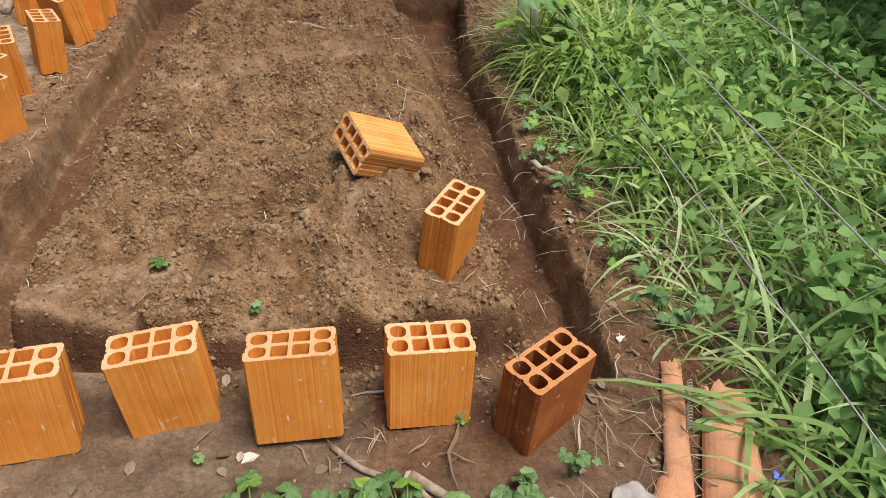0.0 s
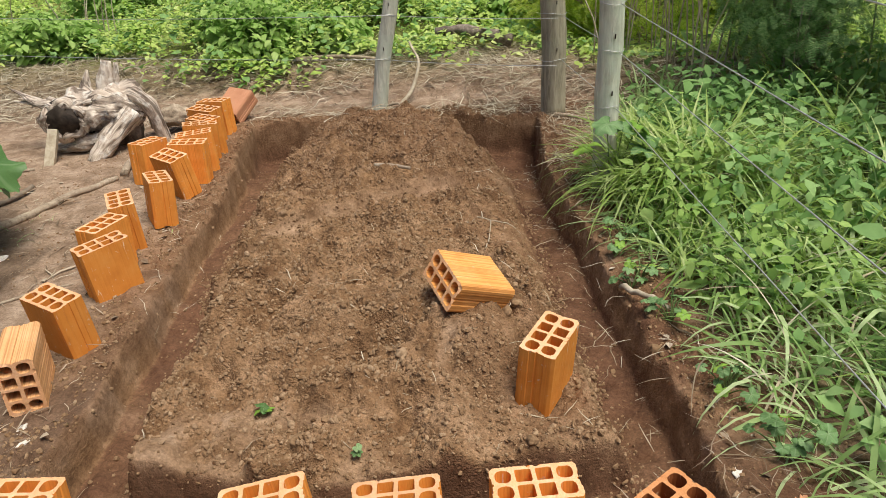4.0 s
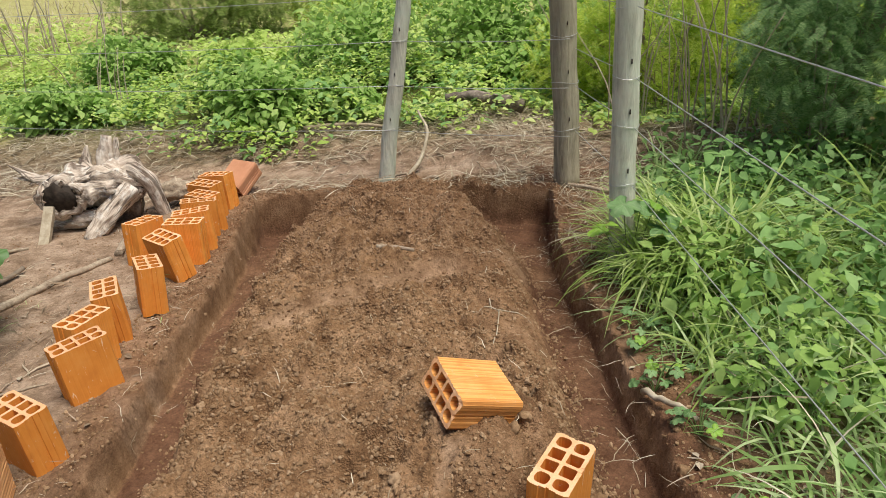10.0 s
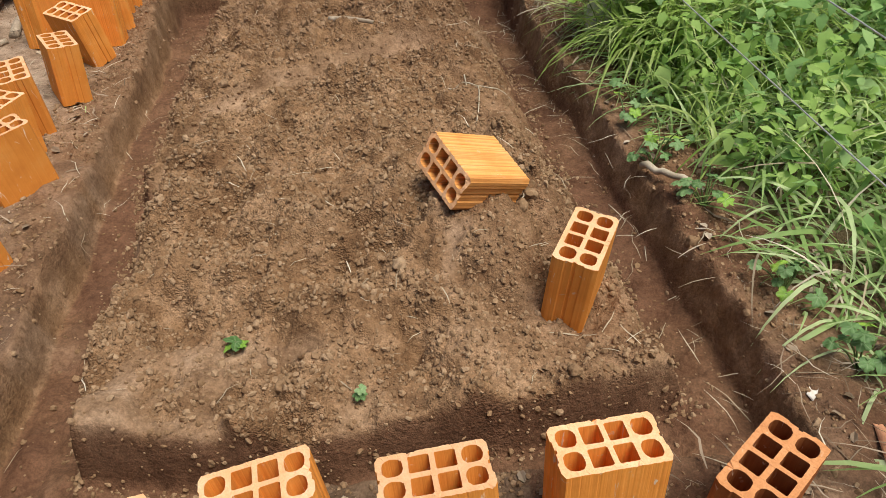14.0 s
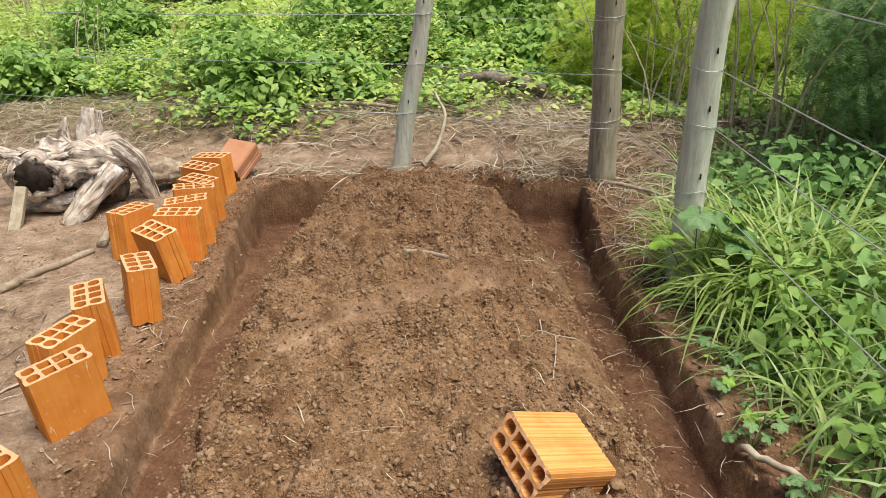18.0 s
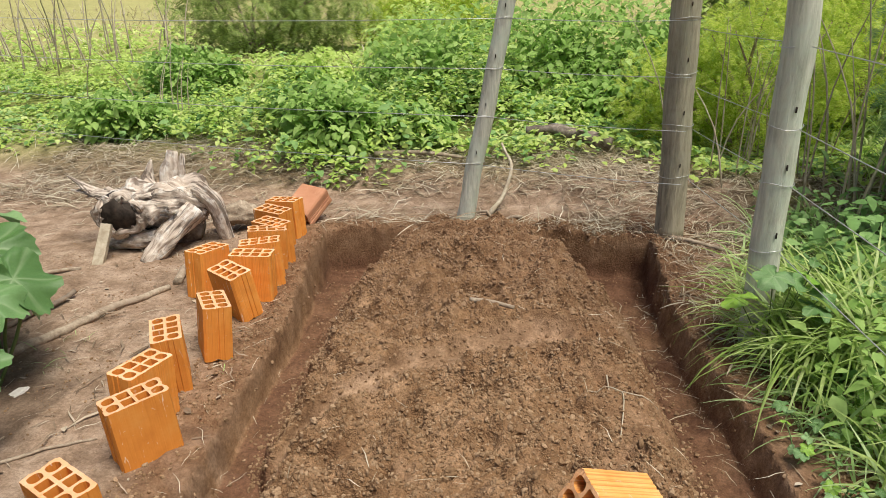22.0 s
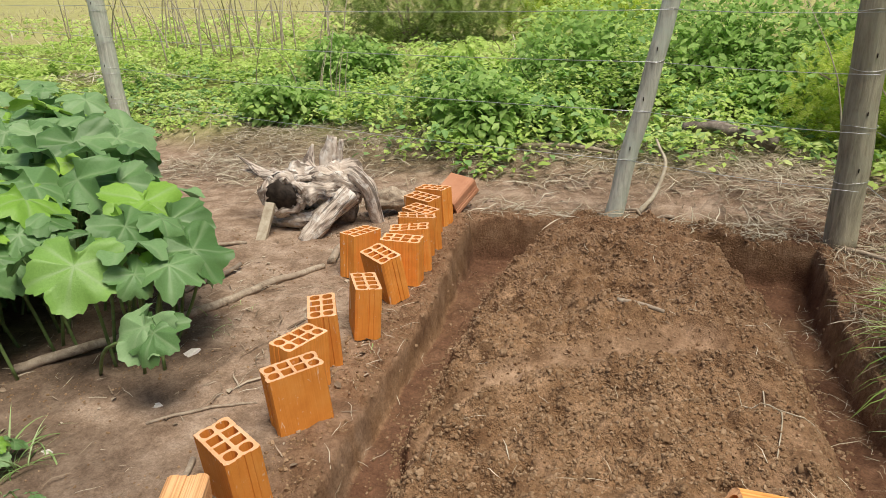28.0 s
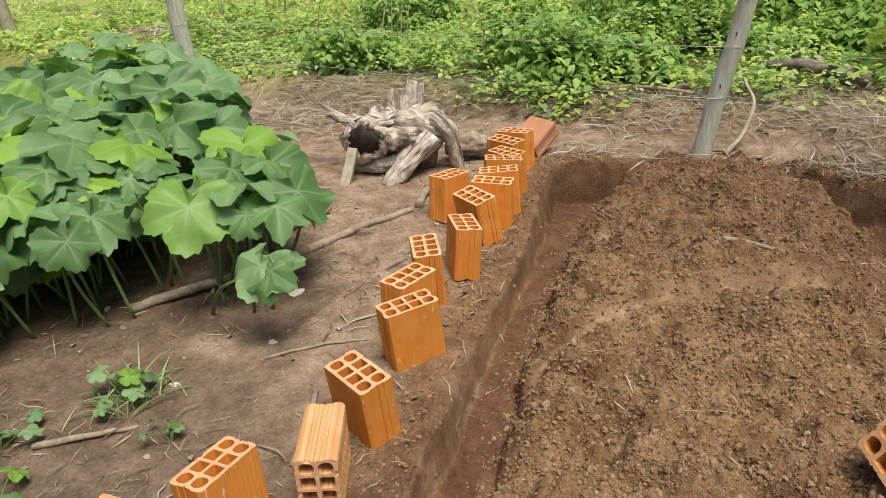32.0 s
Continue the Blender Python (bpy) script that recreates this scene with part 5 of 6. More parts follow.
    bmesh.ops.rotate(bm, verts=bm.verts, matrix=Matrix.Rotation(radians(90), 3, "X"))
    part("rim_disc", from_bm("barrow_wheel_rim", bm, [BLUE]), wheel)


build_barrow()


# ---- twine on the stacked bricks ----
def build_twine():
    z = 0.325
    root = thing("twine_bundle", Matrix.Translation((-1.548, 1.005, z)), "white twine wound round a short stick on stacked bricks", "twine")
    ax = Vector((0.55, 0.83, 0)).normalized()
    side = Vector((-ax.y, ax.x, 0))
    coil = []
    for i in range(150):
        t = i / 149
        a = i * 0.78
        r = 0.011 * (1 - 0.75 * abs(2 * t - 1) ** 2.2) + 0.003
        coil.append(ax * (0.06 * (t - 0.5)) + side * (r * math.cos(a)) + Vector((0, 0, 0.013 + r * math.sin(a))))
    part("twine", tube("twine_coil", coil, 0.0021, TWINE, 5), root)
    part("core", tube("twine_core", [ax * -0.04 + Vector((0, 0, 0.013)), ax * 0.04 + Vector((0, 0, 0.013))], 0.006, DRY_STALK, 8), root, "short wooden core")
    loose = curve_path([(0.02, 0.02, 0.01), (0.08, 0.0, 0.003), (0.155, -0.03, 0.003), (0.19, -0.055, -0.02), (0.235, -0.01, -0.045), (0.245, 0.07, -0.04), (0.20, 0.12, -0.01), (0.12, 0.10, 0.004)], 8)
    part("loose_end", tube("twine_loose", loose, 0.0007, DRY_STALK, 5), root, "loose loop of thin twine")


build_twine()


# ---- broken roof tiles ----
def barrel_tile(name, m, length, radius, seed, label):
    n, k = 16, 12
    vs, fs = [], []
    for lay in (0, 1):
        r = radius - 0.013 * lay
        for i in range(n + 1):
            t = i / n
            for j in range(k + 1):
                a = math.pi * (0.04 + 0.92 * j / k)
                end = 0.05 * noise.noise(Vector((j * 0.55, seed, lay * 0.1)))
                y = (t - 0.5) * length + (end if i in (0, n) else 0)
                rr = r * (1 - 0.18 * t)
                vs.append((rr * math.cos(a), y, rr * 0.62 * math.sin(a)))
    w = k + 1
    half = (n + 1) * w
    for i in range(n):
        for j in range(k):
            a = i * w + j
            fs += [(a, a + 1, a + w + 1, a + w), (half + a, half + a + w, half + a + w + 1, half + a + 1)]
    for i in range(n):
        for j in (0, k):
            a = i * w + j
            fs.append((a, a + w, half + a + w, half + a))
    for j in range(k):
        for i in (0, n):
            a = i * w + j
            fs.append((a, a + 1, half + a + 1, half + a))
    me = mesh_arrays(name, vs, fs, [CLAY_PALE], False)
    bm = bmesh.new()
    bm.from_mesh(me)
    bmesh.ops.recalc_face_normals(bm, faces=bm.faces[:])
    bm.to_mesh(me)
    bm.free()
    ob = new(name, me)
    ob.matrix_world = m
    return tagged(ob, label, "roof tile", "broken roof tiles")


barrel_tile("roof_tile", pose(0.695, 1.0, 0.008, 0, 0, -9), 0.44, 0.032, 1, "narrow broken shard of an orange barrel roof tile")
barrel_tile("roof_tile", pose(0.80, 0.90, -0.004, 0, 6, -12), 0.48, 0.075, 7, "broken orange clay barrel roof tile in the grass")
barrel_tile("roof_tile", pose(0.63, 0.76, 0.0, 0, 0, -20), 0.22, 0.05, 11, "small shard of orange clay roof tile")


# ---- small finds by the tiles ----
def spring():
    root_z = gz(0.735, 1.03) + 0.02
    pts = []
    for i in range(170):
        a = i * 0.62
        k = i / 169
        pts.append((0.742 - 0.035 * k + 0.007 * math.cos(a), 1.12 - 0.15 * k, root_z + 0.030 + 0.007 * math.sin(a)))
    return tagged(new("coil_spring", tube("coil_spring", pts, 0.0016, RUST, 5)), "rusty coil spring lying between the roof tiles", "spring")


spring()


def cloth_scrap():
    n = 22
    u = np.linspace(-1, 1, n)
    gx, gy = np.meshgrid(u, u)
    rim = 0.75 + 0.35 * fbm(np.arctan2(gy, gx) + 4, gx * 0 + 1, 1.3, 3, 301)
    x, y = gx * 0.085 * rim, gy * 0.055 * rim
    wx, wy = 0.56 + x * 0.8 - y * 0.6, 0.80 + x * 0.6 + y * 0.8
    z = height(wx, wy, False) + 0.010 + 0.022 * np.abs(fbm(x + 3, y, 22, 3, 302))
    i = np.arange(n * n).reshape(n, n)
    f = np.stack([i[:-1, :-1], i[:-1, 1:], i[1:, 1:], i[1:, :-1]], -1).reshape(-1, 4)
    bm = bmesh.new()
    me = mesh_arrays("cloth_scrap", np.stack([wx, wy, z], -1).reshape(-1, 3), f, [CLOTH])
    bm.from_mesh(me)
    bmesh.ops.solidify(bm, geom=bm.faces[:], thickness=0.003)
    bm.to_mesh(me)
    bm.free()
    return tagged(new("cloth_scrap", me), "crumpled grey scrap of cloth on the earth", "cloth")


cloth_scrap()


# ---- gourd vine with large leaves ----
def gourd_leaf_mesh(seed):
    n, rings = 72, 6
    vs, fs, vein = [(0, 0, 0)], [], [1.0]
    lobes = [0.0, 1.08, -1.08, 2.12, -2.12]
    for q in range(1, rings + 1):
        f = q / rings
        for i in range(n):
            a = -math.pi + 2 * math.pi * (i + 0.5) / n
            near = min(abs((a - b + math.pi) % (2 * math.pi) - math.pi) for b in lobes)
            r = 0.74 + 0.28 * max(0.0, math.cos(near * 2.85)) ** 0.8 + 0.05 * noise.noise(Vector((a * 2, seed, 0)))
            r *= 1 + f * f * 0.035 * ((i % 3) - 1)
            if abs(a) > 2.75:
                r *= 0.62 - 0.75 * (abs(a) - 2.75)
            r *= f
            pucker = min(1.0, near / 0.5)
            z = -0.22 * r * r + 0.085 * f * pucker + 0.07 * f * f * math.sin(a * 5 + seed * 1.7) + 0.24 * f * noise.noise(Vector((math.cos(a) * 1.7 * f, math.sin(a) * 1.7 * f, seed + 0.5)))
            vs.append((r * math.sin(a), r * math.cos(a), z))
            vein.append(max(0.0, 1 - near / (0.05 + 0.03 / f)) * (1.1 - 0.5 * f))
    for i in range(n):
        fs.append((0, 1 + (i + 1) % n, 1 + i))
    for q in range(rings - 1):
        for i in range(n):
            a, b = 1 + q * n + i, 1 + q * n + (i + 1) % n
            fs.append((a, b, b + n, a + n))
    bm = bmesh.new()
    bv = [bm.verts.new(v) for v in vs]
    for f in fs:
        bm.faces.new([bv[k] for k in f])
    me = from_bm("gourd_leaf", bm, [GOURD])
    at = me.attributes.new("vein", "FLOAT", "POINT")
    at.data.foreach_set("value", np.array(vein, np.float32))
    return me


LEAVES = [gourd_leaf_mesh(s) for s in range(5)]


def gourd_plant(cx, cy, count, region, seed, label, hmin=0.30, hmax=0.62, size=(0.12, 0.20), lean=0.15):
    rng = random.Random(seed)
    root = thing("gourd_vine", Matrix.Translation((cx, cy, gz(cx, cy))), label, "plant", "gourd vines")
    made = 0
    pts = []
    while made < count:
        x, y, edge = region(rng)
        if hmax < 0.3 and edge > 0.5:
            continue
        if any((x - a) ** 2 + (y - b) ** 2 < 0.011 for a, b in pts) and rng.random() < 0.85:
            continue
        pts.append((x, y))
        made += 1
        s = rng.uniform(*size) * (1.0 if rng.random() < 0.8 else 0.65)
        z = gz(x, y) + hmin + rng.uniform(-0.03, 0.06) + (hmax - hmin) * (1 - edge) ** 0.6 * rng.uniform(0.5, 1.0)
        if x < -3.1 and rng.random() < 0.22:
            z = gz(x, y) + rng.uniform(0.12, 0.28)
        fx, fy = x + rng.uniform(-0.1, 0.1) - lean * (x - cx), y + rng.uniform(-0.1, 0.1) - lean * (y - cy)
        tilt = rng.uniform(8, 42) + 18 * edge
        out = (-130 if rng.random() < 0.55 else math.degrees(math.atan2(y - cy, x - cx)) - 90) + rng.uniform(-60, 60)
        m = Matrix.Translation((x - cx, y - cy, z - root.location.z)) @ pose(0, 0, 0, 0, 0, out) @ pose(0, 0, 0, -tilt, rng.uniform(-16, 16), 0) @ Matrix.Diagonal((s, s, s * rng.uniform(0.8, 1.6), 1))
        leaf = part("leaf", LEAVES[rng.randrange(5)], root, "", m)
        foot = Vector((fx - cx, fy - cy, gz(fx, fy) - root.location.z - 0.01))
        tip = Vector((x - cx, y - cy, z - root.location.z - 0.004))
        bow = Vector((rng.uniform(-0.05, 0.05), rng.uniform(-0.05, 0.05), 0.04))
        part("leaf_stalk", tube("leaf_stalk", curve_path([foot, foot.lerp(tip, 0.5) + bow, tip], 4), [0.007] * 5 + [0.0065, 0.006, 0.005, 0.0045], GOURD_STEM, 6), root)
    return root


def patch(poly_front, poly_back, x0, x1):
    def pick(rng):
        x = rng.uniform(x0, x1)
        f = float(np.interp(x, [p[0] for p in poly_front], [p[1] for p in poly_front]))
        b = float(np.interp(x, [p[0] for p in poly_back], [p[1] for p in poly_back]))
        t = rng.random()
        y = f + (b - f) * t
        near_end = max(0.0, (x + 2.55) / 0.5)
        edge = min(1.0, max(max(0, 1 - t * (b - f) / 0.45), near_end))
        return x, y, edge
    return pick


FRONT_EDGE = [(-5.6, 0.9), (-4.0, 1.12), (-3.2, 1.36), (-2.7, 1.74), (-2.3, 2.05), (-2.05, 2.2)]
BACK_EDGE = [(-5.6, 4.6), (-4.0, 3.75), (-3.2, 3.2), (-2.6, 2.85), (-2.2, 2.6), (-2.05, 2.45)]
VINE = "sprawling gourd vine with large lobed green leaves"
gourd_plant(-2.55, 2.25, 30, patch(FRONT_EDGE, BACK_EDGE, -2.95, -2.10), 1, VINE, 0.30, 0.54, (0.12, 0.18))
gourd_plant(-3.25, 2.2, 84, patch(FRONT_EDGE, BACK_EDGE, -3.65, -2.9), 2, VINE, 0.34, 0.62, (0.14, 0.21))
gourd_plant(-4.0, 2.4, 100, patch(FRONT_EDGE, BACK_EDGE, -4.5, -3.6), 3, VINE, 0.36, 0.64, (0.14, 0.21))
gourd_plant(-4.9, 2.8, 95, patch(FRONT_EDGE, BACK_EDGE, -5.6, -4.4), 4, VINE, 0.36, 0.62, (0.14, 0.21))
# Extra low leaves, added to block light from the ground below.
for q, (cx, cy, x0, x1) in enumerate(((-3.25, 2.2, -3.65, -3.0), (-4.0, 2.4, -4.5, -3.6))):
    gourd_plant(cx + 0.05, cy + 0.05, 34, patch(FRONT_EDGE, BACK_EDGE, x0, x1), 11 + q, "low inner leaves added to block light under the gourd vine", 0.08, 0.22, (0.09, 0.14))
gourd_plant(-2.36, 2.22, 2, lambda rng: (rng.uniform(-2.04, -1.95), rng.uniform(1.92, 2.1), 0.5), 21, "outlying gourd shoot with drooping leaves", 0.28, 0.36, (0.11, 0.13), 0.85)


def seedling(x, y, count, size, seed, label, spread=0.06, hgt=0.05):
    rng = random.Random(seed)
    z0 = gz(x, y)
    root = thing("seedling", Matrix.Translation((x, y, z0)), label, "plant", "seedlings")
    for k in range(count):
        a = rng.uniform(0, 6.28)
        d = rng.uniform(0.2, 1.0) * spread
        s = size * rng.uniform(0.6, 1.1)
        tip = Vector((d * math.cos(a), d * math.sin(a), rng.uniform(0.4, 1.0) * hgt + 0.008))
        m = Matrix.Translation(tip) @ pose(0, 0, 0, 0, 0, math.degrees(a) - 90 + rng.uniform(-30, 30)) @ pose(0, 0, 0, -rng.uniform(5, 40), rng.uniform(-15, 15), 0) @ Matrix.Diagonal((s, s, s, 1))
        part("leaf", LEAVES[rng.randrange(5)], root, "", m)
        part("leaf_stalk", tube("leaf_stalk", curve_path([(0, 0, -0.01), tip * 0.5 + Vector((0, 0, 0.01)), tip], 3), 0.0022, GOURD_STEM, 5), root)


for x, y, c, s, k, sp, h in ((-0.20, 0.70, 12, 0.028, 1, 0.10, 0.05), (-0.02, 0.72, 14, 0.030, 2, 0.10, 0.06), (0.10, 0.70, 15, 0.030, 3, 0.11, 0.06), (0.20, 0.68, 12, 0.028, 13, 0.10, 0.06), (0.34, 0.80, 9, 0.028, 4, 0.07, 0.05), (0.44, 0.87, 6, 0.016, 5, 0.05, 0.10),
                             (-2.28, 1.60, 9, 0.045, 6, 0.12, 0.10), (-1.98, 1.50, 6, 0.03, 7, 0.10, 0.06), (-2.45, 1.28, 6, 0.045, 8, 0.12, 0.05), (-2.2, 1.10, 6, 0.05, 9, 0.13, 0.05), (-1.95, 0.98, 5, 0.045, 10, 0.10, 0.04), (-2.33, 2.33, 4, 0.045, 11, 0.08, 0.06), (0.46, 3.06, 7, 0.075, 12, 0.16, 0.46), (0.42, 2.44, 6, 0.024, 14, 0.09, 0.08), (0.48, 2.57, 5, 0.026, 15, 0.09, 0.10), (0.50, 2.27, 9, 0.024, 16, 0.10, 0.07), (0.46, 2.2, 7, 0.02, 17, 0.08, 0.06), (0.56, 1.98, 10, 0.026, 18, 0.10, 0.10), (0.66, 1.62, 10, 0.024, 19, 0.10, 0.08), (0.74, 1.38, 12, 0.028, 20, 0.12, 0.12)):
    seedling(x, y, c, s, k, "small low green weed with toothed leaves", sp, h)
for x, y, s, k in ((-0.65, 1.42, 0.030, 21), (-0.35, 1.30, 0.022, 22), (-0.36, 0.84, 0.012, 23), (0.2, 1.0, 0.02, 24)):
    seedling(x, y, 2, s, k, "tiny bright green seedling in the soil", 0.012, 0.025)


# ---- grass and weeds ----
def blades(name, n, xr, yr, density, length, width, mat, label, seed, lean=(0.2, 0.9), bias=None, bends=(0.9, 1.7, 2.3)):
    r = np.random.RandomState(seed)
    x, y = r.uniform(*xr, n), r.uniform(*yr, n)
    k = r.uniform(0, 1, n) < density(x, y)
    x, y = x[k], y[k]
    tuft_x, tuft_y = np.round(x / 0.11) * 0.11, np.round(y / 0.11) * 0.11
    x, y = x * 0.45 + tuft_x * 0.55, y * 0.45 + tuft_y * 0.55
    allv, allf, off = [], [], 0
    group = r.randint(0, len(bends), len(x))
    for g, bend in enumerate(bends):
        q = group == g
        m = int(q.sum())
        vs, fs = ribbon_shape(6, -bend, width)
        vs = [(a, b, c) for a, b, c in vs]
        s = r.uniform(*length, m) * (0.75 + 0.5 * np.clip(fbm(x[q], y[q], 2.0, 2, 88) + 0.5, 0, 1))
        yaw = r.uniform(0, 6.3, m) if bias is None else r.normal(bias, 1.1, m)
        rot = turns(yaw, r.uniform(math.pi / 2 - lean[1], math.pi / 2 - lean[0], m), r.normal(0, 0.4, m))
        pos = np.stack([x[q], y[q], height(x[q], y[q], False) - 0.01], -1)
        v = np.einsum("nij,nkj->nki", rot, np.asarray(vs)[None] * s[:, None, None]) + pos[:, None, :]
        f = np.asarray(fs)[None] + (np.arange(m) * len(vs))[:, None, None] + off
        allv.append(v.reshape(-1, 3))
        allf.append(f.reshape(-1, 4))
        off += m * len(vs)
    me = mesh_arrays(name, np.concatenate(allv), np.concatenate(allf), [mat])
    return tagged(new(name, me), label, "grass", kind="stuff")


def grass_edge(y):
    return np.interp(y, [0.2, 0.85, 1.22, 1.54, 1.86, 2.47, 3.0, 3.41, 4.0, 5], [0.94, 0.90, 0.86, 0.76, 0.68, 0.57, 0.48, 0.44, 0.54, 0.7])


def grass_density(x, y):
    d = x - grass_edge(y)
    return smooth_step(d, -0.04, 0.14) * (0.35 + 0.65 * np.clip(fbm(x, y, 3, 3, 15) + 0.65, 0, 1))


blades("tall_grass", 12000, (0.35, 2.6), (0.3, 4.6), grass_density, (0.20, 0.44), 0.018, GRASS, "tall arching green grass along the trench", 31, (0.15, 1.2), None, (1.0, 1.7, 2.3, 2.9))
blades("tall_grass", 1600, (0.35, 2.6), (0.3, 4.6), grass_density, (0.16, 0.32), 0.026, GRASS, "broader short grass along the trench", 39, (0.2, 1.3), None, (0.4, 1.0, 1.7))
blades("tall_grass", 2600, (0.35, 1.5), (0.8, 3.9), lambda x, y: (np.abs(x - grass_edge(y) - 0.05) < 0.10) * (fbm(x, y, 3.5, 2, 19) > -0.05), (0.16, 0.34), 0.014, GRASS, "arching grass overhanging the trench edge", 32, (0.4, 1.1), math.pi / 2, (1.2, 1.8, 2.5))
blades("tall_grass", 9000, (1.4, 6), (0.5, 8), lambda x, y: 0.8 + 0 * x, (0.35, 0.7), 0.014, GRASS_LIT, "tall green grass behind the fence wires", 33, (0.1, 0.8))
blades("tall_grass", 1100, (0.44, 1.0), (2.85, 3.4), lambda x, y: (x > grass_edge(y) - 0.02) * 0.8, (0.34, 0.60), 0.011, GRASS_LIT, "tall grass tuft at the foot of a post", 38, (0.05, 0.6), None, (1.3, 2.0, 2.7))
blades("tall_grass", 2300, (0.5, 1.9), (2.2, 4.0), lambda x, y: (x > grass_edge(y) + 0.04) * 0.8, (0.28, 0.52), 0.013, GRASS_LIT, "yellow-green arching grass by the fence post", 43, (0.1, 0.9), None, (1.3, 2.0, 2.7))
blades("tall_grass", 4000, (0.98, 3.4), (-2.6, 0.5), lambda x, y: 0.8 + 0 * x, (0.25, 0.5), 0.02, GRASS, "tall green grass along the wire fence", 40, (0.2, 1.1))
blades("dry_grass", 1500, (0.4, 2.4), (0.9, 4.6), grass_density, (0.2, 0.45), 0.009, STRAW, "yellowed dry grass among the green", 34, (0.3, 1.2))
blades("grass_tufts", 900, (-2.6, -1.2), (1.0, 3.5), lambda x, y: ((np.abs(x + 2.25) < 0.12) & (np.abs(y - 2.7) < 0.2)) * 0.9 + ((np.abs(x + 1.5 + 0.12 * (y - 2.4)) < 0.05) & (np.abs(y - 2.95) < 0.55)) * 0.35, (0.05, 0.13), 0.02, GRASS, "short green grass tufts by the bricks", 35, (0.3, 1.2))
blades("grass_tufts", 500, (-2.5, -1.9), (1.3, 1.9), lambda x, y: (np.hypot(x + 2.27, y - 1.6) < 0.12) * 1.0, (0.10, 0.22), 0.016, GRASS, "small grass tuft on bare earth", 36, (0.3, 1.1))
blades("dry_grass", 4200, (-6, 1.6), (4.9, 7.2), lambda x, y: smooth_step(y + 0.3 * fbm(x, y, 1.4, 3, 16), 5.0, 5.5) * 0.7, (0.10, 0.28), 0.010, STRAW, "dry grass between the weeds on the bank", 37, (0.4, 1.3))

LEAF_V = [(0, 0, 0), (0.30, 0.34, 0.07), (0, 0.5, 0.0), (-0.30, 0.34, 0.07), (0.20, 0.72, 0.02), (-0.20, 0.72, 0.02), (0, 1.0, -0.12)]
LEAF_F = [(0, 1, 4, 2), (0, 2, 5, 3), (2, 4, 6, 5)]


def leaf_cloud(name, x, y, z, size, mat, label, seed, category="weeds", droop=(-0.15, 0.5), lo=None):
    r = np.random.RandomState(seed)
    m = len(x)
    s = size * r.uniform(0.6, 1.25, m)
    rot = turns(r.uniform(0, 6.3, m), -r.uniform(*droop, m), r.normal(0, 0.35, m))
    me = scatter(name, LEAF_V, LEAF_F, (np.stack([x, y, z], -1), s[:, None], rot), mat)
    return tagged(new(name, me), label, category, kind="stuff")


def vine_leaves():
    r = np.random.RandomState(41)
    n = 14000
    x, y = r.uniform(0.45, 3.2, n), r.uniform(0.5, 4.8, n)
    d = x - grass_edge(y)
    k = r.uniform(0, 1, n) < smooth_step(d, 0.02, 0.3) * np.clip(fbm(x, y, 1.6, 3, 44) * 2.2 + 0.5, 0.08, 1)
    x, y = x[k], y[k]
    z = height(x, y, False) + (0.09 + 0.26 * smooth_step(x - grass_edge(y), 0, 0.5)) * r.uniform(0.35, 1.1, len(x))
    leaf_cloud("weed_leaves", x, y, z, 0.05 + 0.05 * r.uniform(0, 1, len(x)) ** 2, BROAD, "broad green weed leaves growing through the grass", 42, "weeds", (-0.3, 1.0))


vine_leaves()


def bank_weeds():
    """Leafy climbing weeds standing in the grass along the trench's far half."""
    r = np.random.RandomState(45)
    px, py = r.uniform(0.0, 0.55, 90), r.uniform(1.9, 3.5, 90)
    px = px + grass_edge(py)
    i = r.randint(0, 90, 1000)
    up = r.uniform(0.1, 1.0, 1000)
    x, y = px[i] + r.normal(0, 0.035, 1000), py[i] + r.normal(0, 0.035, 1000)
    z = height(x, y, False) + up * (0.14 + 0.30 * ((i * 37) % 90) / 90)
    leaf_cloud("weed_leaves", x, y, z, 0.035 + 0.045 * r.uniform(0, 1, 1000) ** 2, WEED_MID, "leafy green weeds climbing through the grass by the trench", 46, "weeds", (-0.3, 1.1))


bank_weeds()


def canopy(x, y):
    """Height of the weeds over the field."""
    g = lambda cx, cy, sx, sy, a: a * np.exp(-((x - cx) / sx) ** 2 - ((y - cy) / sy) ** 2)
    h = 0.10 + 0.15 * np.clip(fbm(x, y, 0.8, 3, 61) + 0.4, 0, 1)
    h = h + g(-0.4, 9.2, 2.3, 1.5, 0.85) + g(1.8, 8.0, 1.6, 1.2, 0.7) + g(-2.15, 5.55, 0.65, 0.45, 0.30) + g(-1.3, 6.6, 1.0, 0.6, 0.28) + g(-3.2, 7.2, 1.0, 0.7, 0.25) + g(-5.2, 8.5, 1.2, 0.8, 0.3) + g(-6.5, 6.4, 0.8, 0.5, 0.25)
    return h


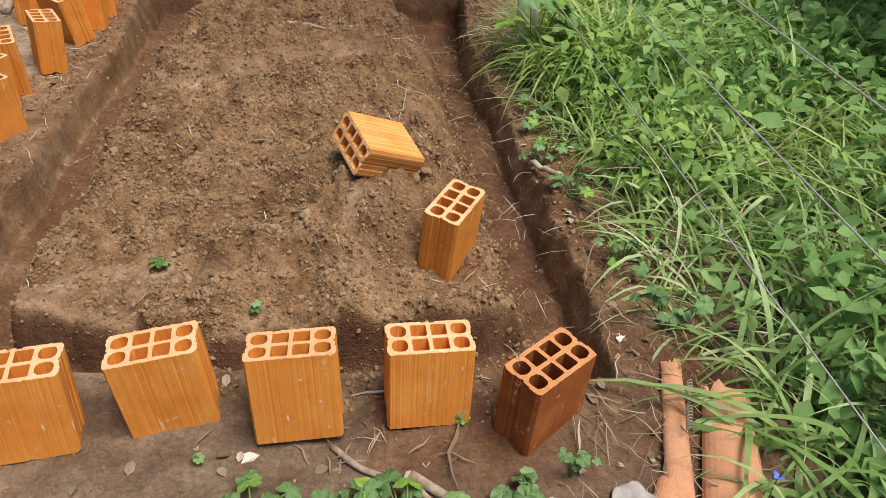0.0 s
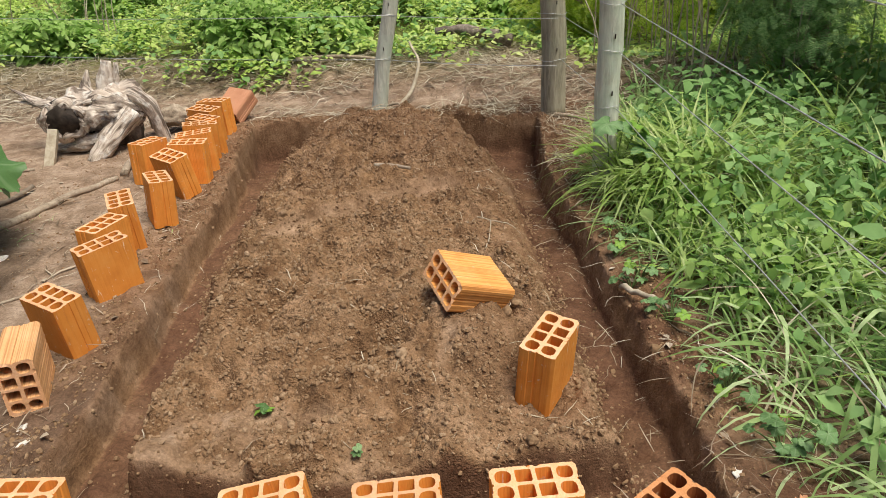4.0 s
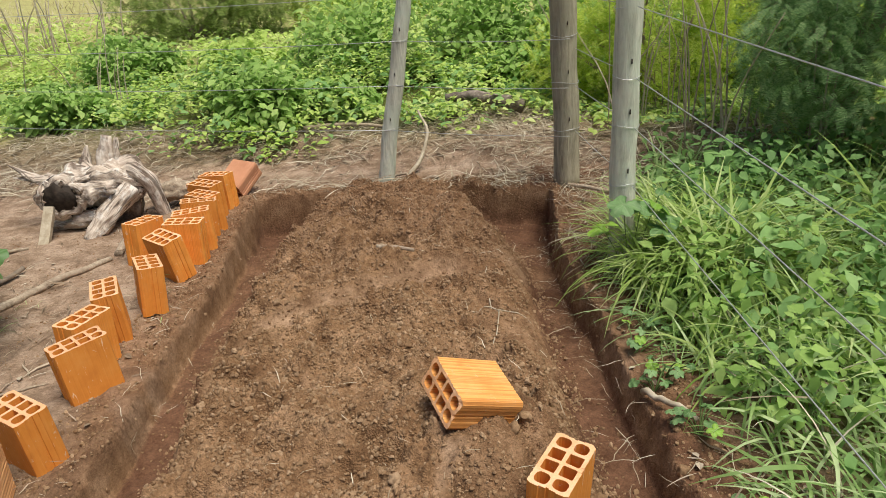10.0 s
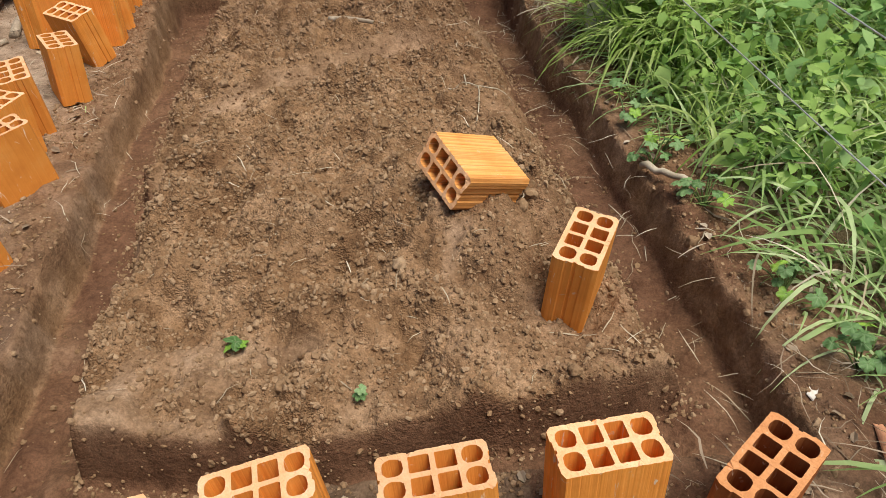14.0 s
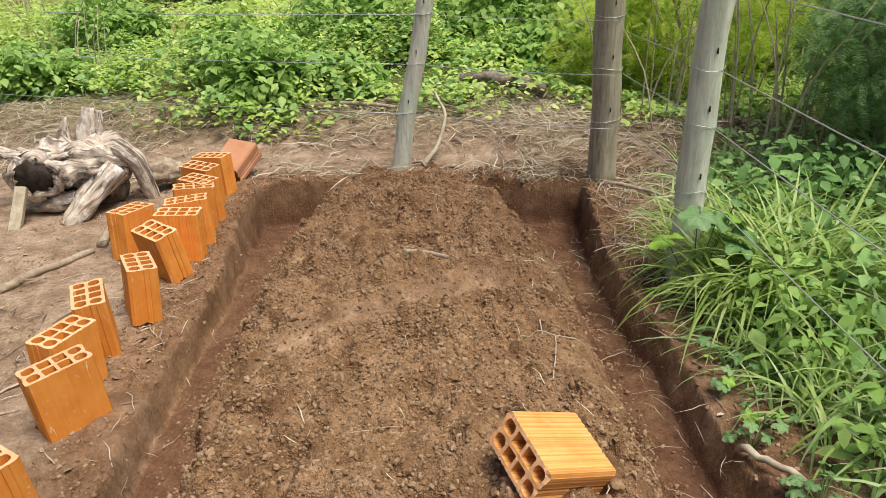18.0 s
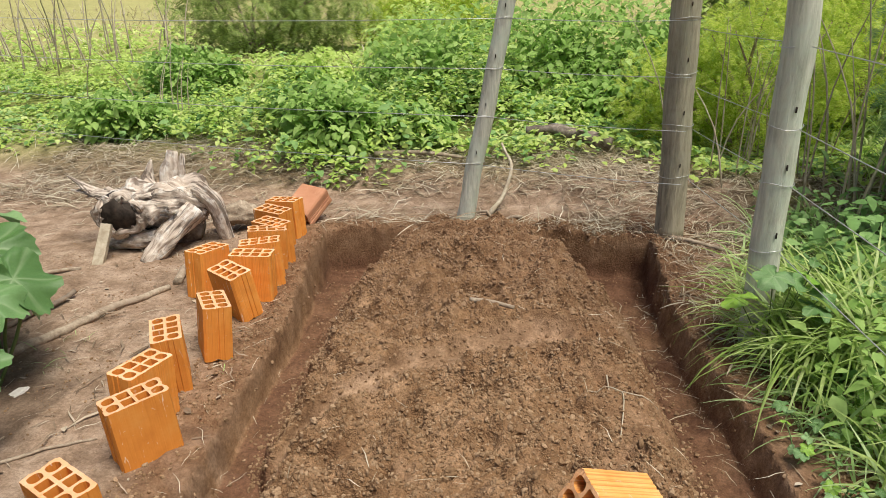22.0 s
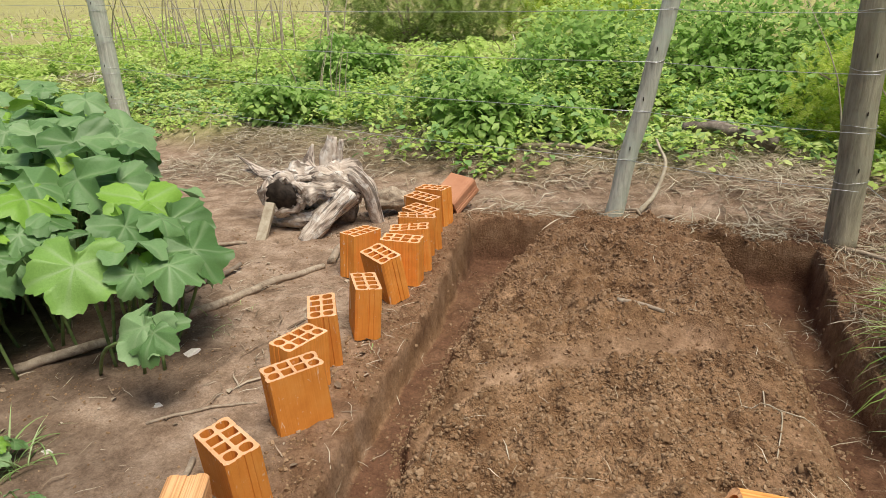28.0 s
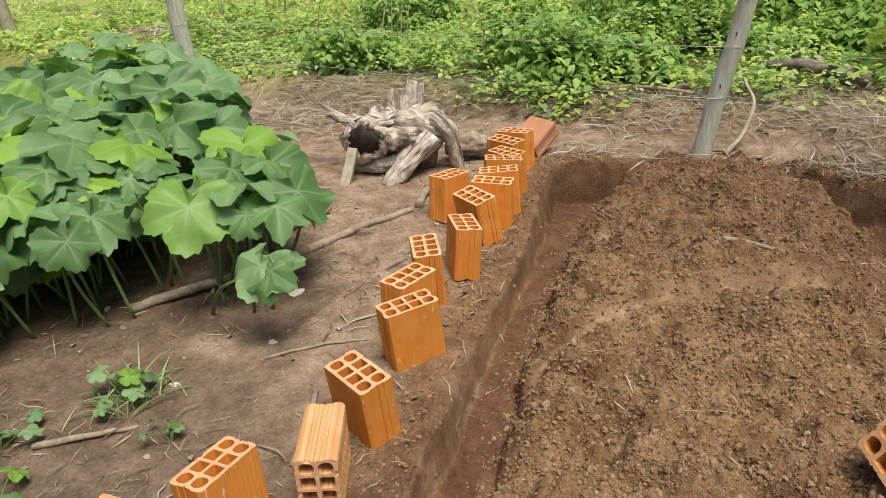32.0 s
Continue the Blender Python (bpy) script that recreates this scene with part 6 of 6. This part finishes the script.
def weed_field(name, n, xr, yr, size, seed, mat, label, thin=1.0, band=(5.0, 5.7)):
    r = np.random.RandomState(seed)
    x, y = r.uniform(*xr, n), r.uniform(*yr, n)
    e = y + 0.55 * fbm(x, y, 1.1, 3, 62) + 0.08 * (x + 1)
    near = np.exp(-((x + 2.1) / 0.55) ** 2 - ((y - 5.3) / 0.4) ** 2)
    k = r.uniform(0, 1, n) < np.maximum(smooth_step(e, *band) * np.clip(fbm(x, y, 1.5, 3, 63) * 1.9 + 0.75, 0.08, 1) * thin, near)
    x, y = x[k], y[k]
    plant_x, plant_y = np.round(x / 0.16 + 0.3 * np.sin(y * 5)) * 0.16, np.round(y / 0.16) * 0.16
    x, y = x * 0.7 + plant_x * 0.3, y * 0.7 + plant_y * 0.3
    lump = (0.30 + 1.0 * np.clip(fbm(x, y, 2.6, 3, 64) + 0.5, 0, 1)) * (0.25 + 2.0 * np.clip(fbm(x, y, 1.0, 3, 66) + 0.35, 0, 1))
    z = height(x, y, False) + canopy(x, y) * lump * r.uniform(0.15, 1.0, len(x)) ** 0.55
    leaf_cloud(name, x, y, z, size + 0 * x, mat, label, seed + 1)


weed_field("field_weeds", 52000, (-7.5, 3.0), (4.9, 8.2), 0.058, 51, WEED, "bright green leafy weeds behind the fence")
weed_field("field_weeds", 11000, (-7.5, 3.0), (4.9, 8.2), 0.085, 52, BROAD, "darker broad-leaved weeds behind the fence")
weed_field("field_weeds", 42000, (-15, 5.5), (8.0, 13.5), 0.085, 53, WEED, "bright green weeds further off in the field")
weed_field("field_weeds", 16000, (-16, -7.4), (4.9, 8.2), 0.095, 57, WEED, "bright green leafy weeds beyond the old post")
weed_field("field_weeds", 9000, (-32, 9), (13, 20), 0.20, 54, WEED, "low green weeds over the far field", 0.5)
blades("field_grass", 6000, (-30, 8), (9, 30), lambda x, y: 0.9 + 0 * x, (0.25, 0.5), 0.018, STRAW, "pale green grass over the far field", 55, (0.1, 0.7))


def bare_stalks(name, cx, cy, sx, sy, n, hgt, label, seed, r=0.008):
    rng = random.Random(seed)
    root = thing(name, Matrix.Translation((cx, cy, gz(cx, cy))), label, "shrub", "dry stalks")
    for k in range(n):
        x, y = rng.gauss(0, sx), rng.gauss(0, sy)
        h = hgt * rng.uniform(0.45, 1.1)
        lean = Vector((rng.gauss(0, 0.22), rng.gauss(0, 0.22), 0)) * h
        b = Vector((x, y, -0.05))
        part("stalk", tube("stalk", curve_path([b, b + lean * 0.3 + Vector((0, 0, h * 0.55)), b + lean + Vector((0, 0, h))], 3), [r, r, r, r * 0.8, r * 0.7, r * 0.5, r * 0.3], DRY_STALK, 5), root)


bare_stalks("dry_reeds", -8.3, 10.2, 1.0, 0.7, 30, 1.6, "pale dry reed stalks standing in the weeds", 1, 0.012)
bare_stalks("dry_reeds", -11.5, 12.0, 1.2, 0.8, 26, 2.0, "pale dry reed stalks standing in the weeds", 2, 0.014)
bare_stalks("dry_shrub", -5.2, 24.0, 0.9, 0.6, 34, 2.9, "pale leafless shrub at the field's edge", 3, 0.03)
bare_stalks("dry_shrub", -1.5, 30.0, 1.2, 0.8, 18, 3.0, "pale leafless shrub at the field's edge", 4, 0.03)
bare_stalks("dry_reeds", 1.35, 4.7, 0.35, 0.35, 26, 1.3, "thin brown bare stems behind the fence", 6, 0.006)
bare_stalks("dry_reeds", 0.85, 5.3, 0.3, 0.3, 16, 1.0, "thin brown bare stems behind the corner post", 7, 0.005)
bare_stalks("dry_reeds", -4.4, 7.0, 0.5, 0.4, 9, 0.8, "thin bare weed stalks above the leaves", 5, 0.006)


# ---- shrubs and trees ----
def crown_points(r, n, blobs):
    pts = []
    for cx, cy, cz, sx, sy, sz, w in blobs:
        m = int(n * w)
        d = r.normal(0, 1, (m, 3))
        d /= np.linalg.norm(d, axis=1)[:, None]
        rad = r.uniform(0.25, 1.0, m) ** 0.45
        lump = 0.72 + 0.65 * np.clip(fbm(d[:, 0] * 2 + cx, d[:, 1] * 2 + d[:, 2] * 1.7 + cy, 1.6, 3, 91) + 0.4, 0, 1)
        pts.append(np.stack([cx + d[:, 0] * rad * sx * lump, cy + d[:, 1] * rad * sy * lump, cz + d[:, 2] * rad * sz * lump], -1))
    return np.concatenate(pts)


def frond_shape(pairs=9):
    """A feathery leaf: leaflets in pairs along a rib."""
    vs, fs = [], []
    for i in range(pairs):
        t = (i + 0.6) / pairs
        y, z = t, -0.35 * t * t
        ln = 0.26 * (1 - 0.75 * abs(t - 0.45) ** 1.6)
        for s in (-1, 1):
            b = len(vs)
            vs += [(0, y - 0.028, z), (s * ln * 0.6, y - 0.02, z - 0.02), (s * ln, y + 0.035, z - 0.06), (0, y + 0.03, z)]
            fs.append((b, b + 1, b + 2, b + 3))
    return vs, fs


def shrub(name, base, blobs, n, leaf, size, mat, label, seed, stems=5, bark=STICK, category="shrub", thick=0.03):
    r = np.random.RandomState(seed)
    rng = random.Random(seed)
    bx, by = base
    bz = gz(bx, by)
    root = thing(name, Matrix.Translation((bx, by, bz)), label, category)
    for k in range(stems):
        q = blobs[k % len(blobs)]
        tip = Vector((q[0] - bx + rng.gauss(0, 0.3) * q[3], q[1] - by + rng.gauss(0, 0.3) * q[4], q[2] - bz + rng.uniform(0.2, 0.75) * q[5]))
        foot = Vector((rng.gauss(0, 0.08), rng.gauss(0, 0.08), -0.05))
        mid = foot.lerp(tip, 0.5) + Vector((rng.gauss(0, 0.12), rng.gauss(0, 0.12), 0.12))
        part("limb" if k else "trunk", tube("limb", curve_path([foot, mid, tip], 5), list(np.linspace(thick, thick * 0.25, 11)), bark, 7, 0.2, k), root)
    p = crown_points(r, n, blobs)
    m = len(p)
    shape = (LEAF_V, LEAF_F) if leaf == "leaf" else frond_shape()
    s = size * r.uniform(0.6, 1.2, m)
    rot = turns(r.uniform(0, 6.3, m), -r.uniform(0.0, 0.8, m), r.normal(0, 0.4, m))
    me = scatter("crown", *shape, (p - np.array([bx, by, bz]), s[:, None], rot), mat)
    ob = part("crown", me, root)
    tagged(ob, kind="stuff")
    return root


shrub("dark_shrub", (1.75, 4.6), [(1.75, 4.6, 1.3, 0.62, 0.7, 0.85, 0.45), (2.3, 4.1, 1.9, 0.7, 0.8, 0.9, 0.35), (1.45, 4.2, 0.75, 0.35, 0.4, 0.4, 0.2)], 9000, "frond", 0.085, FEATHER, "dark feathery-leaved shrub behind the fence", 81, 9, STICK, "shrub", 0.035)
shrub("dark_shrub", (2.9, 3.6), [(2.9, 3.6, 1.4, 0.9, 0.9, 1.0, 0.6), (2.5, 2.9, 1.1, 0.6, 0.6, 0.7, 0.4)], 5200, "frond", 0.11, FEATHER, "dark feathery-leaved shrub behind the fence", 82, 9, STICK, "shrub", 0.04)
shrub("yellow_shrub", (1.0, 5.9), [(1.0, 5.9, 0.75, 0.75, 0.55, 0.70, 0.6), (0.45, 6.1, 0.5, 0.5, 0.4, 0.45, 0.4)], 3600, "frond", 0.10, FEATHER_LIT, "yellow-green feathery shrub behind the corner post", 83, 7, STICK, "shrub", 0.018)
shrub("yellow_shrub", (1.9, 6.6), [(1.9, 6.6, 0.95, 0.9, 0.7, 0.9, 1.0)], 1800, "frond", 0.15, FEATHER_LIT, "yellow-green feathery shrub behind the corner post", 84, 7, STICK, "shrub", 0.02)
shrub("field_shrub", (-6.2, 12.6), [(-6.2, 12.6, 0.95, 1.5, 1.0, 0.85, 0.55), (-5.0, 12.9, 0.9, 1.1, 0.9, 0.7, 0.3), (-7.2, 13.0, 1.5, 0.8, 0.7, 0.6, 0.15)], 3200, "frond", 0.22, WEED_DARK, "dark spreading thorn shrub in the field", 85, 8, STICK, "shrub", 0.03)
shrub("field_shrub", (-3.2, 13.6), [(-3.2, 13.6, 0.7, 1.2, 0.8, 0.6, 1.0)], 1300, "frond", 0.32, FEATHER_LIT, "light green spreading shrub in the field", 86, 7, STICK, "shrub", 0.025)
shrub("field_shrub", (2.6, 12.0), [(2.6, 12.0, 1.2, 1.4, 1.0, 1.2, 1.0)], 3000, "frond", 0.34, WEED_DARK, "dark thorn shrub beyond the corner post", 87, 8, STICK, "shrub", 0.03)
shrub("field_shrub", (4.6, 7.6), [(4.6, 7.6, 1.4, 1.4, 1.2, 1.4, 1.0)], 2600, "frond", 0.32, WEED_DARK, "dark thorn shrub beyond the corner post", 88, 8, STICK, "shrub", 0.03)


for x, y, w, h, k in ((-1.0, 7.6, 1.0, 0.62, 202), (-1.9, 7.3, 0.75, 0.46, 205), (-0.1, 7.9, 0.85, 0.62, 208), (0.5, 7.0, 0.5, 0.40, 211), (-2.15, 5.55, 0.42, 0.30, 204), (-2.5, 6.1, 0.4, 0.3, 207), (-1.55, 5.75, 0.26, 0.20, 220), (-3.1, 7.4, 0.5, 0.30, 206), (-0.15, 6.9, 0.32, 0.22, 223), (-4.2, 5.9, 0.4, 0.26, 214), (-4.9, 8.2, 0.6, 0.34, 226), (-2.6, 10.4, 0.8, 0.5, 209)):
    shrub("leafy_bush", (x, y), [(x, y, gz(x, y) + h * 0.75, w, w * 0.8, h, 0.6), (x + w * 0.5, y + 0.1, gz(x, y) + h * 0.5, w * 0.6, w * 0.6, h * 0.7, 0.4)], int(1100 + 2400 * w), "leaf", 0.095, WEED if k % 3 == 2 else WEED_MID, "low leafy green bush among the field weeds", k, 6, GOURD_STEM, "shrub", 0.008)


def far_tree(x, y, h, w, seed):
    rng = random.Random(seed)
    blobs = [(x + rng.uniform(-0.5, 0.5) * w, y + rng.uniform(-0.4, 0.4) * w, h * rng.uniform(0.22, 0.62), w * rng.uniform(0.45, 0.8), w * 0.5, h * rng.uniform(0.22, 0.34), 0.2) for _ in range(5)]
    shrub("tree", (x, y), blobs, 6000, "leaf", 0.22 * h / 5, FAR_TREE_HAZE, "tree at the far side of the field, haze in its colour", seed, 6, STICK, "tree", 0.14)


for i, (x, y, h, w) in enumerate(((-25, 45, 6.5, 5.0), (-19, 52, 5.5, 5), (-29, 46, 3.4, 2.4), (-46, 60, 3.6, 3), (-8, 60, 5.0, 5), (3, 46, 5.0, 4), (8, 38, 6.5, 5), (12, 32, 6, 5), (-60, 60, 5, 5), (14, 26, 6, 5))):
    far_tree(x, y, h, w, 100 + i)


def build_hills():
    n = 90
    th = np.linspace(-1.3, 0.9, n)
    vs = []
    for k, (d, base, amp) in enumerate(((700, 0, 0), (900, 60, 25), (1200, 165, 50))):
        for a in th:
            x, y = d * math.sin(a), d * math.cos(a)
            h = -3 if k == 0 else base + amp * float(fbm(np.array([a * 3.0]), np.array([k * 2.0]), 1.2, 4, 7)[0]) * 2
            vs.append((x, y, h))
    fs = [(r * n + i, r * n + i + 1, (r + 1) * n + i + 1, (r + 1) * n + i) for r in range(2) for i in range(n - 1)]
    tagged(new("hills", mesh_arrays("hills", vs, fs, [HILL_HAZE])), "distant hills with blue haze in their colour", "hills", kind="structure")


build_hills()


def flower(x, y, z):
    root = thing("wild_flower", Matrix.Translation((x, y, gz(x, y))), "small blue wild flower in the grass", "flower")
    part("stem", tube("flower_stem", curve_path([(0.02, 0.02, 0), (0.008, 0.01, z * 0.6), (0, 0, z)], 4), 0.0015, GOURD_STEM, 5), root)
    for k, a in enumerate((0.4, 2.0, 3.9)):
        vs, fs = LEAF_V, LEAF_F
        m = Matrix.Translation((0, 0, z)) @ pose(0, 0, 0, 0, 0, math.degrees(a)) @ pose(0, 0, 0, 35, 0, 0) @ Matrix.Diagonal((0.022, 0.016, 0.016, 1))
        part("petal", mesh_arrays("petal", vs, fs, [FLOWER]), root, "", m)


flower(0.843, 0.829, 0.11)


# ---- overhanging branch with long drooping leaves ----
def long_leaf_mesh(seed):
    n = 12
    vs, fs = [], []
    for i in range(n + 1):
        t = i / n
        w = 0.11 * math.sin(math.pi * min(1, t * 1.02)) ** 0.8 * (1.15 - 0.5 * t) + 0.002
        x = 0.05 * math.sin(3.0 * t + seed)
        y = 0.04 * math.sin(4.0 * t + 2 * seed)
        wave = 0.018 * math.sin(9 * t + seed)
        vs += [(x - w, y + wave, -t), (x, y - 0.02, -t), (x + w, y - wave, -t)]
    for i in range(n):
        a = 3 * i
        fs += [(a, a + 1, a + 4, a + 3), (a + 1, a + 2, a + 5, a + 4)]
    return mesh_arrays("long_leaf", vs, fs, [LONG_LEAF])


LONG_LEAF = leaf_material("long_leaf", (0.07, 0.15, 0.035), (0.11, 0.22, 0.05), (0.16, 0.29, 0.07), 0.45, 0.25)


def overhanging_tree():
    base = Vector((-2.75, -0.95, 0.0))
    root = thing("fruit_tree", Matrix.Translation((base.x, base.y, gz(base.x, base.y))), "fruit tree with long drooping dark green leaves", "tree")
    zero = Vector(root.location)
    trunk = [base, base + Vector((0.05, 0.0, 0.9)), base + Vector((0.02, 0.05, 1.9))]
    part("trunk", tube("tree_trunk", [p - zero for p in curve_path(trunk, 6)], list(np.linspace(0.07, 0.045, 13)), STICK, 10, 0.15, 3), root)
    limb = [base + Vector((0.02, 0.05, 1.75)), Vector((-2.2, -0.25, 1.95)), Vector((-1.75, 0.4, 1.78)), Vector((-1.50, 0.72, 1.52))]
    part("limb", tube("tree_limb", [p - zero for p in curve_path(limb, 6)], list(np.linspace(0.035, 0.006, 19)), STICK, 8, 0.12, 4), root)
    meshes = [long_leaf_mesh(s) for s in range(4)]
    rng = random.Random(5)
    for k, (x, y, ztip, ln) in enumerate(((-1.497, 0.705, 1.215, 0.27), (-1.452, 0.775, 1.262, 0.24), (-1.470, 0.745, 1.295, 0.22), (-1.449, 0.790, 1.36, 0.18), (-1.515, 0.69, 1.30, 0.22), (-1.48, 0.76, 1.33, 0.20), (-1.462, 0.73, 1.33, 0.22), (-1.44, 0.80, 1.30, 0.20), (-1.505, 0.715, 1.27, 0.24))):
        m = Matrix.Translation(Vector((x + 0.01, y, ztip + ln)) - zero) @ pose(0, 0, 0, rng.uniform(-6, 6), rng.uniform(-7, 7), 58 + rng.uniform(-28, 28)) @ Matrix.Diagonal((ln, ln, ln, 1))
        leaf = part("leaf", meshes[k % 4], root, "", m)
        a, b = Vector((x + 0.01, y, ztip + ln)), Vector((-1.50, 0.72, 1.53))
        part("leaf_stalk", tube("leaf_stalk", [b - zero, b.lerp(a, 0.5) + Vector((0, 0, 0.01)) - zero, a - zero], 0.0022, GOURD_STEM, 5), root)


overhanging_tree()
